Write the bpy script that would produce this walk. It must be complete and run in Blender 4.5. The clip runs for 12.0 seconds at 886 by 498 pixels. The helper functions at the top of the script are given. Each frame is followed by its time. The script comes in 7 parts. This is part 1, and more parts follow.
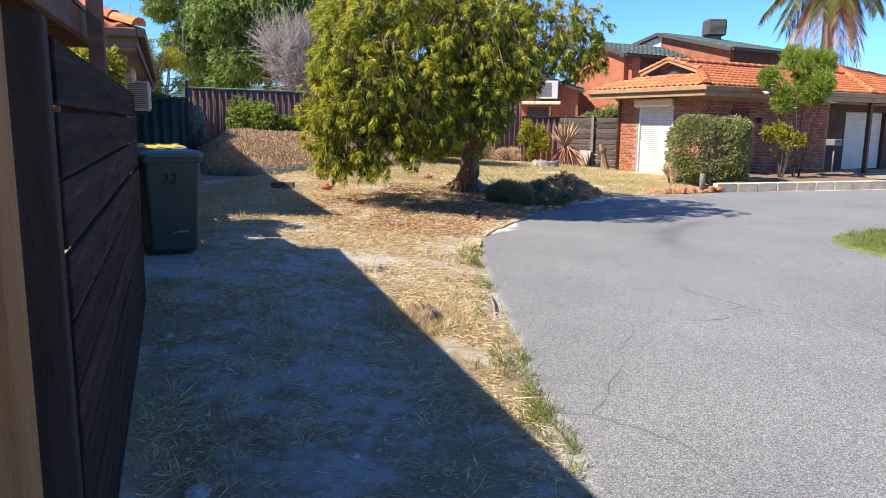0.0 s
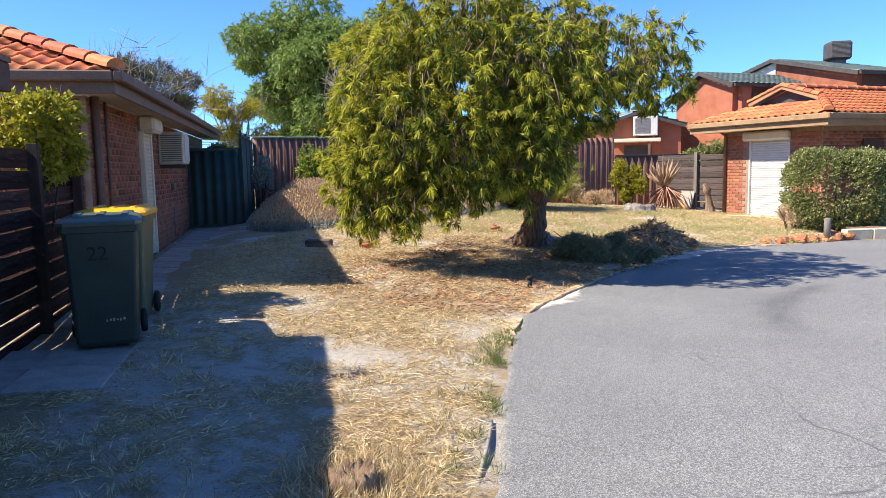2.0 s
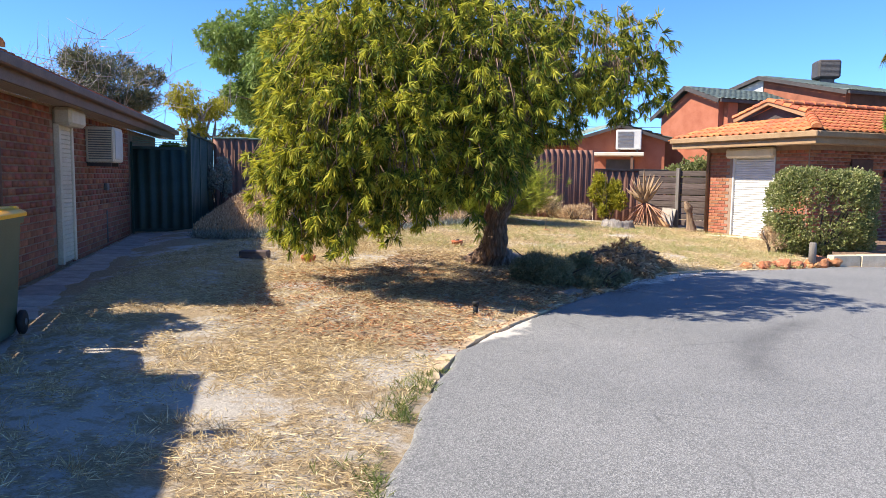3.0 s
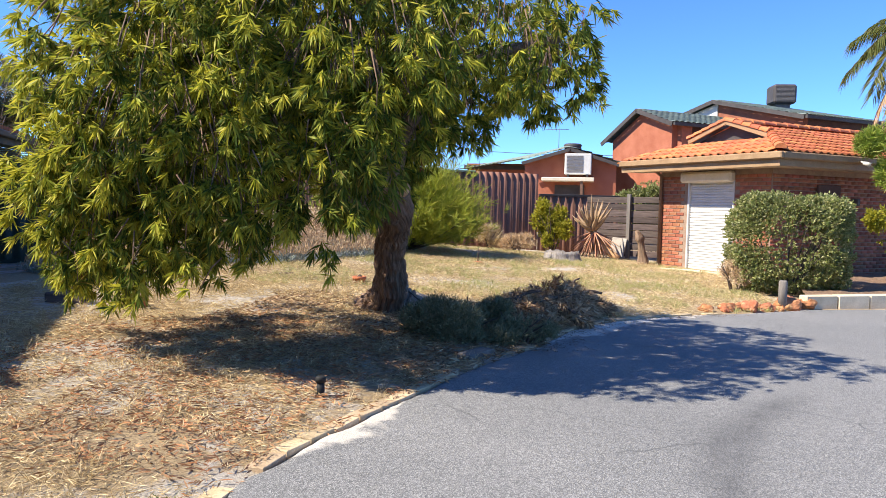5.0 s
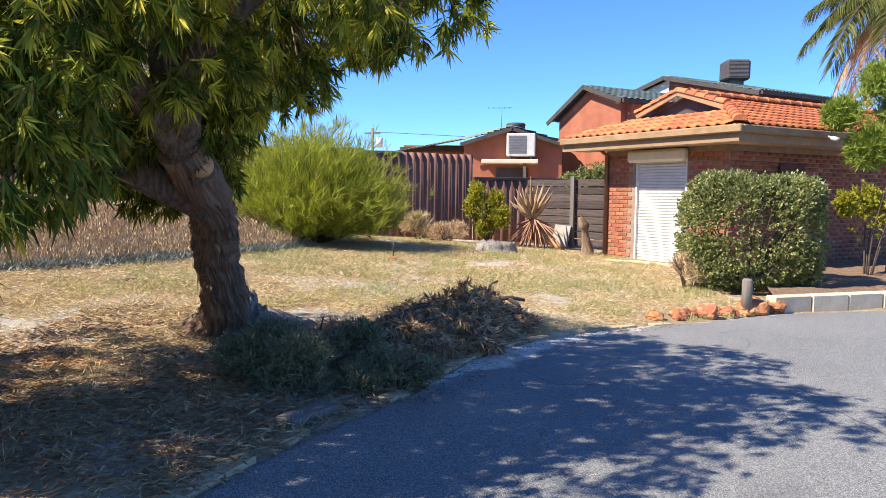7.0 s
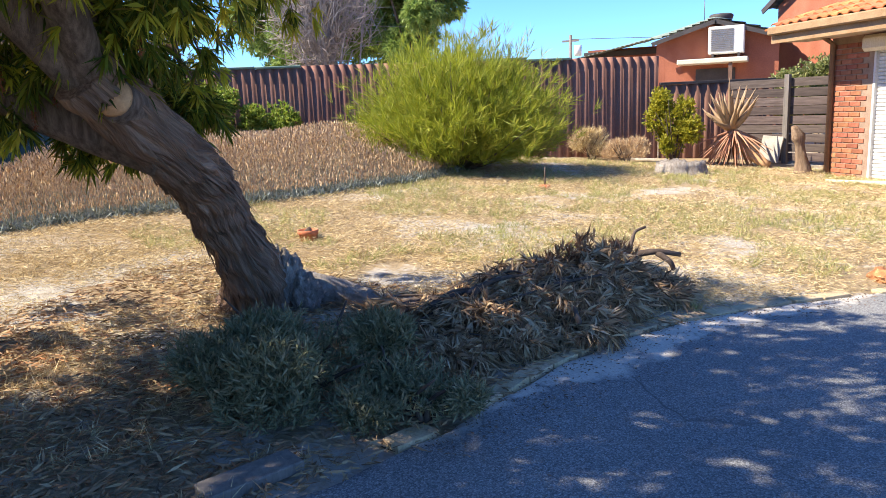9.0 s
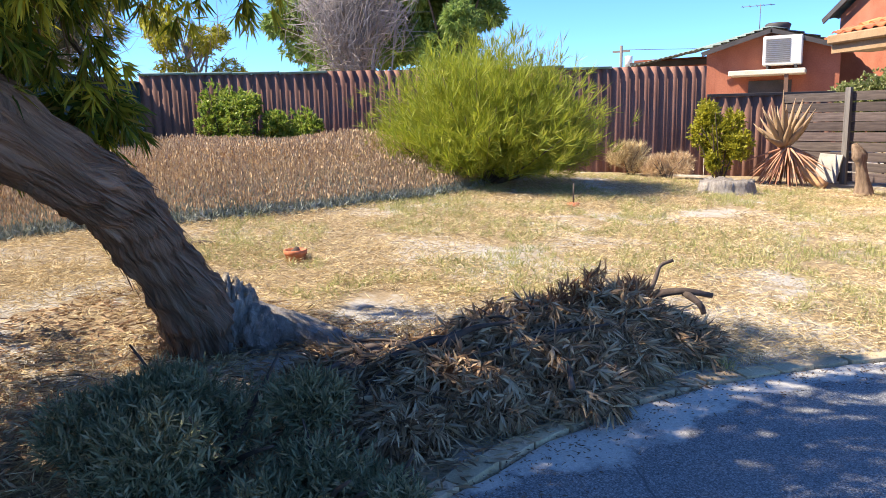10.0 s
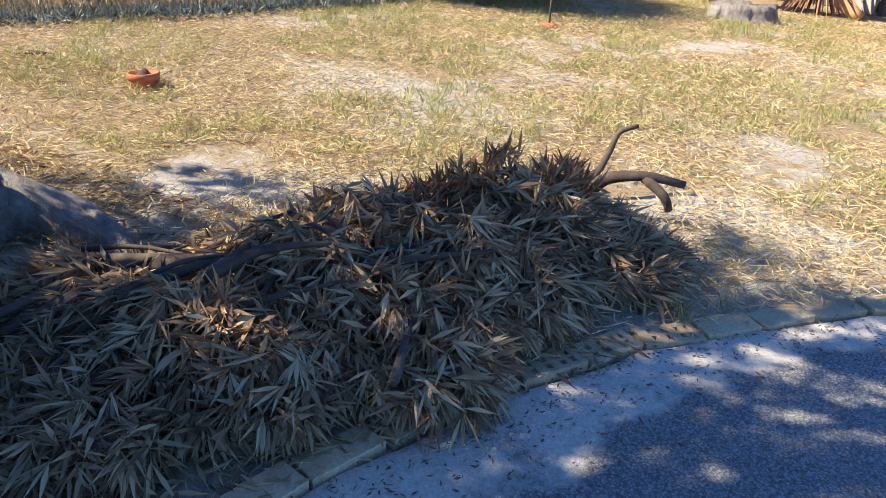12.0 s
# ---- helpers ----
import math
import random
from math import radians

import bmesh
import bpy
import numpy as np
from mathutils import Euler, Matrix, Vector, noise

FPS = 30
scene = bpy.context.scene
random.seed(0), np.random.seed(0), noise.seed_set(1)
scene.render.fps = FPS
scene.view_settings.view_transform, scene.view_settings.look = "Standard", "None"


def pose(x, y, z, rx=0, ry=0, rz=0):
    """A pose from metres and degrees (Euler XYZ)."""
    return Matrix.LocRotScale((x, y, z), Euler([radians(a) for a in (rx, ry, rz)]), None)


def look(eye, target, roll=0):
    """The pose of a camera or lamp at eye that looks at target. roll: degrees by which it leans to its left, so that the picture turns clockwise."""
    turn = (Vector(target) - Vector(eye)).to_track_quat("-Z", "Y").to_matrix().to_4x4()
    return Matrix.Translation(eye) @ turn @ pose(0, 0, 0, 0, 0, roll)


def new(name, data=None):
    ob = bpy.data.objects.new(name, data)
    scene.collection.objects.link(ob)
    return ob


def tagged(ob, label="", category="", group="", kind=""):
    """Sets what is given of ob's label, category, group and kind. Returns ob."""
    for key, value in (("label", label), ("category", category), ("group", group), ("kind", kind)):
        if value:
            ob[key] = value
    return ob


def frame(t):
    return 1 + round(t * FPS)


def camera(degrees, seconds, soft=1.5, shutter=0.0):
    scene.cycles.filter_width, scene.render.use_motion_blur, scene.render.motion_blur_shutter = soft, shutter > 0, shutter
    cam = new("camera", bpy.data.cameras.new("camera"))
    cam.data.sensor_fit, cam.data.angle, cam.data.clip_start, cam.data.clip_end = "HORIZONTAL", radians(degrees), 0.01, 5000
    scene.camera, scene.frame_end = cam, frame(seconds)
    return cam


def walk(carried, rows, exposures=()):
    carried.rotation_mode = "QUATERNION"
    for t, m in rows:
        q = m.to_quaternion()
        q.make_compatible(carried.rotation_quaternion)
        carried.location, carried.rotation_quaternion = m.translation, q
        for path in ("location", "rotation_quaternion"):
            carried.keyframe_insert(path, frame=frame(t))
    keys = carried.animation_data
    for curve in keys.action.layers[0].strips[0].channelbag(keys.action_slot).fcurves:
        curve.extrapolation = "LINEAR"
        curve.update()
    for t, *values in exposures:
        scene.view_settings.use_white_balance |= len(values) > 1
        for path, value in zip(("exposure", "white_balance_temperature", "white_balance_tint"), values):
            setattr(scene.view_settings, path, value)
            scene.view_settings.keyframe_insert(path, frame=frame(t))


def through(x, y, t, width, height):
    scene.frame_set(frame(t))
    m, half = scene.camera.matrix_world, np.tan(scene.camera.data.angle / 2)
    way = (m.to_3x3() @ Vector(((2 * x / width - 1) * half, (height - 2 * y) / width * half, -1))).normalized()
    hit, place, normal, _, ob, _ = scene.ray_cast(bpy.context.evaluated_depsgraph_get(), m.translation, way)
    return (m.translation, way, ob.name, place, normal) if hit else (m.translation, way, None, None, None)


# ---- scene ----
cam = camera(62.7, 12.0, soft=0.65)
PATH = [
    (0, (1.172, 0.367, 1.446), (0.937, 2.325, 1.112), 0.6),
    (0.5, (1.293, 0.866, 1.465), (0.91, 2.797, 1.112), 0.4),
    (1, (1.407, 1.352, 1.498), (0.941, 3.272, 1.185), -0.5),
    (1.5, (1.6, 1.869, 1.518), (1.068, 3.777, 1.242), -1.2),
    (2, (1.682, 2.452, 1.5), (1.153, 4.368, 1.28), -1.1),
    (2.5, (1.821, 2.99, 1.497), (1.31, 4.913, 1.299), -0.3),
    (2.7, (1.862, 3.232, 1.501), (1.357, 5.158, 1.309), 0.1),
    (4.3, (2.041, 5.299, 1.399), (1.587, 7.235, 1.182), 2.8),
    (4.5, (2.057, 5.53, 1.421), (1.62, 7.472, 1.23), 2.4),
    (5, (2.199, 6.097, 1.431), (1.809, 8.055, 1.312), 1.2),
    (5.5, (2.28, 6.668, 1.428), (1.957, 8.64, 1.334), 0.2),
    (6, (2.409, 7.274, 1.431), (2.173, 9.258, 1.344), 0.7),
    (6.5, (2.526, 7.905, 1.435), (2.291, 9.888, 1.332), 1.0),
    (6.7, (2.558, 8.123, 1.427), (2.316, 10.104, 1.307), 0.9),
    (8.3, (2.913, 9.78, 1.496), (2.296, 11.652, 1.157), -1.3),
    (8.5, (2.958, 9.992, 1.474), (2.279, 11.84, 1.12), -1.7),
    (9, (3.032, 10.469, 1.479), (2.22, 12.257, 1.1), -2.5),
    (9.5, (3.02, 10.938, 1.49), (2.169, 12.709, 1.117), -2.0),
    (10, (3.049, 11.371, 1.468), (2.123, 13.109, 1.117), -1.5),
    (10.5, (2.977, 11.792, 1.453), (1.939, 13.466, 1.107), -1.4),
    (11, (2.936, 12.216, 1.454), (1.859, 13.864, 1.103), -0.8),
    (11.5, (2.96, 12.656, 1.439), (1.915, 14.291, 0.954), 0.4),
    (12, (2.92, 13.064, 1.364), (2.07, 14.669, 0.527), 1.7),
]
walk(cam, [(t, look(eye, target, roll)) for t, eye, target, roll in PATH], [(0, 1.13, 7100, 10), (2.5, 1.16, 7000, 10), (6.7, 1.10, 7000, 10), (8.3, 1.42, 7200, 10), (10.5, 1.40, 7200, 10), (12, 1.30, 7300, 9)])

# ---- sky and sun ----
SUN_ELEVATION = radians(45.5)
SUN_FROM = Vector((-0.88, -0.475, 0)).normalized()
world = bpy.data.worlds.new("sky")
scene.world = world
world.use_nodes = True
wn = world.node_tree.nodes
sky = wn.new("ShaderNodeTexSky")
sky.sky_type = "NISHITA"
sky.sun_disc = False
sky.sun_elevation = SUN_ELEVATION
sky.sun_rotation = math.atan2(SUN_FROM.x, SUN_FROM.y)
sky.altitude = 2500
sky.air_density, sky.dust_density, sky.ozone_density = 1.0, 0.0, 5.0
wn["Background"].inputs["Strength"].default_value = 0.142
tint = wn.new("ShaderNodeMix")
tint.data_type, tint.blend_type = "RGBA", "MULTIPLY"
tint.inputs[0].default_value, tint.inputs[7].default_value = 1.0, (0.39, 0.64, 0.98, 1)
world.node_tree.links.new(sky.outputs["Color"], tint.inputs[6])
world.node_tree.links.new(tint.outputs[2], wn["Background"].inputs["Color"])
sun = new("sun", bpy.data.lights.new("sun", "SUN"))
sun.data.energy, sun.data.angle, sun.data.color = 4.6, radians(0.6), (1.0, 0.95, 0.86)
to_sun = SUN_FROM * math.cos(SUN_ELEVATION) + Vector((0, 0, math.sin(SUN_ELEVATION)))
sun.matrix_world = look(to_sun * 60, (0, 0, 0))

# ---- shaping helpers ----
rng = np.random.default_rng(7)


def soft_plus(p, s=0.03):
    return s * np.logaddexp(0.0, np.asarray(p, float) / s)


def lie(x, y):
    """Height of the ground."""
    x, y = np.asarray(x, float), np.asarray(y, float)
    p = -0.0365 - 0.0547 * np.clip(x, -3.6, 40) + 0.0144 * np.clip(y, -20, 20)
    u, v = x * 0.888 + y * 0.46, -x * 0.46 + y * 0.888
    p = p - 0.13 * np.clip((1.9 - u) / 1.2, 0, 1) * np.clip((v - 5.5) / 2.5, 0, 1)
    return soft_plus(p)


def gz(x, y):
    return float(lie(x, y))


EDGE_Y = [-30, 0, 3.75, 4.27, 5.0, 6.2, 7.45, 8.63, 9.3, 9.97, 10.6, 11.4, 12.2, 13.2, 14.2, 14.7, 15.2, 15.9, 16.4, 16.9, 17.6, 18.25, 19.5, 20.5, 21]
EDGE_X = [2.6, 2.0, 1.37, 1.24, 1.15, 0.95, 0.75, 0.62, 0.6, 0.7, 0.9, 1.1, 1.32, 1.75, 2.02, 2.22, 2.53, 3.15, 3.75, 4.5, 5.4, 7.0, 9.8, 12, 13]


def kerb_x(y):
    return np.interp(y, EDGE_Y, EDGE_X)


def turn_z(degrees, x=0.0, y=0.0, z=0.0):
    return pose(x, y, z, 0, 0, degrees)


ML = turn_z(27.4)                     # grid of the near unit
MR = turn_z(38.0, 5.93, 22.33)        # grid of the far unit
UV = np.array([[0.888, -0.46], [0.46, 0.888]])


def left(u, v):
    return UV @ (u, v)


def box(bm, x0, x1, y0, y1, z0, z1, bevel=0.0, m=None):
    geo = bmesh.ops.create_cube(bm, size=1.0)["verts"]
    bmesh.ops.transform(bm, verts=geo, matrix=Matrix.Translation(((x0 + x1) / 2, (y0 + y1) / 2, (z0 + z1) / 2)) @ Matrix.Diagonal((abs(x1 - x0), abs(y1 - y0), abs(z1 - z0), 1)))
    if bevel:
        edges = list({e for v in geo for e in v.link_edges})
        out = bmesh.ops.bevel(bm, geom=edges, offset=bevel, segments=1, affect="EDGES")
        geo = list({v for f in out["faces"] for v in f.verts} | {v for v in geo if v.is_valid})
    if m is not None:
        bmesh.ops.transform(bm, verts=geo, matrix=m)
    return bm


def one_box(x0, x1, y0, y1, z0, z1, bevel=0.0, m=None):
    return box(bmesh.new(), x0, x1, y0, y1, z0, z1, bevel, m)


def place(ob, material, parent=None, label="", smooth=False):
    if material:
        ob.data.materials.append(material)
    if parent:
        ob.parent = parent
    if smooth:
        ob.data.polygons.foreach_set("use_smooth", [True] * len(ob.data.polygons))
    if label:
        ob["label"] = label
    return ob


def part(name, bm, material, parent=None, label="", smooth=False):
    me = bpy.data.meshes.new(name)
    bm.to_mesh(me)
    bm.free()
    return place(new(name, me), material, parent, label, smooth)


def sheet(name, verts, faces, material, parent=None, label="", smooth=False):
    """A mesh from arrays; faces all with the same number of corners."""
    verts, faces = np.asarray(verts, np.float32).reshape(-1, 3), np.asarray(faces, np.int32)
    me = bpy.data.meshes.new(name)
    me.vertices.add(len(verts))
    me.vertices.foreach_set("co", verts.ravel())
    n = faces.shape[1]
    me.loops.add(faces.size)
    me.loops.foreach_set("vertex_index", faces.ravel())
    me.polygons.add(len(faces))
    me.polygons.foreach_set("loop_start", np.arange(len(faces), dtype=np.int32) * n)
    me.update(calc_edges=True)
    return place(new(name, me), material, parent, label, smooth)


def thing(name, label, category, m=None, group="", kind=""):
    ob = new(name)
    ob.empty_display_size = 0.1
    if m is not None:
        ob.matrix_world = m
    return tagged(ob, label, category, group, kind)


def tube_data(points, radii, segs=8, rough=0.0, ridges=0, seed=0, closed=True):
    """Verts and quads of a bent tube through the points."""
    pts = np.asarray(points, float)
    radii = np.asarray(radii, float)
    tan = np.gradient(pts, axis=0)
    tan /= np.linalg.norm(tan, axis=1)[:, None]
    up = np.array([0.0, 0, 1]) if abs(tan[0][2]) < 0.9 else np.array([1.0, 0, 0])
    a = np.cross(tan[0], up)
    a /= np.linalg.norm(a)
    r = np.random.default_rng(seed)
    phase = r.uniform(0, 6.28, 4)
    rows = []
    th = np.linspace(0, 2 * np.pi, segs, endpoint=False)
    for i, p in enumerate(pts):
        a = a - tan[i] * (a @ tan[i])
        a /= np.linalg.norm(a)
        b = np.cross(tan[i], a)
        k = 1 + rough * (np.sin(2 * th + phase[0] + i * 0.35) * 0.5 + np.sin(3 * th + phase[1] - i * 0.25) * 0.35)
        if ridges:
            k = k + rough * 0.55 * np.abs(np.sin(ridges * th / 2 + phase[2] + 0.8 * np.sin(i * 0.22))) + r.normal(0, rough * 0.14, segs)
        rows.append(p + (np.cos(th)[:, None] * a + np.sin(th)[:, None] * b) * (radii[i] * k)[:, None])
    v = np.concatenate(rows)
    n = len(pts)
    i, j = np.meshgrid(np.arange(n - 1), np.arange(segs), indexing="ij")
    j2 = (j + 1) % segs
    q = np.stack([i * segs + j, i * segs + j2, (i + 1) * segs + j2, (i + 1) * segs + j], -1).reshape(-1, 4)
    if closed:
        c0, c1 = len(v), len(v) + 1
        v = np.concatenate([v, pts[:1], pts[-1:]])
        k = np.arange(segs)
        k2 = (k + 1) % segs
        q = np.concatenate([q, np.stack([k2, k, np.full(segs, c0), np.full(segs, c0)], 1)[:, [0, 1, 2, 2]], np.stack([(n - 1) * segs + k, (n - 1) * segs + k2, np.full(segs, c1), np.full(segs, c1)], 1)[:, [0, 1, 2, 2]]])
    return v, q


def fix(v, q):
    """Quads as triangles, so that caps may be fans."""
    t = np.concatenate([q[:, [0, 1, 2]], q[:, [0, 2, 3]]])
    return v, t[(t[:, 0] != t[:, 1]) & (t[:, 1] != t[:, 2]) & (t[:, 0] != t[:, 2])]


def tube(name, points, radii, material, parent=None, segs=8, rough=0.0, ridges=0, seed=0, label=""):
    v, t = fix(*tube_data(points, radii, segs, rough, ridges, seed))
    return sheet(name, v, t, material, parent, label, True)


def joined(datas):
    vs, fs, n = [], [], 0
    for v, f in datas:
        vs.append(v)
        fs.append(np.asarray(f) + n)
        n += len(v)
    return np.concatenate(vs), np.concatenate(fs)


def smooth_path(points, n):
    """A soft curve through a few points (Catmull-Rom)."""
    p = np.asarray(points, float)
    p = np.concatenate([2 * p[:1] - p[1:2], p, 2 * p[-1:] - p[-2:-1]])
    out = []
    for i in range(len(p) - 3):
        for t in np.linspace(0, 1, n, endpoint=False):
            a, b, c, d = p[i : i + 4]
            out.append(0.5 * (2 * b + (c - a) * t + (2 * a - 5 * b + 4 * c - d) * t**2 + (3 * b - a - 3 * c + d) * t**3))
    out.append(p[-2])
    return np.array(out)


def unit(a):
    return a / np.maximum(np.linalg.norm(a, axis=-1, keepdims=True), 1e-9)


def blades(base, way, length, width, bend, r, curl=None):
    """Leaf data: each a kite of four corners and a fold, from base along way, bending towards curl (down)."""
    n = len(base)
    way = unit(way)
    side = unit(np.cross(way, unit(r.normal(size=(n, 3)))))
    down = np.array([0, 0, -1.0]) if curl is None else curl
    L, W, B = (np.broadcast_to(np.asarray(k, float), n)[:, None] for k in (length, width, bend))
    mid = base + way * L * 0.45 + down * B * L * 0.15
    tip = base + way * L + down * B * L * 0.6
    v = np.stack([base, mid + side * W / 2, tip, mid - side * W / 2], 1).reshape(-1, 3)
    f = np.arange(4 * n).reshape(-1, 4)
    return v, f


def in_ellipsoid(r, n, centre, radii, shell=0.55):
    d = unit(r.normal(size=(n, 3)))
    k = r.uniform(shell**3, 1, n) ** (1 / 3)
    return np.asarray(centre) + d * k[:, None] * np.asarray(radii), d

# ---- materials ----
def material(name, rough=0.8, metal=0.0, spec=0.3):
    m = bpy.data.materials.new(name)
    m.use_nodes = True
    b = m.node_tree.nodes["Principled BSDF"]
    b.inputs["Roughness"].default_value, b.inputs["Metallic"].default_value = rough, metal
    b.inputs["Specular IOR Level"].default_value = spec
    return m, m.node_tree.nodes, m.node_tree.links, b


def coords(nodes, links, stretch=(1, 1, 1), kind="Object"):
    tc, mp = nodes.new("ShaderNodeTexCoord"), nodes.new("ShaderNodeMapping")
    mp.inputs["Scale"].default_value = stretch
    links.new(tc.outputs[kind], mp.inputs["Vector"])
    return mp.outputs["Vector"]


def noise_of(nodes, links, vec, scale, detail=4.0, rough=0.6):
    n = nodes.new("ShaderNodeTexNoise")
    n.inputs["Scale"].default_value, n.inputs["Detail"].default_value, n.inputs["Roughness"].default_value = scale, detail, rough
    links.new(vec, n.inputs["Vector"])
    return n.outputs["Fac"]


def ramp(nodes, links, fac, stops):
    r = nodes.new("ShaderNodeValToRGB")
    while len(r.color_ramp.elements) < len(stops):
        r.color_ramp.elements.new(0.5)
    for e, (p, c) in zip(r.color_ramp.elements, stops):
        e.position, e.color = p, (*c, 1) if len(c) == 3 else c
    links.new(fac, r.inputs["Fac"])
    return r.outputs["Color"]


def mixed(nodes, links, fac, a, b, kind="MIX"):
    m = nodes.new("ShaderNodeMix")
    m.data_type, m.blend_type = "RGBA", kind
    for sock, val in ((m.inputs[0], fac), (m.inputs[6], a), (m.inputs[7], b)):
        if isinstance(val, (int, float)):
            sock.default_value = val
        elif isinstance(val, tuple):
            sock.default_value = (*val, 1)
        else:
            links.new(val, sock)
    return m.outputs[2]


def bumped(nodes, links, bsdf, height, strength=0.4, distance=0.01):
    b = nodes.new("ShaderNodeBump")
    b.inputs["Strength"].default_value, b.inputs["Distance"].default_value = strength, distance
    links.new(height, b.inputs["Height"])
    links.new(b.outputs["Normal"], bsdf.inputs["Normal"])


def surface(name, dark, light, scale=6.0, fine=60.0, rough=0.8, bump=0.3, stretch=(1, 1, 1), spots=None, metal=0.0, vary=0.0, spec=0.3, island=False, depth=0.006, along=""):
    """Two scales of variation, relief, and if wanted spots of a third colour and a change from piece to piece."""
    m, nodes, links, b = material(name, rough, metal, spec)
    vec = coords(nodes, links, stretch)
    if along:
        at = nodes.new("ShaderNodeAttribute")
        at.attribute_name = along
        links.new(at.outputs["Vector"], nodes["Mapping"].inputs["Vector"])
    big, small = noise_of(nodes, links, vec, scale), noise_of(nodes, links, vec, fine, 3.0)
    col = ramp(nodes, links, big, [(0.32, dark), (0.68, light)])
    col = mixed(nodes, links, 0.55, col, ramp(nodes, links, small, [(0.3, (0.35, 0.35, 0.35)), (0.7, (0.66, 0.66, 0.66))]), "OVERLAY")
    if spots:
        col = mixed(nodes, links, ramp(nodes, links, noise_of(nodes, links, vec, scale * 2.3, 6.0, 0.7), [(0.56, (0, 0, 0)), (0.68, (1, 1, 1))]), col, spots)
    if vary:
        info = nodes.new("ShaderNodeNewGeometry" if island else "ShaderNodeObjectInfo")
        hsv = nodes.new("ShaderNodeHueSaturation")
        rnd = info.outputs["Random Per Island" if island else "Random"]
        mr = nodes.new("ShaderNodeMapRange")
        mr.inputs["To Min"].default_value, mr.inputs["To Max"].default_value = 1 - vary, 1 + vary
        links.new(rnd, mr.inputs["Value"])
        links.new(mr.outputs["Result"], hsv.inputs["Value"])
        mh = nodes.new("ShaderNodeMapRange")
        mh.inputs["To Min"].default_value, mh.inputs["To Max"].default_value = 0.5 - vary * 0.045, 0.5 + vary * 0.045
        fr = nodes.new("ShaderNodeMath")
        fr.operation = "FRACT"
        mul = nodes.new("ShaderNodeMath")
        mul.operation, mul.inputs[1].default_value = "MULTIPLY", 7.31
        links.new(rnd, mul.inputs[0])
        links.new(mul.outputs[0], fr.inputs[0])
        links.new(fr.outputs[0], mh.inputs["Value"])
        links.new(mh.outputs["Result"], hsv.inputs["Hue"])
        links.new(col, hsv.inputs["Color"])
        col = hsv.outputs["Color"]
    links.new(col, b.inputs["Base Color"])
    if bump:
        bumped(nodes, links, b, small, bump, depth)
    return m


def leafy(name, colours, rough=0.55, through=0.35, spec=0.35):
    """Leaves: colour by leaf, some light let through."""
    m, nodes, links, b = material(name, rough, 0.0, spec)
    geo = nodes.new("ShaderNodeNewGeometry")
    n = len(colours)
    col = ramp(nodes, links, geo.outputs["Random Per Island"], [(i / max(n - 1, 1), c) for i, c in enumerate(colours)])
    vec = coords(nodes, links)
    big = noise_of(nodes, links, vec, 1.6, 3.0)
    col = mixed(nodes, links, 0.5, col, ramp(nodes, links, big, [(0.3, (0.36, 0.38, 0.36)), (0.7, (0.64, 0.62, 0.6))]), "OVERLAY")
    links.new(col, b.inputs["Base Color"])
    if through:
        tr = nodes.new("ShaderNodeBsdfTranslucent")
        links.new(col, tr.inputs["Color"])
        mx = nodes.new("ShaderNodeMixShader")
        mx.inputs[0].default_value = through
        links.new(b.outputs[0], mx.inputs[1])
        links.new(tr.outputs[0], mx.inputs[2])
        links.new(mx.outputs[0], nodes["Material Output"].inputs["Surface"])
    return m


def ground_material():
    m, nodes, links, b = material("dry_lawn_sand", 0.95, 0.0, 0.1)
    vec = coords(nodes, links)
    patch = noise_of(nodes, links, vec, 0.9, 6.0, 0.62)
    mid = noise_of(nodes, links, vec, 5.0, 5.0, 0.7)
    fine = noise_of(nodes, links, vec, 70.0, 4.0, 0.7)
    straw_n = noise_of(nodes, links, coords(nodes, links, (26, 110, 26)), 1.0, 4.0, 0.75)
    sand = ramp(nodes, links, fine, [(0.3, (0.46, 0.41, 0.345)), (0.7, (0.64, 0.58, 0.50))])
    straw = ramp(nodes, links, straw_n, [(0.25, (0.20, 0.14, 0.085)), (0.55, (0.46, 0.345, 0.21)), (0.8, (0.64, 0.51, 0.34))])
    add = nodes.new("ShaderNodeMath")
    add.operation = "ADD"
    links.new(patch, add.inputs[0])
    sc = nodes.new("ShaderNodeMath")
    sc.operation, sc.inputs[1].default_value = "MULTIPLY", 0.45
    links.new(mid, sc.inputs[0])
    links.new(sc.outputs[0], add.inputs[1])
    col = mixed(nodes, links, ramp(nodes, links, add.outputs[0], [(0.71, (1, 1, 1)), (0.81, (0, 0, 0))]), sand, straw)
    bare = nodes.new("ShaderNodeAttribute")
    bare.attribute_name = "bare"
    bm_ = nodes.new("ShaderNodeMath")
    bm_.operation = "MULTIPLY"
    links.new(bare.outputs["Fac"], bm_.inputs[0])
    links.new(mid, bm_.inputs[1])
    col = mixed(nodes, links, ramp(nodes, links, bm_.outputs[0], [(0.24, (0, 0, 0)), (0.32, (1, 1, 1))]), col, sand)
    links.new(col, b.inputs["Base Color"])
    hm = nodes.new("ShaderNodeMath")
    hm.operation = "ADD"
    links.new(straw_n, hm.inputs[0])
    links.new(mid, hm.inputs[1])
    bumped(nodes, links, b, hm.outputs[0], 0.9, 0.03)
    return m


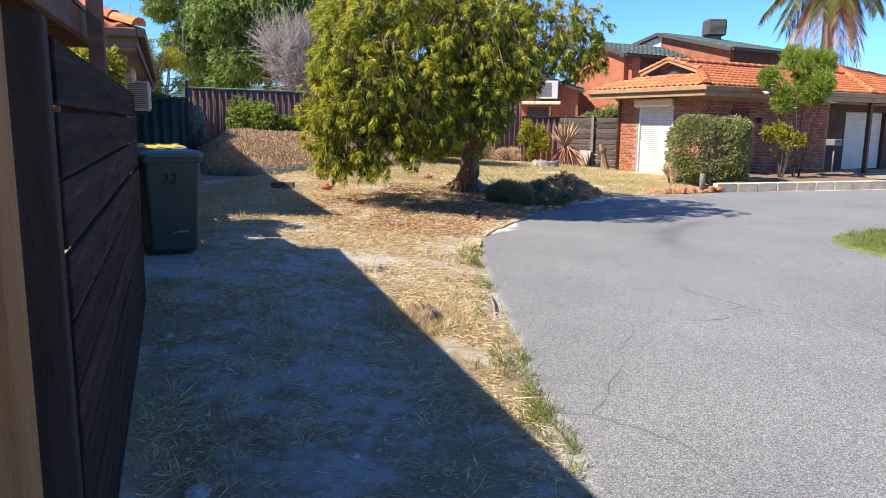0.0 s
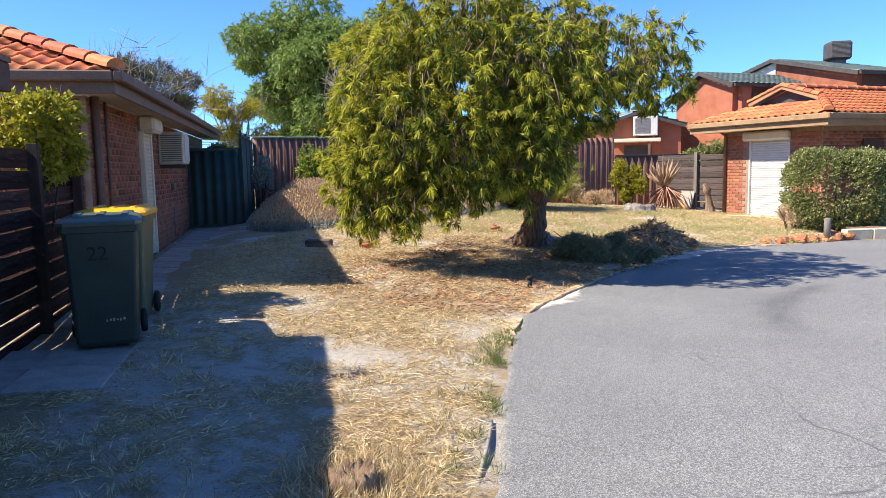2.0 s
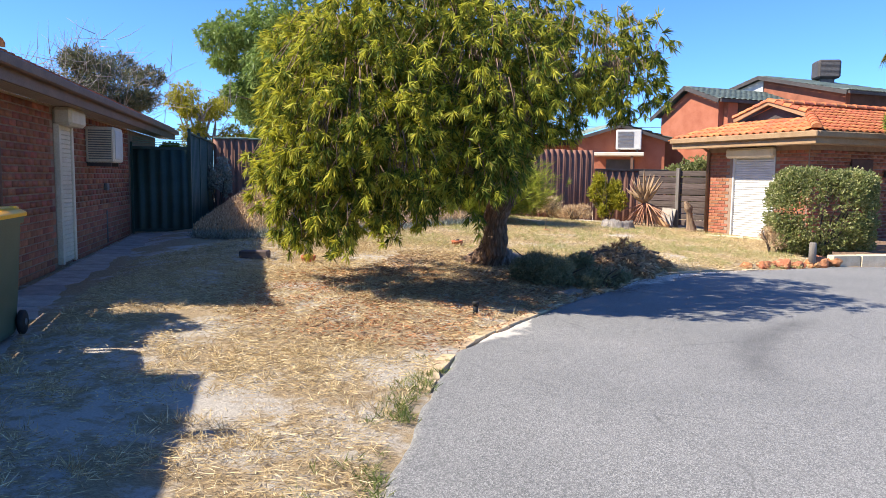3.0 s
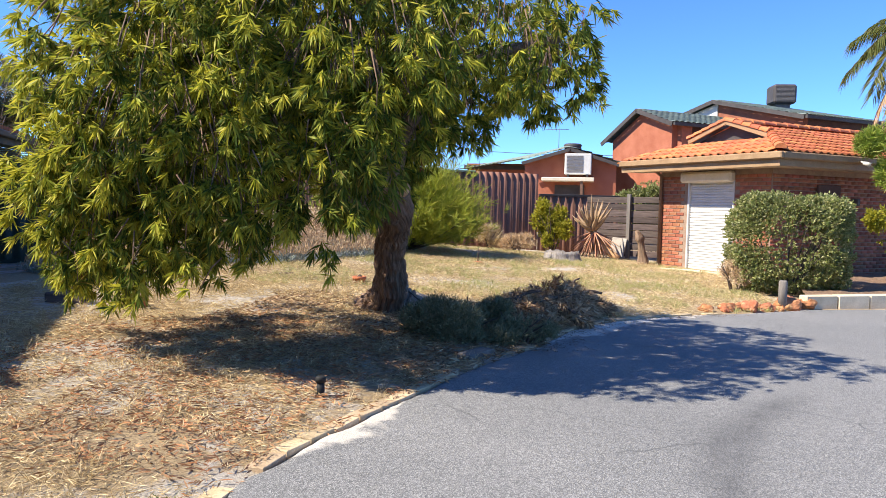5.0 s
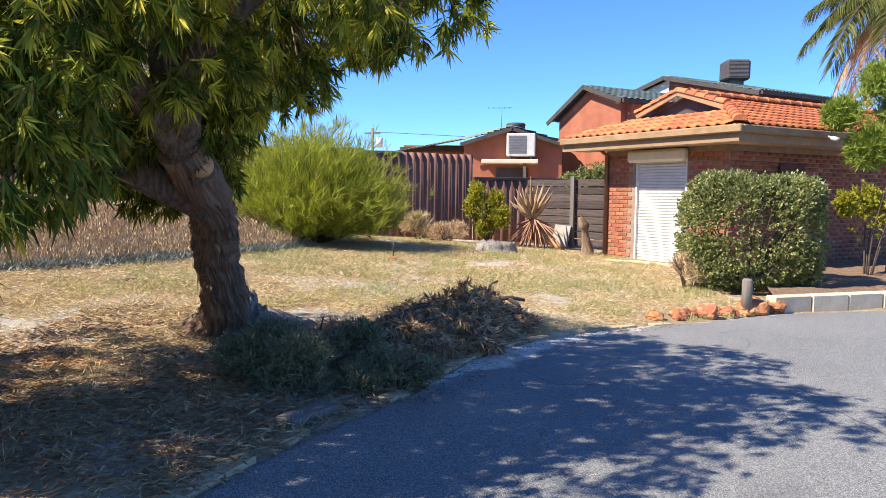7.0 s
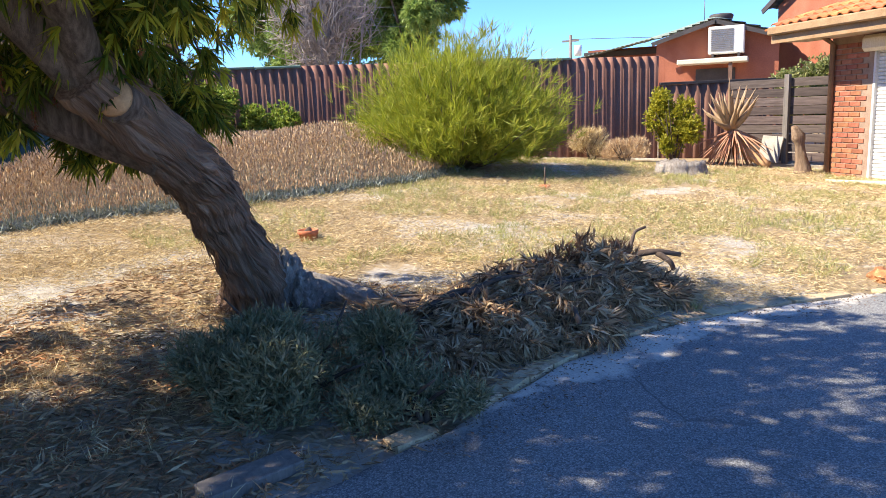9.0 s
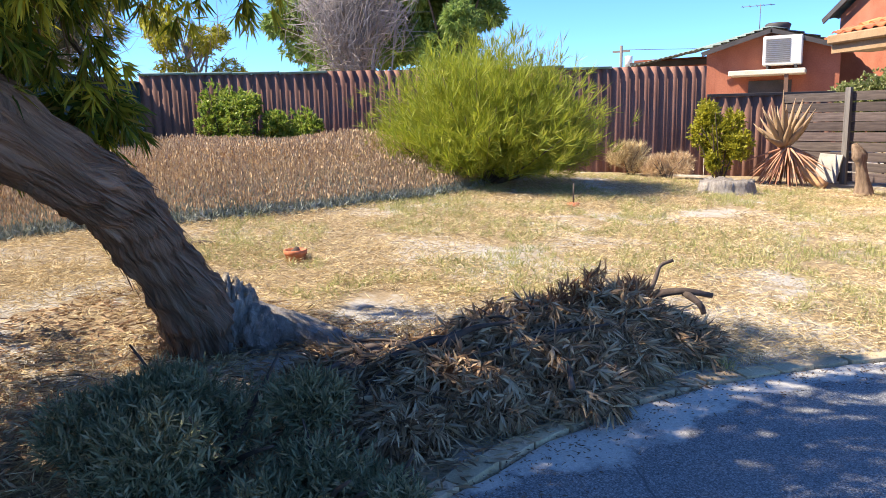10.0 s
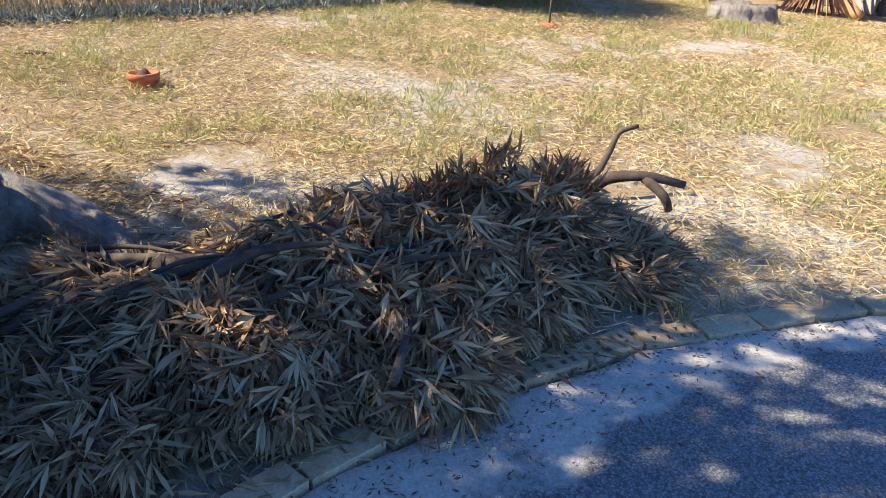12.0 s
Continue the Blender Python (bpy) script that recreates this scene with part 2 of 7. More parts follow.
def asphalt_material():
    m, nodes, links, b = material("worn_asphalt", 0.85, 0.0, 0.35)
    vec = coords(nodes, links)
    vor = nodes.new("ShaderNodeTexVoronoi")
    vor.inputs["Scale"].default_value = 150.0
    links.new(vec, vor.inputs["Vector"])
    stones = ramp(nodes, links, vor.outputs["Color"], [(0.12, (0.13, 0.13, 0.131)), (0.5, (0.235, 0.235, 0.231)), (0.9, (0.40, 0.395, 0.38))])
    gaps = ramp(nodes, links, vor.outputs["Distance"], [(0.25, (1, 1, 1)), (0.62, (0.6, 0.6, 0.6))])
    col = mixed(nodes, links, 0.8, stones, gaps, "MULTIPLY")
    big = noise_of(nodes, links, vec, 0.55, 5.0, 0.6)
    col = mixed(nodes, links, 0.55, col, ramp(nodes, links, big, [(0.3, (0.38, 0.385, 0.39)), (0.7, (0.62, 0.61, 0.60))]), "OVERLAY")
    # cracks
    warp = nodes.new("ShaderNodeTexNoise")
    warp.inputs["Scale"].default_value, warp.inputs["Detail"].default_value = 1.8, 6.0
    links.new(vec, warp.inputs["Vector"])
    addv = nodes.new("ShaderNodeMix")
    addv.data_type = "VECTOR"
    addv.inputs[0].default_value = 0.22
    links.new(vec, addv.inputs[4])
    links.new(warp.outputs["Color"], addv.inputs[5])
    cr = nodes.new("ShaderNodeTexVoronoi")
    cr.feature = "DISTANCE_TO_EDGE"
    cr.inputs["Scale"].default_value = 0.55
    links.new(addv.outputs[1], cr.inputs["Vector"])
    crack = ramp(nodes, links, cr.outputs["Distance"], [(0.0, (1, 1, 1)), (0.0032, (0, 0, 0))])
    some = ramp(nodes, links, noise_of(nodes, links, vec, 0.8, 2.0), [(0.45, (0, 0, 0)), (0.6, (1, 1, 1))])
    crack = mixed(nodes, links, 1.0, crack, some, "MULTIPLY")
    col = mixed(nodes, links, crack, col, (0.085, 0.085, 0.085))
    # old tyre mark
    ty = nodes.new("ShaderNodeAttribute")
    ty.attribute_name = "scrub"
    tn = nodes.new("ShaderNodeMath")
    tn.operation = "MULTIPLY"
    links.new(ty.outputs["Fac"], tn.inputs[0])
    links.new(noise_of(nodes, links, vec, 4.0, 5.0, 0.7), tn.inputs[1])
    col = mixed(nodes, links, tn.outputs[0], col, (0.06, 0.06, 0.062))
    # drifted sand near the edge
    at = nodes.new("ShaderNodeAttribute")
    at.attribute_name = "drift"
    sn = noise_of(nodes, links, vec, 2.7, 9.0, 0.66)
    s = nodes.new("ShaderNodeMath")
    s.operation = "MULTIPLY"
    links.new(at.outputs["Fac"], s.inputs[0])
    links.new(sn, s.inputs[1])
    sand = ramp(nodes, links, noise_of(nodes, links, vec, 90.0, 3.0), [(0.3, (0.42, 0.38, 0.33)), (0.7, (0.60, 0.56, 0.49))])
    col = mixed(nodes, links, ramp(nodes, links, s.outputs[0], [(0.34, (0, 0, 0)), (0.43, (1, 1, 1))]), col, sand)
    links.new(col, b.inputs["Base Color"])
    bumped(nodes, links, b, vor.outputs["Distance"], 0.5, 0.006)
    return m


M_GROUND, M_ROAD = ground_material(), asphalt_material()
M_BRICK = surface("red_brick", (0.25, 0.085, 0.046), (0.38, 0.145, 0.078), 9, 90, 0.85, 0.35, vary=0.24)
M_BRICK_J = surface("red_brick_far", (0.22, 0.075, 0.045), (0.36, 0.13, 0.075), 2, 60, 0.85, 0.3, vary=0.28, island=True)
M_MORTAR = surface("mortar", (0.24, 0.16, 0.115), (0.35, 0.25, 0.185), 5, 80, 0.95, 0.3)
M_TILE = surface("terracotta_tile", (0.42, 0.115, 0.045), (0.62, 0.20, 0.085), 4, 40, 0.75, 0.3, vary=0.22, spots=(0.30, 0.13, 0.07))
M_TILE_J = surface("terracotta_tile_far", (0.42, 0.115, 0.045), (0.62, 0.20, 0.085), 4, 40, 0.75, 0.3, vary=0.22, island=True)
M_GREYTILE = surface("grey_green_tile", (0.11, 0.145, 0.135), (0.20, 0.25, 0.225), 2, 25, 0.8, 0.4, vary=0.2, island=True)
M_FASCIA = surface("brown_gutter", (0.14, 0.078, 0.05), (0.20, 0.115, 0.075), 3, 50, 0.55, 0.08)
M_CREAM = surface("cream_fascia", (0.27, 0.165, 0.085), (0.36, 0.235, 0.13), 3, 50, 0.55, 0.08)
M_SOFFIT = surface("soffit", (0.42, 0.33, 0.25), (0.50, 0.40, 0.31), 2, 40, 0.8, 0.08)
M_SHUTTER = surface("white_shutter", (0.56, 0.55, 0.52), (0.66, 0.65, 0.62), 3, 40, 0.45, 0.05)
M_BOXCREAM = surface("cream_box", (0.62, 0.54, 0.40), (0.72, 0.64, 0.50), 3, 40, 0.5, 0.05)
M_FENCE = surface("brown_fibre_cement", (0.185, 0.088, 0.062), (0.285, 0.14, 0.10), 2.5, 60, 0.85, 0.25, stretch=(1, 1, 0.35), vary=0.1)
M_CAP = surface("green_cap", (0.13, 0.20, 0.15), (0.22, 0.30, 0.23), 4, 50, 0.5, 0.08)
M_STEEL = surface("dark_green_steel", (0.022, 0.050, 0.038), (0.036, 0.070, 0.055), 3, 50, 0.45, 0.06)
M_TIMBER = surface("dark_stained_timber", (0.020, 0.011, 0.009), (0.088, 0.046, 0.034), 3, 45, 0.85, 1.0, stretch=(0.5, 7, 7), vary=0.4, spots=(0.13, 0.085, 0.066), spec=0.15, depth=0.01)
M_TIMBERX = surface("dark_post_timber", (0.034, 0.018, 0.013), (0.085, 0.046, 0.034), 3, 60, 0.75, 0.9, stretch=(6, 6, 0.5), vary=0.2)
M_OLDWOOD = surface("weathered_grey_timber", (0.055, 0.040, 0.036), (0.13, 0.10, 0.088), 4, 60, 0.9, 0.6, stretch=(0.6, 6, 6), vary=0.3)
M_POSTGREY = surface("grey_post", (0.14, 0.125, 0.11), (0.24, 0.21, 0.185), 5, 60, 0.9, 0.6, stretch=(6, 6, 0.6))
M_ORANGE = surface("orange_stained_timber", (0.30, 0.115, 0.035), (0.42, 0.18, 0.06), 3, 50, 0.65, 0.35, stretch=(6, 6, 0.5))
M_BEAM = surface("brown_beam", (0.085, 0.042, 0.028), (0.15, 0.08, 0.052), 3, 50, 0.7, 0.3, stretch=(1, 1, 3))
M_BOARD = surface("pale_ceiling_board", (0.24, 0.20, 0.15), (0.36, 0.31, 0.24), 3, 40, 0.8, 0.2)
M_BIN = surface("green_bin_plastic", (0.014, 0.025, 0.017), (0.025, 0.040, 0.028), 4, 80, 0.42, 0.08, spec=0.5)
M_BIN2 = surface("olive_bin_plastic", (0.045, 0.075, 0.048), (0.065, 0.10, 0.066), 4, 80, 0.42, 0.08, spec=0.5)
M_LID = surface("green_lid_plastic", (0.055, 0.080, 0.060), (0.090, 0.120, 0.094), 5, 60, 0.4, 0.08, spec=0.5)
M_YELLOW = surface("yellow_lid_plastic", (0.80, 0.36, 0.01), (0.88, 0.43, 0.02), 4, 60, 0.4, 0.05, spec=0.5)
M_BLACK = surface("black_rubber", (0.012, 0.012, 0.012), (0.025, 0.025, 0.025), 6, 60, 0.7, 0.1)
M_WHITE = surface("off_white_plastic", (0.52, 0.51, 0.48), (0.62, 0.61, 0.57), 4, 50, 0.45, 0.05)
M_GRILLE = surface("grey_grille", (0.13, 0.12, 0.11), (0.2, 0.19, 0.18), 6, 50, 0.6, 0.1)
M_CONCRETE = surface("concrete_slab", (0.26, 0.23, 0.20), (0.40, 0.36, 0.31), 5, 70, 0.9, 0.35, vary=0.12)
M_LIME = surface("limestone_block", (0.58, 0.47, 0.31), (0.72, 0.60, 0.42), 5, 50, 0.9, 0.4, vary=0.12)
M_EDGEBRICK = surface("pale_edging_brick", (0.40, 0.29, 0.17), (0.56, 0.43, 0.28), 8, 70, 0.9, 0.5, vary=0.18, spots=(0.25, 0.19, 0.13))
M_ROCK = surface("red_laterite", (0.26, 0.085, 0.04), (0.47, 0.21, 0.10), 6, 40, 0.9, 0.8, vary=0.25, spots=(0.55, 0.33, 0.17))
M_POT = surface("terracotta_pot", (0.40, 0.12, 0.055), (0.55, 0.19, 0.095), 8, 60, 0.8, 0.2)
M_BARK = surface("paperbark", (0.13, 0.09, 0.066), (0.36, 0.27, 0.21), 5, 45, 0.95, 1.0, stretch=(7, 7, 1.1), depth=0.02)
M_TRUNK = surface("furrowed_bark", (0.15, 0.085, 0.056), (0.37, 0.245, 0.17), 3, 14, 0.95, 1.0, stretch=(9, 9, 1.0), depth=0.02, along="bark_co")
M_STUMP = surface("splintered_wood", (0.15, 0.095, 0.06), (0.34, 0.235, 0.155), 6, 50, 0.9, 0.8, stretch=(5, 5, 1), depth=0.015)
M_BURL = surface("grey_burl", (0.24, 0.20, 0.17), (0.46, 0.41, 0.36), 6, 50, 0.95, 1.0, stretch=(4, 4, 1.4), depth=0.02)
M_WOODCUT = surface("sawn_wood", (0.42, 0.22, 0.10), (0.56, 0.33, 0.17), 8, 60, 0.8, 0.3)
M_TWIG = surface("dry_twig", (0.055, 0.038, 0.030), (0.13, 0.095, 0.075), 8, 60, 0.9, 0.4)
M_GREYTWIG = surface("grey_twig", (0.26, 0.22, 0.20), (0.40, 0.35, 0.32), 8, 60, 0.9, 0.3)
M_FARWALL = surface("orange_brick_far", (0.30, 0.095, 0.052), (0.40, 0.145, 0.085), 1.5, 30, 0.85, 0.2)
# dark brown of a panel; on the house walls it also carries their shade
M_DARKWALL = surface("brown_panel_and_shaded_wall", (0.07, 0.035, 0.028), (0.11, 0.058, 0.045), 2, 30, 0.8, 0.2)
M_TRIM = surface("dark_trim", (0.05, 0.045, 0.042), (0.08, 0.07, 0.066), 4, 40, 0.6, 0.1)
M_METER = surface("red_meter_box", (0.25, 0.055, 0.04), (0.32, 0.08, 0.055), 4, 40, 0.5, 0.08)
M_MULCH = surface("bark_mulch", (0.20, 0.115, 0.07), (0.36, 0.24, 0.16), 20, 90, 0.95, 1.0, depth=0.03)
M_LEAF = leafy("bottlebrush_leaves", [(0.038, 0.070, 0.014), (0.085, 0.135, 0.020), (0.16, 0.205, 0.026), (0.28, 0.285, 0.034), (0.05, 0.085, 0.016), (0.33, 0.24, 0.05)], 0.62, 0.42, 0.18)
M_DEADLEAF = leafy("dead_leaves", [(0.13, 0.08, 0.05), (0.38, 0.235, 0.14), (0.52, 0.36, 0.21), (0.22, 0.135, 0.085), (0.62, 0.44, 0.26)], 0.8, 0.12, 0.15)
M_TANLEAF = leafy("tan_dead_leaves", [(0.42, 0.31, 0.20), (0.58, 0.44, 0.29), (0.50, 0.36, 0.22)], 0.8, 0.12, 0.15)
M_RUSTLEAF = leafy("rust_leaf_litter", [(0.34, 0.145, 0.07), (0.48, 0.25, 0.125), (0.20, 0.095, 0.055), (0.56, 0.37, 0.20)], 0.85, 0.08, 0.15)
M_STRAW = leafy("straw", [(0.44, 0.32, 0.16), (0.64, 0.49, 0.27), (0.80, 0.66, 0.42), (0.27, 0.18, 0.09), (0.58, 0.43, 0.22)], 0.8, 0.15, 0.2)
M_LAWN = leafy("yellowing_lawn", [(0.36, 0.36, 0.12), (0.50, 0.44, 0.20), (0.22, 0.28, 0.07), (0.58, 0.49, 0.28), (0.28, 0.32, 0.09)], 0.7, 0.25, 0.2)
# lighter leaf colour that stands for sunlight on the outer sprays
M_SUNLEAF = leafy("sunlit_bottlebrush_leaves", [(0.29, 0.33, 0.034), (0.46, 0.45, 0.05), (0.58, 0.50, 0.065), (0.18, 0.23, 0.03)], 0.55, 0.42, 0.22)
M_WEED = leafy("green_weed", [(0.09, 0.14, 0.03), (0.16, 0.20, 0.05), (0.24, 0.24, 0.07)], 0.6, 0.3)
M_DARKBUSH = leafy("grey_green_bush", [(0.12, 0.135, 0.075), (0.20, 0.21, 0.115), (0.33, 0.29, 0.17), (0.14, 0.155, 0.08)], 0.7, 0.2)
M_BROOM = leafy("bright_broom", [(0.27, 0.32, 0.025), (0.38, 0.40, 0.04), (0.17, 0.23, 0.022), (0.46, 0.43, 0.07), (0.22, 0.28, 0.03)], 0.6, 0.4)
M_HEDGE = leafy("hedge_leaves", [(0.16, 0.20, 0.05), (0.26, 0.29, 0.09), (0.42, 0.39, 0.19), (0.11, 0.15, 0.035), (0.34, 0.34, 0.13)], 0.45, 0.3)
M_LIMELEAF = leafy("lime_leaves", [(0.17, 0.26, 0.035), (0.25, 0.33, 0.05), (0.36, 0.37, 0.08)], 0.5, 0.4)
M_YELLOWLEAF = leafy("yellow_green_leaves", [(0.32, 0.30, 0.025), (0.44, 0.39, 0.04), (0.20, 0.22, 0.025)], 0.5, 0.4)
M_TREELEAF = leafy("tree_leaves", [(0.13, 0.21, 0.045), (0.20, 0.29, 0.065), (0.28, 0.35, 0.095), (0.10, 0.17, 0.04)], 0.55, 0.35)
M_OLIVELEAF = leafy("olive_leaves", [(0.10, 0.12, 0.06), (0.15, 0.155, 0.085), (0.20, 0.17, 0.10)], 0.6, 0.3)
M_LAVHEAD = leafy("dry_lavender_heads", [(0.50, 0.34, 0.20), (0.66, 0.48, 0.30), (0.76, 0.59, 0.40), (0.30, 0.19, 0.115), (0.60, 0.43, 0.27)], 0.9, 0.1, 0.1)
M_LAVLEAF = leafy("grey_lavender_leaves", [(0.26, 0.29, 0.25), (0.40, 0.43, 0.39), (0.17, 0.19, 0.13)], 0.8, 0.15, 0.15)
M_ALOE = leafy("aloe_leaves", [(0.24, 0.25, 0.12), (0.30, 0.25, 0.14), (0.40, 0.25, 0.15), (0.20, 0.22, 0.10)], 0.5, 0.1)
M_ALOEDRY = leafy("dry_aloe", [(0.42, 0.19, 0.12), (0.52, 0.30, 0.19), (0.32, 0.13, 0.085)], 0.8, 0.1)
M_PALM = leafy("palm_leaflets", [(0.06, 0.085, 0.02), (0.11, 0.125, 0.03), (0.18, 0.17, 0.04)], 0.45, 0.25)
M_PALMDRY = leafy("dry_palm_leaflets", [(0.50, 0.32, 0.16), (0.62, 0.43, 0.25)], 0.7, 0.3)
M_BOTTLE = leafy("red_flower_spikes", [(0.24, 0.07, 0.03), (0.32, 0.10, 0.045)], 0.8, 0.2)
M_TURF = surface("mown_turf", (0.10, 0.13, 0.035), (0.20, 0.21, 0.065), 6, 70, 0.95, 0.8, spots=(0.30, 0.26, 0.13), depth=0.02)
M_SEED = surface("grey_dirt_stone", (0.30, 0.27, 0.24), (0.44, 0.40, 0.36), 9, 50, 0.9, 0.4)
M_BARKSTRIP = leafy("bark_strip", [(0.10, 0.065, 0.048), (0.19, 0.13, 0.095), (0.27, 0.19, 0.145), (0.14, 0.09, 0.068)], 0.95, 0.0, 0.1)
M_WEEPTWIG = surface("weeping_twig", (0.12, 0.075, 0.05), (0.24, 0.16, 0.11), 8, 60, 0.9, 0.3)

# ---- ground and road ----
def spread(core0, core1, step, far):
    out = list(np.arange(core0, core1 + 1e-6, step))
    d = step
    while out[-1] < far:
        d *= 1.35
        out.append(out[-1] + d)
    d = step
    while out[0] > -far:
        d *= 1.35
        out.insert(0, out[0] - d)
    return np.array(out)


gx, gy = spread(-6.0, 5.5, 0.11, 900), spread(0.5, 24.0, 0.13, 900)
X, Y = np.meshgrid(gx, gy)
Z = lie(X, Y)
off_road = np.clip((kerb_x(Y) - X) / 0.35, 0, 1) * np.clip((30 - Y) / 4, 0, 1)
lump = np.array([[noise.noise((x * 1.3, y * 1.3, 0)) * 0.6 + noise.noise((x * 4.1, y * 4.1, 3)) * 0.4 for x in gx] for y in gy])
Z = Z + off_road * 0.028 * lump - 0.02 * (1 - off_road)
n0, n1 = len(gy), len(gx)
i, j = np.meshgrid(np.arange(n0 - 1), np.arange(n1 - 1), indexing="ij")
quads = np.stack([i * n1 + j, i * n1 + j + 1, (i + 1) * n1 + j + 1, (i + 1) * n1 + j], -1).reshape(-1, 4)
ground = sheet("ground", np.stack([X, Y, Z], -1), quads, M_GROUND, None, "", True)
bare = np.clip((Y - 13.5) / 0.8, 0, 1) * np.clip((16.9 - Y) / 0.8, 0, 1) * np.exp(-np.clip(kerb_x(Y) - X, 0, 9) / 0.75) * 1.15
U_, V_ = X * 0.888 + Y * 0.46, -X * 0.46 + Y * 0.888
bare = np.maximum(bare, 0.56 * np.clip((U_ - 0.9) / 0.4, 0, 1) * np.clip((3.6 - U_) / 1.2, 0, 1) * np.clip((V_ - 1.5) / 1.5, 0, 1) * np.clip((10.5 - V_) / 2, 0, 1))
ground.data.attributes.new("bare", "FLOAT", "POINT").data.foreach_set("value", bare.ravel().astype(np.float32))
tagged(ground, "dry straw-coloured lawn over pale sandy soil", "ground", "", "structure")

ry = np.concatenate([np.arange(-30, 0, 1.0), np.arange(0, 21.01, 0.09)])
ex = kerb_x(ry) + np.array([0.05 * noise.noise((0, y * 2.1, 5)) + 0.03 * noise.noise((0, y * 7.0, 9)) for y in ry])
steps = np.concatenate([[0, 0.02, 0.06], np.arange(0.15, 3.0, 0.15), np.arange(3, 9, 0.5), [10, 13, 18, 26, 40]])
RX = ex[:, None] + steps[None]
RY = np.repeat(ry[:, None], len(steps), 1)
RZ = lie(RX, RY) + np.where(steps < 0.01, -0.01, 0.006)[None]
n0, n1 = RX.shape
i, j = np.meshgrid(np.arange(n0 - 1), np.arange(n1 - 1), indexing="ij")
quads = np.stack([i * n1 + j, i * n1 + j + 1, (i + 1) * n1 + j + 1, (i + 1) * n1 + j], -1).reshape(-1, 4)
road = sheet("road", np.stack([RX, RY, RZ], -1), quads, M_ROAD, None, "", True)
tagged(road, "grey worn asphalt driveway with fine cracks", "road", "", "structure")
near_bend = np.exp(-(((RY - 14.8) / 1.3) ** 2))
far_bit = np.clip((RY - 12.3) / 1.6, 0, 1)
drift = np.clip(np.exp(-steps / 0.10)[None] * 0.62 * (1 - far_bit) + far_bit * np.exp(-steps / 0.22)[None] * 0.66 + near_bend * np.exp(-(steps / 0.62) ** 2)[None] * 0.62 + 0.16 * far_bit * np.exp(-steps / 1.2)[None] + 0.8 * np.exp(-(((RY - 10.3) / 0.55) ** 2)) * np.exp(-(steps / 0.4) ** 2)[None], 0, 1.15)
road.data.attributes.new("drift", "FLOAT", "POINT").data.foreach_set("value", drift.ravel().astype(np.float32))
arc = np.interp(RY, [9.3, 9.9, 10.7, 11.4, 11.9, 12.3], [2.98, 2.95, 3.06, 3.38, 3.68, 3.95])
scrub = np.exp(-(((RX - arc) / 0.16) ** 2)) * np.clip((RY - 9.2) / 0.5, 0, 1) * np.clip((12.3 - RY) / 0.5, 0, 1)
road.data.attributes.new("scrub", "FLOAT", "POINT").data.foreach_set("value", scrub.ravel().astype(np.float32))

# ---- near unit: brick house, carport, timber screen ----
def gl(u, v):
    x, y = left(u, v)
    return gz(x, y)


BW, BH, BD = 0.230, 0.076, 0.09


def brick_mesh(w, name="brick"):
    bm = one_box(0.005, w - 0.005, 0, 0.02, 0.005, BH - 0.003, 0.003)
    me = bpy.data.meshes.new(name)
    bm.to_mesh(me)
    bm.free()
    me.materials.append(M_BRICK)
    return me


BRICKS = {BW: brick_mesh(BW), BW / 2: brick_mesh(BW / 2)}


def brick_face(parent, m, length, z0, z1, holes=(), limit=300, name="brick_rest", offset=0.0):
    """Courses of bricks on the plane y=0 of m, looking towards -y. Bricks past the limit are joined."""
    made, rest, row = 0, [], 0
    pitch = BH + 0.010
    z = z0
    while z + pitch <= z1 + 0.001:
        x = -(BW / 2) if row % 2 else 0.0
        while x < length - 0.02:
            a, b = max(x, 0.0), min(x + BW, length)
            w = BW if b - a > BW - 0.02 else BW / 2
            hit = any(a < h[1] and b > h[0] and z < h[3] and z + BH > h[2] for h in holes)
            if not hit and b - a > BW / 2 - 0.02:
                if made < limit:
                    ob = new("brick", BRICKS[w])
                    ob.parent = parent
                    ob.matrix_local = m @ Matrix.Translation((a, -0.014 + 0.003 * random.random(), z))
                    made += 1
                else:
                    rest.append((a, a + w, z))
            x += BW
        z += pitch
        row += 1
    if rest:
        vs, fs = [], []
        for a, b, z in rest:
            n = len(vs)
            d = -0.014 + 0.003 * random.random()
            for yy in (d, 0.01):
                vs += [(a + 0.005, yy, z + 0.005), (b - 0.005, yy, z + 0.005), (b - 0.005, yy, z + BH - 0.003), (a + 0.005, yy, z + BH - 0.003)]
            fs += [(n, n + 1, n + 2, n + 3), (n, n + 4, n + 5, n + 1), (n + 1, n + 5, n + 6, n + 2), (n + 2, n + 6, n + 7, n + 3), (n + 3, n + 7, n + 4, n)]
        ob = sheet(name, vs, fs, M_BRICK_J, parent)
        ob.matrix_local = m
        tagged(ob, kind="stuff")


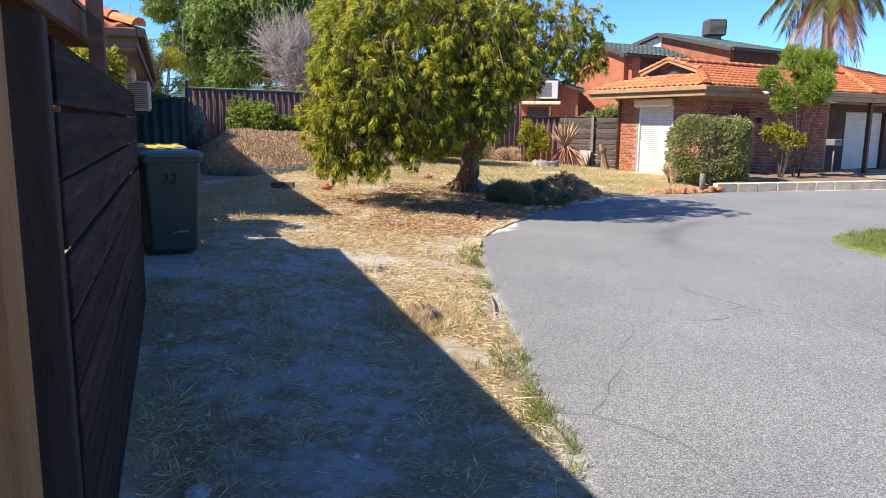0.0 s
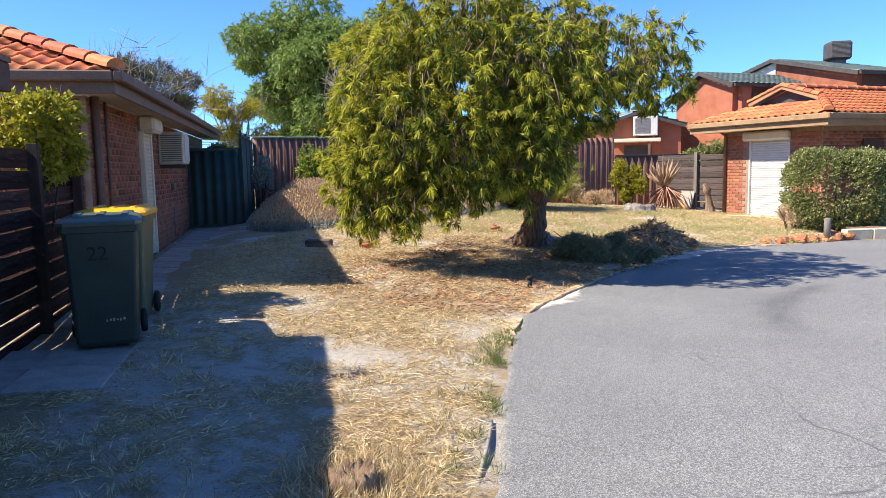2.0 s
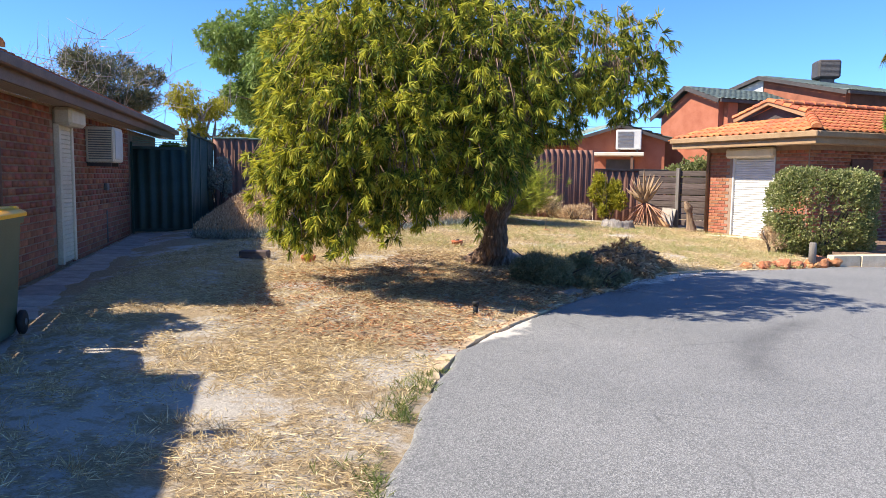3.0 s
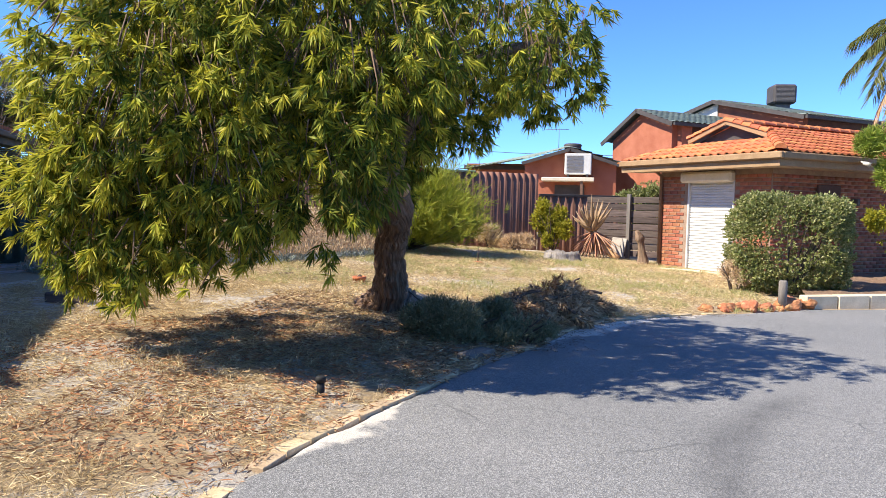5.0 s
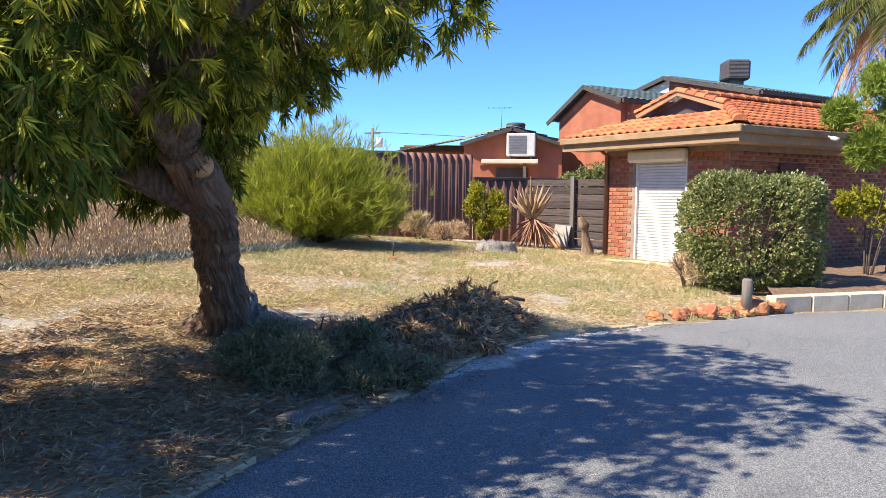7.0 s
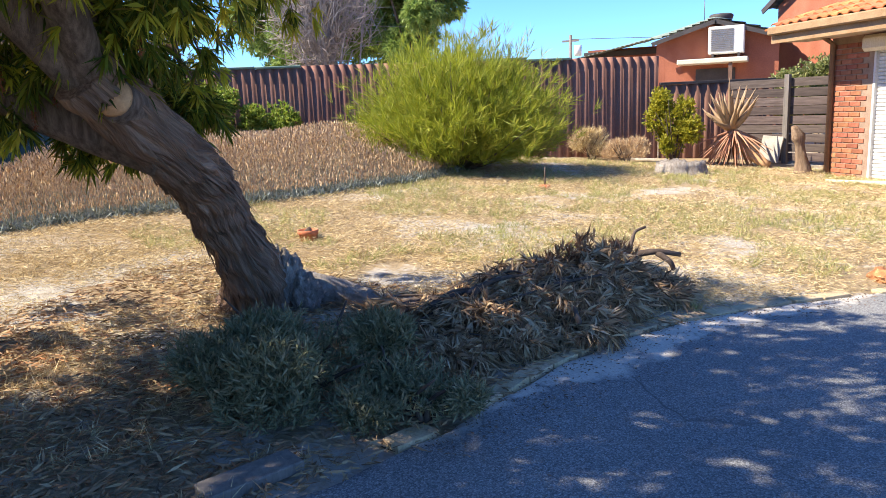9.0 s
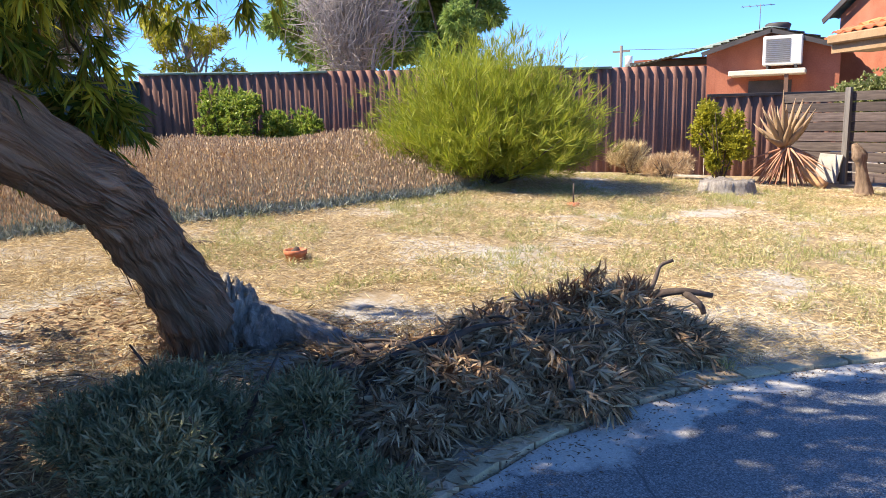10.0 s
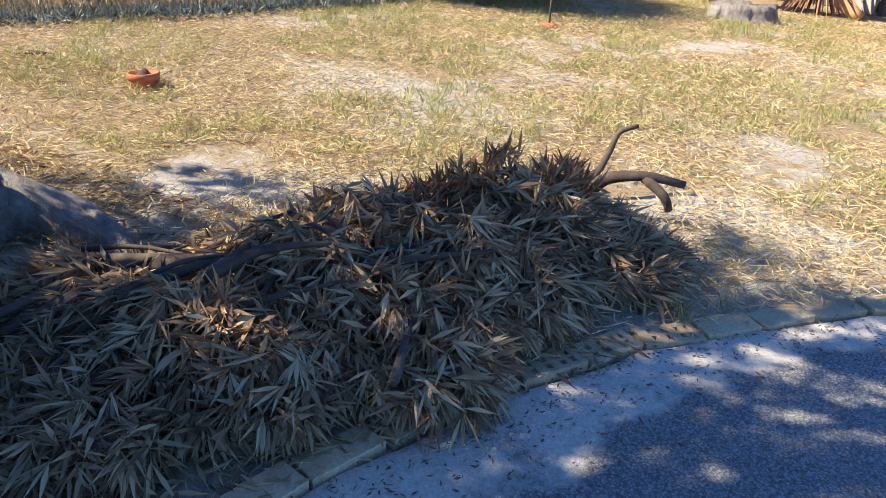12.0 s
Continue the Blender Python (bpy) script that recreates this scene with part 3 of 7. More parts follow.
def tile_mesh(w=0.215, l=0.345, name="roof_tile", mat=None):
    """One curved clay tile: a roll and a pan, thick at its lower lip. x across, y up the slope."""
    xs = np.linspace(0, 1, 9)
    prof = 0.026 * np.maximum(0, np.sin(np.clip(xs / 0.55, 0, 1) * np.pi)) - 0.012 * np.sin(np.clip((xs - 0.55) / 0.45, 0, 1) * np.pi)
    v, f = [], []
    for y, lift in ((0, 0.026), (l, 0.0)):
        for x, p in zip(xs, prof):
            v.append((x * w, y, p + lift))
    for x, p in zip(xs, prof):
        v.append((x * w, 0.002, p + 0.004))
    for k in range(8):
        f.append((k, k + 1, 9 + k + 1, 9 + k))
        f.append((18 + k, 18 + k + 1, k + 1, k))
    me = bpy.data.meshes.new(name)
    me.from_pydata(v, [], f)
    me.polygons.foreach_set("use_smooth", [n % 2 == 0 for n in range(len(f))])
    me.materials.append(mat or M_TILE)
    return me


TILE = tile_mesh()


def roof_tiles(parent, m, inside, width, run, limit=300, tw=0.215, tl=0.31, rest_name="tile_rest", mat=None):
    """Rows of tiles on the plane z=0 of m (x along the eave, y up the slope) where inside(x, y)."""
    made, rest = 0, []
    base = np.array([v.co for v in TILE.vertices])
    polys = np.array([list(p.vertices) for p in TILE.polygons])
    rows = int(run / tl)
    for r in range(rows):
        for c in range(int(width / tw)):
            x, y = c * tw, r * tl
            if not inside(x + tw / 2, y + tl / 2):
                continue
            if made < limit:
                ob = new("roof_tile", TILE)
                ob.parent = parent
                ob.matrix_local = m @ Matrix.Translation((x, y, random.uniform(0, 0.005)))
                made += 1
            else:
                rest.append(base + (x, y, random.uniform(0, 0.005)))
    if rest:
        k = np.arange(len(rest))[:, None, None] * len(base) + polys[None]
        ob = sheet(rest_name, np.concatenate(rest), k.reshape(-1, 4), mat or M_TILE_J, parent, "", True)
        ob.matrix_local = m
        tagged(ob, kind="stuff")


def hip_caps(parent, a, b, n, mat=M_TILE, r=0.11):
    """Half-round caps along a hip or ridge, each a piece."""
    a, b = Vector(a), Vector(b)
    d = (b - a) / n
    me = bpy.data.meshes.new("ridge_cap")
    th = np.linspace(-0.15, np.pi + 0.15, 8)
    L = d.length * 1.12
    v = [(0, r * math.cos(t), r * 0.8 * math.sin(t) + 0.015) for t in th] + [(L, r * 0.88 * math.cos(t), r * 0.7 * math.sin(t)) for t in th]
    f = [(k, k + 8, k + 9, k + 1) for k in range(7)] + [tuple(range(8))]
    me.from_pydata(v, [], f)
    me.materials.append(mat)
    q = d.to_track_quat("X", "Z").to_matrix().to_4x4()
    for k in range(n):
        ob = new("ridge_cap", me)
        ob.parent = parent
        ob.matrix_local = Matrix.Translation(a + d * k) @ q


house = thing("brick_house", "single-storey red brick house with an orange clay tile hip roof", "house", ML)
WU, V0, V1, WB = 0.5, 10.15, 21.5, -7.5
ZT = 2.37
base_z = 0.15
part("wall", box(one_box(WU - 0.24, WU, V0, V1, base_z, ZT), WB, WU - 0.24, V0, V0 + 0.24, base_z, ZT), M_MORTAR, house, "red brick wall with pale joints")
ME_E = Matrix.Translation((WU, V0, 0)) @ turn_z(90)        # face looking towards +u
ME_S = Matrix.Translation((WB, V0, 0))                     # face looking towards -v
# soffit, fascia and gutter
EU, EV, EZ = WU + 0.42, V0 - 0.5, 2.57
part("soffit", box(one_box(WB, EU - 0.03, EV + 0.03, V0 - 0.02, ZT, ZT + 0.02), WU + 0.02, EU - 0.03, V0 - 0.02, V1 + 0.4, ZT, ZT + 0.02), M_SOFFIT, house, "painted eave lining")
part("fascia", box(one_box(EU - 0.03, EU - 0.005, EV, V1 + 0.4, ZT - 0.03, EZ - 0.02, 0.004), WB, EU - 0.03, EV, EV + 0.025, ZT - 0.03, EZ - 0.02, 0.004), M_FASCIA, house, "brown painted fascia board")
gut = bmesh.new()
box(gut, EU - 0.005, EU + 0.09, EV - 0.1, V1 + 0.4, EZ - 0.11, EZ, 0.015)
box(gut, WB, EU - 0.006, EV - 0.1, EV - 0.001, EZ - 0.11, EZ, 0.015)
part("gutter", gut, M_FASCIA, house, "brown metal gutter")
PITCH = radians(21)
RUN = 4.5


def slope(eave_point, along, pitch):
    """A roof plane: x along the eave, y up the slope, z out."""
    a = Vector(along).normalized()
    inward = Vector((0, 0, 1)).cross(a)
    up = inward * math.cos(pitch) + Vector((0, 0, math.sin(pitch)))
    m = Matrix.Identity(4)
    m.col[0][:3], m.col[1][:3], m.col[2][:3], m.col[3][:3] = a, up, a.cross(up), eave_point
    return m


RS = slope((EU + 0.02, EV - 0.02, EZ - 0.01), (0, 1, 0), PITCH)
W_E = V1 + 0.4 - EV
kx = math.cos(PITCH)
roof_bm = bmesh.new()
hz = EZ - 0.03 + RUN * math.tan(PITCH)
c = [roof_bm.verts.new(p) for p in ((EU, EV, EZ - 0.03), (EU, V1 + 0.4, EZ - 0.03), (EU - RUN, V1 + 0.4, hz), (EU - RUN, EV + RUN, hz), (WB, EV, EZ - 0.03), (WB, EV + RUN, hz))]
roof_bm.faces.new((c[0], c[1], c[2], c[3]))
roof_bm.faces.new((c[4], c[0], c[3], c[5]))
roof = part("roof", roof_bm, M_TILE, house, "orange clay tile roof")
roof.modifiers.new("thick", "SOLIDIFY").thickness = 0.03
roof_tiles(roof, RS, lambda x, y: x > y * kx and x < W_E, W_E, 2.6, 260)
RSS = slope((WB, EV - 0.02, EZ - 0.01), (1, 0, 0), PITCH)
W_S = EU + 0.02 - WB
roof_tiles(roof, RSS, lambda x, y: x < W_S - y * kx and x > 3.2, W_S, 2.6, 200, rest_name="tile_rest_end")
hip_caps(roof, (EU + 0.02, EV - 0.02, EZ + 0.03), (EU - RUN, EV + RUN, hz + 0.1), 16)
# corner downpipe
dpz = gl(WU, V0)
tube("downpipe", [(WU + 0.06, V0 + 0.14, dpz), (WU + 0.06, V0 + 0.14, ZT)], [0.045, 0.045], M_FASCIA, house, 10, label="brown round downpipe")
tube("conduit", [(WU + 0.03, V0 + 0.75, dpz), (WU + 0.03, V0 + 0.75, ZT)], [0.018, 0.018], M_FASCIA, house, 8)
# roller shutter seen edge on
SA = 12.98
shutter = part("roller_shutter", one_box(WU, WU + 0.012, SA + 0.09, SA + 0.62, 0.25, 2.14), M_BOXCREAM, house, "cream closed roller shutter")
for k in range(30):
    part("slat", one_box(WU + 0.013, WU + 0.05, SA + 0.09, SA + 0.62, 0.27 + k * 0.062, 0.27 + k * 0.062 + 0.058, 0.008), M_BOXCREAM, shutter)
for a in (SA, SA + 0.62):
    part("guide_rail", one_box(WU, WU + 0.075, a, a + 0.085, 0.25, 2.14, 0.006), M_BOXCREAM, shutter)
part("shutter_box", one_box(WU, WU + 0.24, SA - 0.03, SA + 0.74, 2.12, 2.36, 0.04), M_BOXCREAM, shutter)
# wall air conditioner
ac = thing("air_conditioner", "cream box air conditioner mounted in the brick wall", "air conditioner", ML @ Matrix.Translation((WU, 14.62, 1.66)))
part("casing", one_box(0.0, 0.42, 0, 0.66, 0, 0.55, 0.02), M_BOXCREAM, ac)
fr = bmesh.new()
for k in range(13):
    box(fr, 0.05, 0.38, -0.012, 0.0, 0.05 + k * 0.036, 0.05 + k * 0.036 + 0.018)
part("side_louvre", fr, M_GRILLE, ac, "dark side louvres")
fr = bmesh.new()
box(fr, 0.421, 0.435, 0.06, 0.60, 0.05, 0.50, 0.006)
part("front_panel", fr, M_WHITE, ac, "pale front grille panel")
for y0 in (0.04, 0.58):
    part("bracket", one_box(0.0, 0.36, y0, y0 + 0.04, -0.06, -0.002), M_TRIM, ac)
tagged(tube("tap_pipe", [(0, 0, 0), (0, 0, 0.55)], [0.012, 0.012], M_GRILLE, None, 8), "thin grey water pipe on the brick wall", "pipe").matrix_world = ML @ Matrix.Translation((WU + 0.02, 15.9, 0.3))
bx = part("wall_tap_box", one_box(0, 0.06, 0, 0.14, 0, 0.12, 0.01), M_GRILLE, None)
tagged(bx, "small grey box fixed on the brick wall", "box").matrix_world = ML @ Matrix.Translation((WU + 0.012, 15.75, 1.2))

# dark green steel gate and side fence
def ribbed(length, height, pitch, depth, thick=0.012, flat=0.6):
    """A folded sheet along x from z=0, its ribs towards -y."""
    xs, ys = [], []
    n = max(1, int(round(length / pitch)))
    p = length / n
    for k in range(n):
        for fx, d in ((0, 0), (flat / 2, 0), (0.5 - 0.08, depth), (0.5 + flat / 2 - 0.08, depth), (1 - 0.04, 0)):
            xs.append((k + fx) * p)
            ys.append(-d)
    xs.append(length)
    ys.append(0)
    xs, ys = np.array(xs), np.array(ys)
    m = len(xs)
    v = np.concatenate([np.stack([xs, ys + o, np.full(m, z)], 1) for o, z in ((0, 0), (0, height), (thick, 0), (thick, height))])
    k = np.arange(m - 1)
    f = np.concatenate([np.stack([k, k + 1, m + k + 1, m + k], 1), np.stack([2 * m + k + 1, 2 * m + k, 3 * m + k, 3 * m + k + 1], 1), np.stack([m + k, m + k + 1, 3 * m + k + 1, 3 * m + k], 1)])
    return v, f


GV = 18.1
gate_z = gl(1.0, GV)
gate = thing("metal_gate", "closed dark green steel side gate beside the brick wall", "gate", ML @ Matrix.Translation((WU + 0.03, GV, gate_z - 0.02)))
sheet("gate_sheet", *ribbed(1.05, 1.72, 0.2, 0.03), M_STEEL, gate).matrix_local = Matrix.Translation((0.04, 0, 0.04))
part("gate_post", one_box(0, 0.04, -0.03, 0.03, 0, 1.85), M_STEEL, gate)
part("gate_post", one_box(1.09, 1.14, -0.03, 0.03, 0, 1.95), M_STEEL, gate)
for z in (0.04, 1.70):
    part("rail", one_box(0.04, 1.09, -0.035, -0.031, z, z + 0.06), M_STEEL, gate)
for k in range(5):
    part("lattice_wire", one_box(0.04, 1.09, -0.005, 0.005, 1.80 + k * 0.035, 1.81 + k * 0.035), M_CAP, gate)
side = thing("steel_fence", "dark green ribbed steel boundary fence", "fence", ML @ Matrix.Translation((1.66, GV, 0)))
for k in range(3):
    L = 1.92
    z = gl(1.7, GV + L * k + 1.1)
    p = sheet("fence_panel", *ribbed(L - 0.05, 1.98, 0.25, 0.03), M_STEEL, side)
    p.matrix_local = Matrix.Translation((0, L * k + L - 0.02, z - 0.05)) @ turn_z(-90)
    q = part("fence_post", one_box(-0.03, 0.03, -0.03, 0.03, 0, 2.1), M_STEEL, side)
    q.matrix_local = Matrix.Translation((0, L * k, z - 0.08))
    q = part("top_rail", one_box(-0.035, 0.035, 0.03, L - 0.03, 1.935, 1.975, 0.008), M_STEEL, side)
    q.matrix_local = Matrix.Translation((0, L * k, z - 0.02))

# paved strip beside the house
path = new("path_slabs")
tagged(path, "row of grey concrete paving slabs beside the house", "path", "", "structure")
path.matrix_world = ML
me = bpy.data.meshes.new("paving_slab")
b = one_box(-0.295, 0.295, -0.295, 0.295, -0.04, 0.0, 0.008)
b.to_mesh(me)
b.free()
me.materials.append(M_CONCRETE)
for r in range(19):
    for cc in range(2 if r < 2 else 1):
        u, v = 1.1 - 0.6 * cc + (0.0 if r < 4 else -0.1), 6.62 + 0.6 * r
        s = new("paving_slab", me)
        s.parent = path
        s.matrix_local = Matrix.Translation((u, v, gl(u, v) + 0.022)) @ pose(0, 0, 0, random.uniform(-0.6, 0.6) + 0.8, random.uniform(-0.6, 0.6) + 2.2, random.uniform(-0.7, 0.7))

# timber slat screen
screen = thing("timber_screen", "dark-stained horizontal slat timber screen fence with gaps", "fence", ML)


def slats(parent, u0, v0, u1, v1, z0, top, n=9, gap=0.028, mat=M_TIMBER, name="slat"):
    a, b = Vector((u0, v0, 0)), Vector((u1, v1, 0))
    L = (b - a).length
    ang = math.degrees(math.atan2(b.y - a.y, b.x - a.x))
    h = (top - z0) / n
    for k in range(n):
        bm = one_box(0, L, -0.011, 0.011, 0, h - gap * random.uniform(0.25, 0.8), 0.003)
        bmesh.ops.subdivide_edges(bm, edges=[e for e in bm.edges if e.calc_length() > L * 0.8], cuts=6)
        for v in bm.verts:
            v.co.y += 0.006 * noise.noise((v.co.x * 1.2, k * 3.3, u0))
            v.co.z += 0.006 * noise.noise((v.co.x * 0.9, k * 5.1, 2.0))
        p = part(name, bm, mat, parent)
        p.matrix_local = Matrix.Translation((u0, v0, z0 + k * h)) @ pose(0, 0, 0, 0, random.uniform(-0.25, 0.25), ang)


def post(parent, u, v, z0, z1, w=0.09, mat=M_TIMBERX, name="post", label=""):
    p = part(name, one_box(-w / 2, w / 2, -w / 2, w / 2, 0, z1 - z0, 0.004), mat, parent, label)
    p.matrix_local = Matrix.Translation((u, v, z0))
    return p


SU = 0.98
slats(screen, SU - 0.02, 1.72, SU, 5.60, 0.10, 1.66)
for v in (1.78, 3.6, 5.48):
    post(screen, SU - 0.085, v, 0.0, 1.66)
post(screen, SU - 0.055, 1.66, 0.0, 1.68, 0.08)
screen2 = thing("timber_screen", "weathered dark slat timber fence in front of the brick house", "fence", ML)
slats(screen2, 0.5, 6.2, 0.42, 9.7, 0.06, 1.74, 10, 0.04, M_TIMBER)
for v in (6.3, 8.3, 9.6):
    post(screen2, 0.5, v, 0.0, 1.78)
slats(screen2, SU - 0.08, 5.66, 0.45, 6.15, 0.06, 1.66, 9, 0.03, M_TIMBER)

# carport with its posts, beams and roof
carport = thing("carport", "brown timber carport with a boarded ceiling and flat roof", "carport", ML @ Matrix.Translation((0.68, 7.42, 0)) @ turn_z(-2.8) @ Matrix.Translation((-0.68, -7.42, 0)))
post(carport, 0.765, 6.35, 0.1, 2.5, 0.115, M_BEAM, "carport_post")
post(carport, 1.208, 1.157, 0.0, 2.42, 0.12, M_ORANGE, "front_post", "sunlit orange-stained timber post")
post(carport, 0.80, -3.6, 0.0, 2.42, 0.115, M_BEAM, "carport_post")
part("edge_beam", one_box(0.60, 0.66, -4.2, 7.42, 2.12, 2.33, 0.006), M_BEAM, carport)
part("end_beam", one_box(-4.6, 0.599, 7.34, 7.40, 2.12, 2.33, 0.006), M_BEAM, carport)
for v in (5.9, 4.0, 1.5, -1.0, -3.5):
    part("cross_beam", one_box(-4.6, 0.599, v, v + 0.05, 2.14, 2.31, 0.005), M_BEAM, carport)
cb = bmesh.new()
for k in range(34):
    box(cb, 0.599 - 0.155 * (k + 1), 0.599 - 0.155 * k - 0.006, -4.2, 7.3, 2.315, 2.33)
part("ceiling_boards", cb, M_BOARD, carport, "pale boards under the carport roof")
part("roof_sheet", one_box(-4.8, 0.67, -4.3, 7.43, 2.334, 2.37), M_FASCIA, carport)

# wheelie bins
def wheelie_bin(u, v, mats, label, turn=0.0):
    body_m, lid_m = mats
    z = gl(u, v) + 0.03
    t = thing("wheelie_bin", label, "bin", ML @ Matrix.Translation((u, v, z)) @ turn_z(turn), "bins by the path")
    bm = bmesh.new()
    rings = []
    for zz, w, d0, d1 in ((0.02, 0.21, -0.26, 0.24), (0.05, 0.222, -0.275, 0.25), (0.30, 0.236, -0.30, 0.28), (0.70, 0.255, -0.335, 0.315), (0.90, 0.265, -0.35, 0.33), (0.905, 0.285, -0.37, 0.35), (0.955, 0.288, -0.372, 0.352)):
        r = 0.035
        ring = []
        for sx, sy in ((-1, -1), (1, -1), (1, 1), (-1, 1)):
            cx, cy = sx * (w - r), (d0 + r if sy < 0 else d1 - r)
            a0 = {(-1, -1): 180, (1, -1): 270, (1, 1): 0, (-1, 1): 90}[(sx, sy)]
            for k in range(4):
                a = radians(a0 + k * 30)
                ring.append(bm.verts.new((cx + r * math.cos(a), cy + r * math.sin(a), zz)))
        rings.append(ring)
    for a, b in zip(rings, rings[1:]):
        for k in range(16):
            bm.faces.new((a[k], a[(k + 1) % 16], b[(k + 1) % 16], b[k]))
    bm.faces.new(list(reversed(rings[0])))
    bm.faces.new(rings[-1])
    body = part("body", bm, body_m, t)
    lid = bmesh.new()
    rr = []
    for zz, w, d0, d1 in ((0.957, 0.296, -0.395, 0.36), (0.985, 0.298, -0.40, 0.362), (0.995, 0.288, -0.385, 0.352), (1.012, 0.262, -0.345, 0.335), (1.026, 0.2, -0.25, 0.31)):
        rr.append([lid.verts.new(p) for p in ((-w, d0 + 0.05, zz), (-w + 0.05, d0, zz), (w - 0.05, d0, zz), (w, d0 + 0.05, zz), (w, d1, zz), (-w, d1, zz))])
    for a, b in zip(rr, rr[1:]):
        for k in range(6):
            lid.faces.new((a[k], a[(k + 1) % 6], b[(k + 1) % 6], b[k]))
    lid.faces.new(rr[-1])
    lid.faces.new(list(reversed(rr[0])))
    top = part("lid", lid, lid_m, t)
    for sx in (-0.17, 0.0, 0.17):
        part("lid_rib", one_box(sx - 0.03, sx + 0.03, -0.24, 0.30, 1.012, 1.036, 0.010), lid_m, top)
    for sx in (-0.2, 0.2):
        part("hinge_lug", one_box(sx - 0.035, sx + 0.035, 0.33, 0.40, 0.97, 1.035, 0.012), lid_m, top)
    hb = bmesh.new()
    box(hb, -0.2, 0.2, 0.40, 0.43, 0.93, 0.96, 0.008)
    for sx in (-0.19, 0.17):
        box(hb, sx, sx + 0.02, 0.35, 0.41, 0.92, 0.97)
    part("handle", hb, lid_m, t)
    for sx in (-1, 1):
        w = tube("wheel", [(sx * 0.235, 0.25, 0.10), (sx * 0.245, 0.25, 0.10), (sx * 0.275, 0.25, 0.10), (sx * 0.285, 0.25, 0.10)], [0.085, 0.1, 0.1, 0.085], M_BLACK, t, 16)
        tube("hub", [(sx * 0.286, 0.25, 0.10), (sx * 0.292, 0.25, 0.10)], [0.03, 0.025], M_GRILLE, w, 10)
    return t, body


def lettering(text, size, material, parent, m, name="number"):
    cu = bpy.data.curves.new(name, "FONT")
    cu.body, cu.size, cu.extrude = text, size, 0.0012
    cu.align_x, cu.align_y = "CENTER", "CENTER"
    tmp = bpy.data.objects.new(name, cu)
    me = bpy.data.meshes.new_from_object(tmp)
    bpy.data.objects.remove(tmp)
    ob = place(new(name, me), material, parent)
    ob.matrix_local = m
    return ob


bin1, body1 = wheelie_bin(1.17, 7.62, (M_BIN, M_LID), "dark green wheelie bin numbered 22 on a paved strip", 10)
lettering("22", 0.15, M_BLACK, body1, pose(-0.03, -0.348, 0.74, 92, 0, 0))
marks = bmesh.new()
for k, w in enumerate((0.02, 0.03, 0.024, 0.035, 0.02, 0.03)):
    box(marks, 0.0 + k * 0.024, 0.0 + k * 0.024 + w * 0.5, -0.318, -0.312, 0.215 + 0.005 * (k % 2), 0.23 + 0.004 * (k % 3), 0.0, None)
part("stamped_mark", marks, M_CONCRETE, body1, "worn white stamped mark")
wheelie_bin(1.10, 8.50, (M_BIN2, M_YELLOW), "olive green wheelie bin with a yellow lid on a paved strip", 2.0)

# ---- far unit: brick villa with the white shutter ----
villa = thing("brick_villa", "red brick villa with an orange clay tile roof and gablet", "house", MR)
LW, FW, VT = 3.25, 6.3, 2.36      # lit end wall, front wall, wall height
DA, DB = 0.98, 2.33               # shutter opening along the end wall (from the front corner)
for dims in ((0, 0.23, 0, DA, -0.05, VT), (0, 0.23, DB, LW, -0.05, VT), (0, 0.23, DA, DB, 2.13, VT), (0.23, FW, 0, 0.23, -0.05, VT), (0.23, FW, LW - 0.23, LW, -0.05, VT)):
    part("wall", one_box(*dims), M_MORTAR, villa, "red brick wall with pale joints")

END = Matrix.Translation((0, LW, 0)) @ turn_z(-90)
shut = part("roller_shutter", one_box(0.076, 0.09, DA, DB, 0.05, 2.13), M_SHUTTER, villa, "closed white roller shutter")
for k in range(34):
    part("slat", one_box(0.045, 0.075, DA + 0.02, DB - 0.02, 0.06 + k * 0.0605, 0.06 + k * 0.0605 + 0.055, 0.012), M_SHUTTER, shut)
for y in (DA - 0.005, DB - 0.035):
    part("guide_rail", one_box(-0.012, 0.07, y, y + 0.04, 0.05, 2.13), M_SHUTTER, shut)
part("shutter_box", one_box(-0.20, 0.0, DA - 0.05, DB + 0.12, 2.08, 2.33, 0.05), M_BOXCREAM, villa, "cream shutter box over the opening")
part("door_sill", one_box(-0.12, 0.1, DA - 0.05, DB + 0.05, -0.02, 0.05, 0.01), M_LIME, villa)
OV = 0.75
ez = 2.62
so = bmesh.new()
box(so, -OV + 0.02, FW + 3.4, -OV + 0.02, -0.02, VT, VT + 0.02)
box(so, -OV + 0.02, -0.02, -0.02, LW + 0.6, VT, VT + 0.02)
part("soffit", so, M_SOFFIT, villa)
fa = bmesh.new()
box(fa, -OV, -OV + 0.02, -OV, LW + 0.6, VT - 0.02, ez - 0.10, 0.003)
box(fa, -OV + 0.02, FW + 3.4, -OV, -OV + 0.02, VT - 0.02, ez - 0.10, 0.003)
part("fascia", fa, M_CREAM, villa, "tan painted fascia")
gu = bmesh.new()
box(gu, -OV - 0.10, -OV - 0.001, -OV - 0.10, LW + 0.6, ez - 0.14, ez, 0.02)
box(gu, -OV - 0.002, FW + 3.4, -OV - 0.10, -OV - 0.001, ez - 0.14, ez, 0.02)
part("gutter", gu, M_CREAM, villa, "brown metal gutter")
tube("downpipe", [(-0.06, LW - 0.08, 0.0), (-0.06, LW - 0.08, VT - 0.1), (-0.3, LW - 0.08, VT + 0.05)], [0.045] * 3, M_FASCIA, villa, 10, label="brown round downpipe")
PV = radians(19)
tv, cv = math.tan(PV), math.cos(PV)
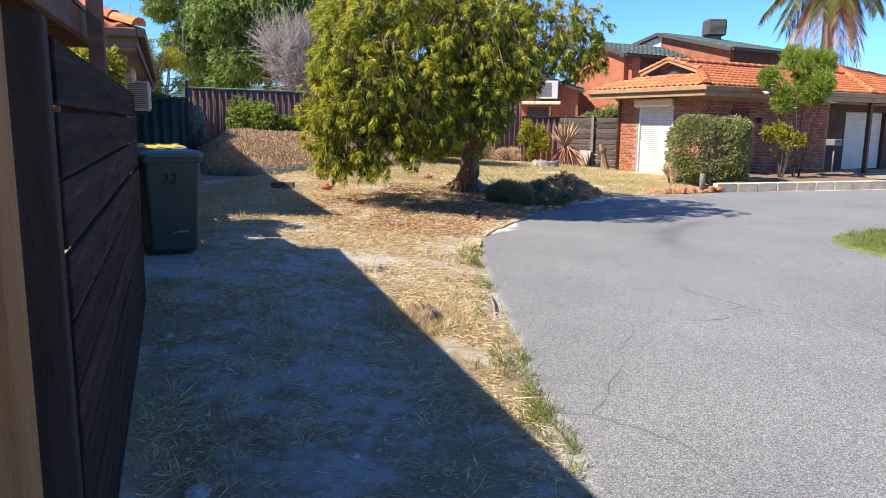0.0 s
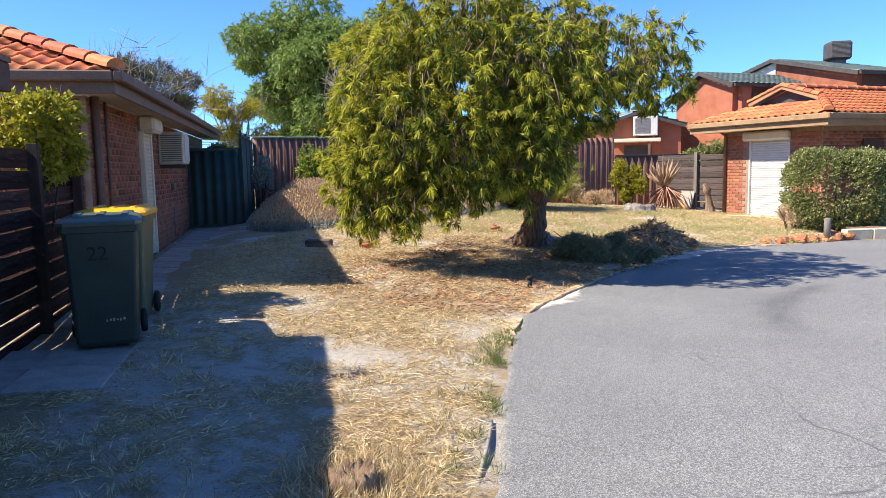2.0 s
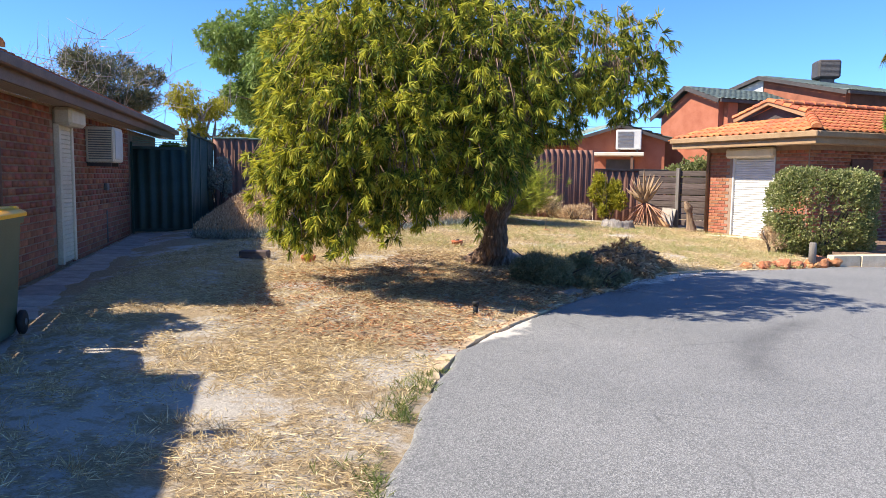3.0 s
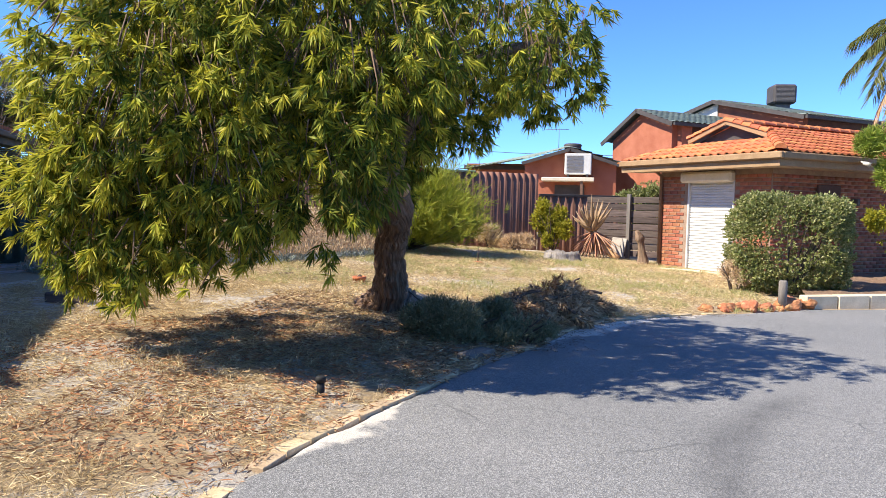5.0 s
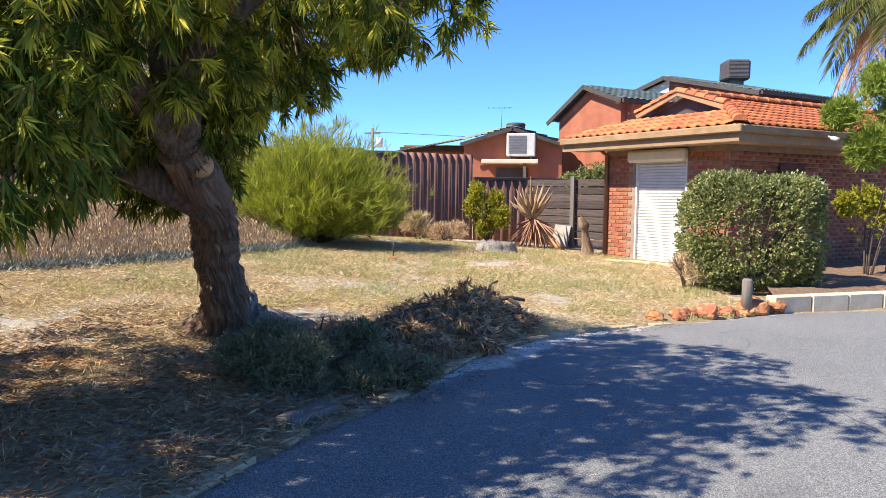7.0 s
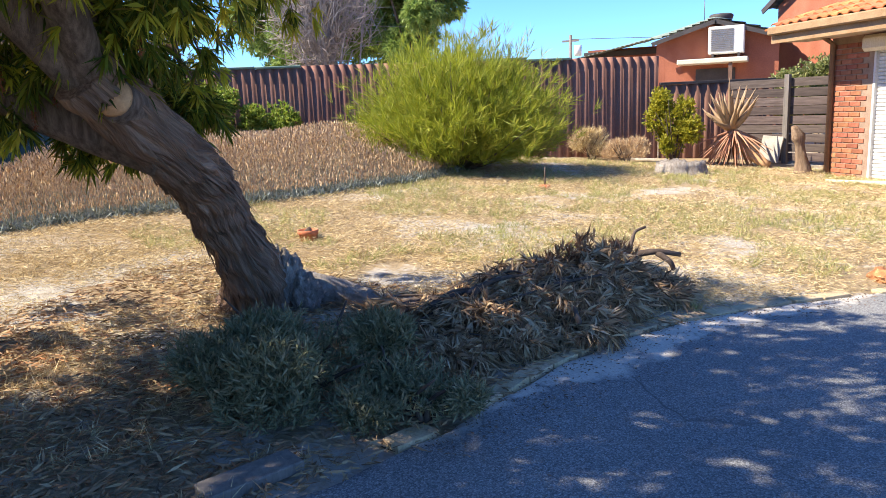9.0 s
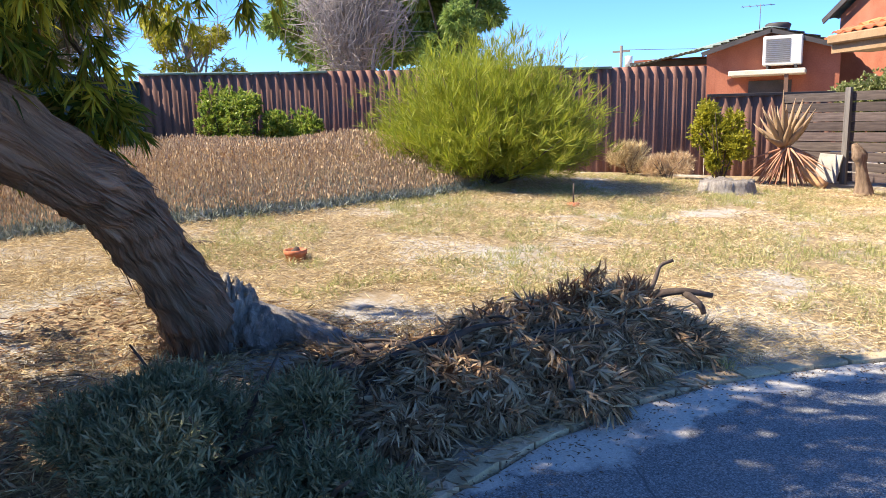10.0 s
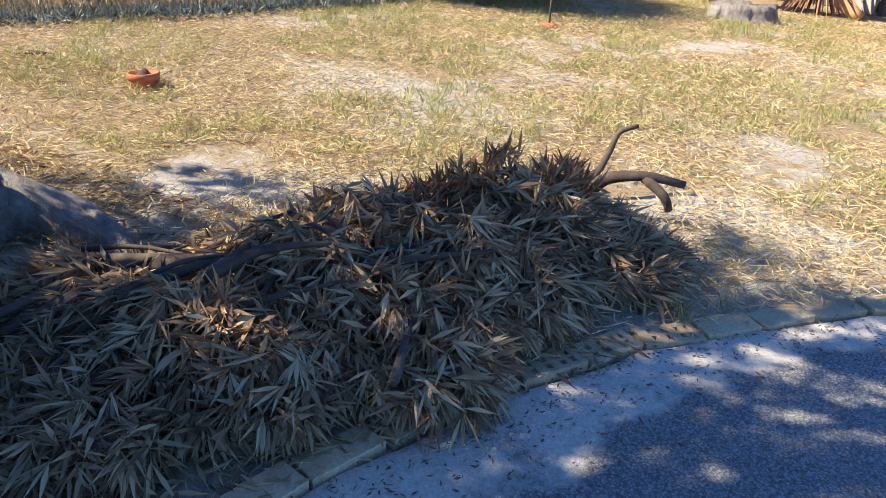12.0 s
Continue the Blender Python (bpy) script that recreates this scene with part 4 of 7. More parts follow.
half = (LW + 2 * OV) / 2
ridge_y, ridge_z = -OV + half, ez + half * tv
gab = 1.35                                # the gablet stands this far in from the eave
rb = bmesh.new()
X1 = FW + 3.4
y0, y1 = -OV - 0.03, LW + OV
z_g = ez + gab * tv
P = lambda *p: rb.verts.new(p)
a0, a1, r0, r1 = P(-OV - 0.03, y0, ez - 0.02), P(X1, y0, ez - 0.02), P(gab - OV, ridge_y, ridge_z), P(X1, ridge_y, ridge_z)
b0, b1 = P(-OV - 0.03, y1, ez - 0.02), P(X1, y1, ez - 0.02)
g0, g1 = P(gab - OV, y0 + gab, z_g), P(gab - OV, y1 - gab, z_g)
rb.faces.new((a0, a1, r1, r0, g0))
rb.faces.new((b1, b0, g1, r0, r1))
rb.faces.new((b0, a0, g0, g1))
roof_v = part("roof", rb, M_TILE, villa, "orange clay tile roof with a gablet")
roof_v.modifiers.new("thick", "SOLIDIFY").thickness = 0.03
front = slope((-OV - 0.03, -OV - 0.06, ez), (1, 0, 0), PV)
roof_tiles(roof_v, front, lambda x, y: x > min(y * cv, gab) , X1 + OV, half / cv, 298)
end = slope((-OV - 0.06, LW + OV, ez), (0, -1, 0), PV)
roof_tiles(roof_v, end, lambda x, y: y * cv < x < LW + 2 * OV - y * cv and y * cv < gab, LW + 2 * OV, gab / cv, 200, rest_name="end_tiles")
hip_caps(roof_v, (-OV - 0.03, -OV - 0.03, ez + 0.06), (gab - OV, -OV + gab, z_g + 0.08), 6)
hip_caps(roof_v, (gab - OV - 0.25, ridge_y, ridge_z + 0.06), (X1, ridge_y, ridge_z + 0.06), 24)
for s in (0, 1):
    ya, yb = (y0 + gab - 0.12, ridge_y) if s == 0 else (y1 - gab + 0.12, ridge_y)
    bm = bmesh.new()
    d = Vector((0, yb - ya, ridge_z - z_g + 0.04))
    q = d.to_track_quat("X", "Z").to_matrix().to_4x4()
    box(bm, 0, d.length, -0.02, 0.02, -0.10, 0.0, 0.004, Matrix.Translation((gab - OV - 0.24, ya, z_g + 0.05)) @ q)
    part("barge_board", bm, M_CREAM, roof_v)
    hip_caps(roof_v, (gab - OV - 0.2, ya, z_g + 0.08), (gab - OV - 0.2, yb, ridge_z + 0.08), 5, r=0.1)
gr = bmesh.new()
gr.faces.new([gr.verts.new(p) for p in ((gab - OV - 0.02, y0 + gab, z_g), (gab - OV - 0.02, ridge_y, ridge_z - 0.05), (gab - OV - 0.02, y1 - gab, z_g))])
part("gablet_screen", gr, M_TRIM, roof_v, "dark mesh behind the gablet")
# second wing with entry, white garage shutter and porch post
wing = thing("brick_wing", "brick wing with an entry porch and white garage shutter", "house", MR)
ww = bmesh.new()
box(ww, FW, FW + 0.23, 0.23, 2.0, -0.05, VT)
box(ww, FW + 0.23, FW + 1.5, 1.8, 2.0, -0.05, VT)
box(ww, FW + 1.5, FW + 2.7, 1.0, 2.0, -0.05, VT)
box(ww, FW + 5.3, FW + 5.9, 1.0, 2.0, -0.05, VT)
box(ww, FW + 2.7, FW + 5.3, 1.0, 2.0, 2.1, VT)
# brown, with the shade of the porch recess put into the colour
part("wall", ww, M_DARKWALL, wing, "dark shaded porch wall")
part("entry_door", one_box(FW + 0.5, FW + 1.35, 1.76, 1.80, 0.05, 2.08, 0.01), M_TIMBERX, wing, "dark timber entry door")
garage = part("garage_shutter", one_box(FW + 2.75, FW + 5.25, 1.131, 1.15, 0.02, 2.1), M_SHUTTER, wing, "white roller garage door")
for k in range(34):
    part("slat", one_box(FW + 2.75, FW + 5.25, 1.1, 1.13, 0.03 + k * 0.0605, 0.03 + k * 0.0605 + 0.055, 0.01), M_SHUTTER, garage)
part("porch_post", one_box(FW + 1.65, FW + 1.78, -0.45, -0.32, 0, VT, 0.006), M_BEAM, wing, "dark brown timber porch post")
part("porch_post", one_box(FW + 4.9, FW + 5.03, -0.45, -0.32, 0, VT, 0.006), M_BEAM, wing)
part("porch_beam", one_box(FW + 1.2, FW + 7.0, -OV - 0.02, -OV + 0.03, VT - 0.02, ez - 0.02, 0.006), M_CREAM, wing)
part("porch_soffit", one_box(FW + 1.2, FW + 7.0, -OV + 0.031, 1.0, VT, VT + 0.03), M_SOFFIT, wing)
wr = bmesh.new()
hz2 = ez + 4.2 * tv
c = [wr.verts.new(p) for p in ((FW + 1.0, -OV - 0.1, ez), (FW + 9.4, -OV - 0.1, ez), (FW + 5.2, 4.1 - OV, hz2), (FW + 1.0, 7.6, ez))]
wr.faces.new((c[0], c[1], c[2]))
wr.faces.new((c[0], c[2], c[3]))
wroof = part("wing_roof", wr, M_TILE, wing, "orange clay tile hip roof")
wroof.modifiers.new("thick", "SOLIDIFY").thickness = 0.03
wf = slope((FW + 1.0, -OV - 0.12, ez + 0.01), (1, 0, 0), PV)
roof_tiles(wroof, wf, lambda x, y: y * cv < x < 8.4 - y * cv, 8.4, 4.2 / cv, 0, rest_name="wing_tiles")
hip_caps(wroof, (FW + 1.0, -OV - 0.1, ez + 0.05), (FW + 5.2, 4.1 - OV, hz2 + 0.08), 14)
# things on the front wall
cama = thing("security_light", "small white security light under the gutter", "light", MR @ Matrix.Translation((1.55, -OV - 0.11, 2.52)))
tube("arm", [(0, 0.01, 0), (0, -0.07, -0.03)], [0.016, 0.016], M_WHITE, cama, 8)
tube("lamp_head", [(-0.02, -0.06, -0.03), (0.03, -0.10, -0.05), (0.06, -0.16, -0.08)], [0.03, 0.045, 0.05], M_WHITE, cama, 12)
mb = thing("meter_box", "dull red metal meter box fixed to the front wall", "meter box", MR @ Matrix.Translation((1.75, -0.02, 0.62)))
part("case", one_box(0, 0.5, -0.2, 0.0, 0, 0.6, 0.012), M_METER, mb)
part("case_door", one_box(0.02, 0.48, -0.215, -0.201, 0.02, 0.58, 0.006), M_METER, mb)
cabinet = thing("gas_cabinet", "brown panel door in the shaded brick wall", "panel", MR @ Matrix.Translation((1.35, -0.02, 1.1)))
part("panel", one_box(0, 0.75, -0.05, 0, 0, 0.95, 0.01), M_DARKWALL, cabinet)
wb = thing("wall_lamp", "small dark wall lamp on brick", "lamp", MR @ Matrix.Translation((2.55, -0.02, 1.62)))
part("shade", one_box(0, 0.12, -0.14, 0, 0, 0.16, 0.02), M_TRIM, wb)
letter = thing("letterbox", "small grey metal letterbox on a thin post", "letterbox", MR @ Matrix.Translation((4.6, -1.3, 0.12)))
tube("post", [(0, 0, 0), (0, 0, 0.85)], [0.025, 0.025], M_GRILLE, letter, 8)
part("box", one_box(-0.2, 0.2, -0.12, 0.16, 0.85, 1.05, 0.015), M_GRILLE, letter, "pale grey metal box")
part("slot", one_box(-0.12, 0.14, -0.124, -0.121, 0.95, 0.99), M_TRIM, letter)
# raised bed edge of limestone blocks, with mulch
bed = new("garden_bed")
tagged(bed, "raised garden bed edged with pale limestone blocks", "garden bed", "", "structure")
a, b = Vector((5.42, 17.72)), Vector((10.1, 19.95))
d = (b - a)
n = 9
ang = math.degrees(math.atan2(d.y, d.x))
lm = bpy.data.meshes.new("limestone_block")
q = one_box(0.006, d.length / n - 0.006, 0, 0.17, -0.03, 0.2, 0.012)
q.to_mesh(lm)
q.free()
lm.materials.append(M_LIME)
for k in range(n):
    ob = new("limestone_block", lm)
    ob.parent = bed
    p = a + d * (k / n)
    ob.matrix_local = pose(p.x, p.y, 0, 0, 0, ang + random.uniform(-1, 1))
mv, mf = [], []
back_a, back_b = Vector((6.3, 21.9)), Vector((11.2, 25.6))
for r in range(30):
    for s_ in range(12):
        p = (a + d * (r / 29)).lerp(back_a + (back_b - back_a) * (r / 29), s_ / 11) + Vector((0.05, 0.12))
        mv.append((p.x, p.y, 0.13 + 0.05 * noise.noise((p.x * 2, p.y * 2, 0)) + 0.03 * s_ / 11))
for r in range(29):
    for s_ in range(11):
        k = r * 12 + s_
        mf.append((k, k + 12, k + 13, k + 1))
tagged(sheet("mulch", mv, mf, M_MULCH, bed, "", True), kind="stuff")

# ---- back fences ----
F0, F1 = Vector((-9.46, 21.9)), Vector((0.75, 27.2))
FL = (F1 - F0).length
FA = math.degrees(math.atan2(F1.y - F0.y, F1.x - F0.x))
MF = turn_z(FA, F0.x, F0.y)


def rounded_rib_sheet(length, height, ribs, depth, thick=0.012):
    """Deep rounded ribs along x, standing towards -y."""
    per = 10
    n = ribs * per + 1
    xs = np.linspace(0, length, n)
    ph = (np.arange(n) % per) / per
    ys = -depth * np.clip(1.25 * np.sin(ph * np.pi) ** 1.0 - 0.25, 0, 1)
    v = np.concatenate([np.stack([xs, ys + o, np.full(n, z)], 1) for o, z in ((0, 0), (0, height), (thick, 0), (thick, height))])
    k = np.arange(n - 1)
    f = np.concatenate([np.stack([k, k + 1, n + k + 1, n + k], 1), np.stack([2 * n + k + 1, 2 * n + k, 3 * n + k, 3 * n + k + 1], 1), np.stack([n + k, n + k + 1, 3 * n + k + 1, 3 * n + k], 1)])
    return v, f


back = thing("corrugated_fence", "tall brown corrugated fibre-cement boundary fence", "fence", MF)
panels = 12
pw = FL / panels
for k in range(panels):
    mid = F0.lerp(F1, (k + 0.5) / panels)
    g = gz(mid.x, mid.y) - 0.1
    top = 2.49 + (0.0 if k < 4 else 0.05 if k < 9 else 0.02 if k == 9 else 0.06) - 0.014 * k
    p = sheet("fence_sheet", *rounded_rib_sheet(pw, top - g, 5, 0.055), M_FENCE, back)
    p.matrix_local = Matrix.Translation((pw * k, 0.004 * (k % 2), g))
    if k < 4 or k in (8, 9):
        c = part("fence_cap", one_box(pw * k, pw * (k + 1) - 0.004, -0.07, 0.03, top + 0.002, top + 0.05, 0.012), M_CAP, back, "pale green metal capping")
low = thing("corrugated_fence", "lower brown corrugated fence with a dark top rail", "fence", turn_z(24, F1.x + 0.02, F1.y))
p = sheet("fence_sheet", *rounded_rib_sheet(2.5, 1.62, 11, 0.05), M_FENCE, low)
p.matrix_local = Matrix.Translation((0, 0, 0.15))
part("top_rail", one_box(0, 2.5, -0.06, 0.02, 1.772, 1.83, 0.006), M_TRIM, low)
# weathered timber fence beside the villa
TA, TB = Vector((2.15, 27.75)), Vector((4.6, 26.5))
tl_, ta = (TB - TA).length, math.degrees(math.atan2(TB.y - TA.y, TB.x - TA.x))
timber = thing("timber_fence", "weathered grey horizontal board timber fence", "fence", turn_z(ta, TA.x, TA.y))
for k in range(9):
    bm = one_box(0, tl_, -0.012, 0.012, 0, 0.168, 0.004)
    bmesh.ops.subdivide_edges(bm, edges=[e for e in bm.edges if e.calc_length() > 1], cuts=8)
    for v in bm.verts:
        v.co.z += 0.012 * noise.noise((v.co.x * 1.5, k * 4.0, 0))
        v.co.y += 0.01 * noise.noise((v.co.x * 1.1, k * 2.0, 4))
    b = part("board", bm, M_OLDWOOD, timber)
    b.matrix_local = Matrix.Translation((0, 0, 0.12 + k * 0.186)) @ pose(0, 0, 0, 0, random.uniform(-0.3, 0.3), 0)
for x in (1.32, 2.62):
    post(timber, x, -0.06, 0.05, 1.86, 0.1, M_POSTGREY, "fence_post", "pale grey weathered post")
# slab leaning on the timber fence
slab = part("leaning_slab", one_box(-0.22, 0.22, -0.02, 0.02, 0, 0.55, 0.008), M_CONCRETE)
tagged(slab, "pale concrete slab leaning against the timber fence", "slab").matrix_world = Matrix.Translation((2.98, 27.0, gz(3, 27) + 0.01)) @ pose(0, 0, 0, -16, 4, ta)

# ---- neighbouring houses beyond the fence ----
n1 = thing("neighbour_house", "orange brick house with a grey tiled roof behind the fence", "house")
YF = 34.0
w = bmesh.new()
prof = [(0.0, 0.5), (3.15, 0.5), (3.15, 3.12), (1.45, 3.62), (0.0, 3.2)]
va = [w.verts.new((x, YF, z)) for x, z in prof]
vb = [w.verts.new((x, YF + 0.25, z)) for x, z in prof]
w.faces.new(va)
w.faces.new(list(reversed(vb)))
for k in range(5):
    w.faces.new((va[k], vb[k], vb[(k + 1) % 5], va[(k + 1) % 5]))
part("gable_wall", w, M_FARWALL, n1, "orange brick gable wall")
part("side_wall", one_box(-2.8, -0.001, 36.0, 36.25, 0.5, 3.2), M_FARWALL, n1)
part("side_wall", one_box(-0.25, -0.002, YF, 36.0, 0.5, 3.2), M_FARWALL, n1)


def far_roof(name, parent, quad, mat, label="", rows=9, cols=14):
    """A tiled slope between four corners (two low, then two high), its rows stepped and its tiles rolled."""
    a, b, c, d = (np.array(p, float) for p in quad)
    nrm = np.cross(b - a, d - a)
    nrm /= np.linalg.norm(nrm)
    if nrm[2] < 0:
        nrm = -nrm
    vs, fs = [], []
    per = 6
    m = cols * per + 1
    for r in range(rows):
        for e, lift in ((0.0, 0.05), (1.0, 0.0)):
            t = (r + e) / rows
            for k in range(m):
                s = k / (m - 1)
                p = (a * (1 - s) + b * s) * (1 - t) + (d * (1 - s) + c * s) * t
                vs.append(p + nrm * (lift + 0.035 * abs(math.sin(math.pi * k / per))))
    for r in range(rows):
        for k in range(m - 1):
            o = 2 * r * m + k
            fs.append((o, o + 1, o + m + 1, o + m))
            if r:
                fs.append((o - m, o - m + 1, o + 1, o))
    return sheet(name, vs, fs, mat, parent, label, False)


far_roof("roof", n1, ((-3.2, 35.5, 2.85), (-0.25, 33.6, 3.2), (1.45, 33.6, 3.70), (0.6, 42.0, 4.2)), M_GREYTILE, "grey concrete tile roof", 8, 18)
far_roof("roof_slope", n1, ((3.4, 33.6, 3.1), (3.4, 42, 3.1), (1.45, 42, 3.75), (1.45, 33.6, 3.70)), M_GREYTILE, "", 5, 20)
part("fascia", one_box(-2.9, -0.3, 35.8, 35.86, 2.95, 3.12), M_TRIM, n1)
bgd = bmesh.new()
for xa, za, xb, zb in ((-0.35, 3.12, 1.45, 3.66), (3.4, 3.04, 1.45, 3.66)):
    dd = Vector((xb - xa, 0, zb - za))
    box(bgd, 0, dd.length, -0.02, 0.02, -0.1, 0.02, 0.0, Matrix.Translation((xa, 33.62, za)) @ dd.to_track_quat("X", "Z").to_matrix().to_4x4())
part("barge_board", bgd, M_TRIM, n1)
part("awning", one_box(0.45, 2.35, 33.1, 33.99, 2.42, 2.56, 0.02), M_BOXCREAM, n1, "cream awning over a window")
part("window", one_box(0.9, 2.0, 33.96, 33.99, 1.4, 2.3), M_TRIM, n1)
part("awning_post", one_box(1.85, 1.95, 33.15, 33.25, 0.6, 2.42), M_FASCIA, n1)
fan = tube("roof_vent", [(1.5, 35.2, 3.7), (1.5, 35.2, 3.9), (1.5, 35.2, 3.95)], [0.3, 0.36, 0.3], M_TRIM, n1, 14, label="dark round roof ventilator")
acu = thing("air_conditioner", "large cream outdoor air conditioner unit on the brick gable", "air conditioner", Matrix.Translation((1.26, 33.55, 2.68)))
part("casing", one_box(0, 0.98, 0, 0.38, 0, 0.78, 0.03), M_WHITE, acu)
lv = bmesh.new()
for k in range(12):
    box(lv, 0.08, 0.68, -0.014, -0.001, 0.09 + k * 0.052, 0.09 + k * 0.052 + 0.03)
part("louvre_panel", lv, M_GRILLE, acu, "grey louvred front")
for x0 in (0.1, 0.8):
    part("bracket", one_box(x0, x0 + 0.06, 0.0, 0.44, -0.08, -0.002), M_TRIM, acu)

M2 = turn_z(38, 5.15, 34.6)
n2 = thing("two_storey_house", "tall orange brick house with grey-green tiled roofs", "house", M2)


def end_wall(name, x0, x1, prof, mat, label=""):
    """A gable wall between x0 and x1 with the outline prof in y and z."""
    w = bmesh.new()
    va = [w.verts.new((x0, y, z)) for y, z in prof]
    vb = [w.verts.new((x1, y, z)) for y, z in prof]
    w.faces.new(va)
    w.faces.new(list(reversed(vb)))
    for k in range(len(prof)):
        w.faces.new((va[k], vb[k], vb[(k + 1) % len(prof)], va[(k + 1) % len(prof)]))
    return part(name, w, mat, n2, label)


def barge(x, ya, za, yb, zb, mat=M_TRIM):
    d = Vector((0, yb - ya, zb - za))
    m = Matrix.Translation((x, ya, za)) @ d.to_track_quat("X", "Z").to_matrix().to_4x4()
    part("barge_board", one_box(0, d.length, -0.02, 0.02, -0.16, 0.0, 0.0, m), mat, n2)


end_wall("gable_wall", 0.0, 0.25, [(0.0, 0.3), (3.35, 0.3), (3.35, 4.25), (1.65, 5.22), (0.0, 4.66)], M_FARWALL, "orange brick gable wall")
part("brick_pier", one_box(0.251, 0.75, -0.25, 0.24, 0.3, 4.62), M_FARWALL, n2)
# front wall turned from the sun, its shade put into the dark brown
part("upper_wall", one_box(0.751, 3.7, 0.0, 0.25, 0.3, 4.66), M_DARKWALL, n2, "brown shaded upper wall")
part("window", one_box(1.0, 2.3, -0.05, -0.004, 3.5, 4.35), M_TRIM, n2)
part("window_rail", one_box(0.8, 2.6, -0.6, -0.55, 3.72, 3.78), M_WHITE, n2, "pale balcony rail")
far_roof("roof", n2, ((-0.3, -0.35, 4.66), (6.0, -0.35, 4.66), (6.0, 1.65, 5.36), (-0.3, 1.65, 5.36)), M_GREYTILE, "grey-green tile roof", 7, 22)
far_roof("roof_slope", n2, ((-0.3, 3.75, 4.16), (6.0, 3.75, 4.16), (6.0, 1.65, 5.36), (-0.3, 1.65, 5.36)), M_GREYTILE, "", 7, 22)
barge(-0.32, -0.35, 4.68, 1.65, 5.38)
barge(-0.32, 3.75, 4.18, 1.65, 5.38)
part("gutter", one_box(-0.3, 3.7, -0.45, -0.36, 4.56, 4.68), M_TRIM, n2)
UX, UE, UR, UA = 3.75, -2.72, 1.64, 4.5
UZE, UZR = 4.98, 6.02
end_wall("upper_gable_wall", UX + 0.3, UX + 0.55, [(UE + 0.3, 0.3), (UA, 0.3), (UA, 5.2), (UR, UZR - 0.08), (UE + 0.3, UZE - 0.0)], M_BRICK_J, "red-brown upper gable wall")
# same dark brown, carrying the shade of this front too
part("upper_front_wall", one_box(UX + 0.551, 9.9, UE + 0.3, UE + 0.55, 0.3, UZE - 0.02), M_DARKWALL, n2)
wh = bmesh.new()
tri = [(UR - 0.05, UZR - 0.10), (UA + 0.2, UZR - 0.10 - 0.24 * (UA + 0.25 - UR)), (UR - 0.05, UZR - 0.70)]
va = [wh.verts.new((UX + 0.24, y, z)) for y, z in tri]
vb = [wh.verts.new((UX + 0.29, y, z)) for y, z in tri]
wh.faces.new(va)
wh.faces.new(list(reversed(vb)))
for k in range(3):
    wh.faces.new((va[k], vb[k], vb[(k + 1) % 3], va[(k + 1) % 3]))
part("gable_panel", wh, M_WHITE, n2, "white gable end panel")
far_roof("upper_roof", n2, ((UX, UE, UZE), (10.3, UE, UZE), (7.2, UR, UZR), (UX, UR, UZR)), M_GREYTILE, "grey-green tile roof", 12, 34)
far_roof("upper_slope", n2, ((UX, UA + 0.4, 5.26), (10.3, UA + 0.4, 5.26), (7.2, UR, UZR), (UX, UR, UZR)), M_GREYTILE, "", 8, 34)
barge(UX - 0.02, UE, UZE + 0.02, UR, UZR + 0.03)
barge(UX - 0.02, UA + 0.4, 5.28, UR, UZR + 0.03)
far_roof("upper_hip", n2, ((10.3, UE, UZE), (10.3, UA + 0.4, 5.26), (7.2, UR, UZR), (7.2, UR, UZR)), M_GREYTILE, "", 8, 20)
part("upper_gutter", one_box(UX, 10.3, UE - 0.1, UE - 0.01, UZE - 0.1, UZE + 0.02), M_TRIM, n2)
cooler = thing("evaporative_cooler", "dark box evaporative cooler on the tiled roof", "cooler", M2 @ Matrix.Translation((6.3, 0.75, 5.92)) @ turn_z(-32))
part("body", one_box(0, 0.95, 0, 0.95, 0.10, 0.90, 0.08), M_TRIM, cooler)
lv = bmesh.new()
for k in range(12):
    box(lv, 0.1, 0.85, -0.012, -0.001, 0.18 + k * 0.052, 0.18 + k * 0.052 + 0.026)
part("louvre_panel", lv, M_GRILLE, cooler)
part("base", one_box(0.2, 0.75, 0.2, 0.75, -0.4, 0.10), M_GRILLE, cooler)
n3 = thing("far_house", "low brick house with a grey tiled hip roof beyond the trees", "house", turn_z(28, -15.5, 41.0))
part("wall", one_box(-4.0, 4.0, 0.6, 4.4, 0.2, 2.6), M_FARWALL, n3)
far_roof("roof", n3, ((-4.6, 0.0, 2.55), (4.6, 0.0, 2.55), (2.4, 2.5, 3.75), (-2.4, 2.5, 3.75)), M_GREYTILE, "pale grey tile roof", 7, 24)
far_roof("roof_slope", n3, ((4.6, 0.0, 2.55), (4.6, 5.0, 2.55), (2.4, 2.5, 3.75), (2.4, 2.5, 3.75)), M_GREYTILE, "", 7, 14)
part("gutter", one_box(-4.6, 4.6, -0.1, -0.01, 2.46, 2.56), M_TRIM, n3)
ant = thing("tv_antenna", "thin metal television antenna on the far roof", "antenna", Matrix.Translation((0.9, 36.5, 3.75)))
tube("mast", [(0, 0, 0), (0, 0, 0.95)], [0.015, 0.012], M_GRILLE, ant, 6)
for k in range(5):
    tube("element", [(-0.5 + k * 0.2, -0.25, 0.9), (-0.5 + k * 0.2, 0.25, 0.9)], [0.008, 0.008], M_GRILLE, ant, 5)
tube("boom", [(-0.55, 0, 0.9), (0.4, 0, 0.9)], [0.01, 0.01], M_GRILLE, ant, 5)
pole = thing("power_pole", "grey timber power pole with a transformer", "power pole", Matrix.Translation((-17.0, 90, 0.5)))
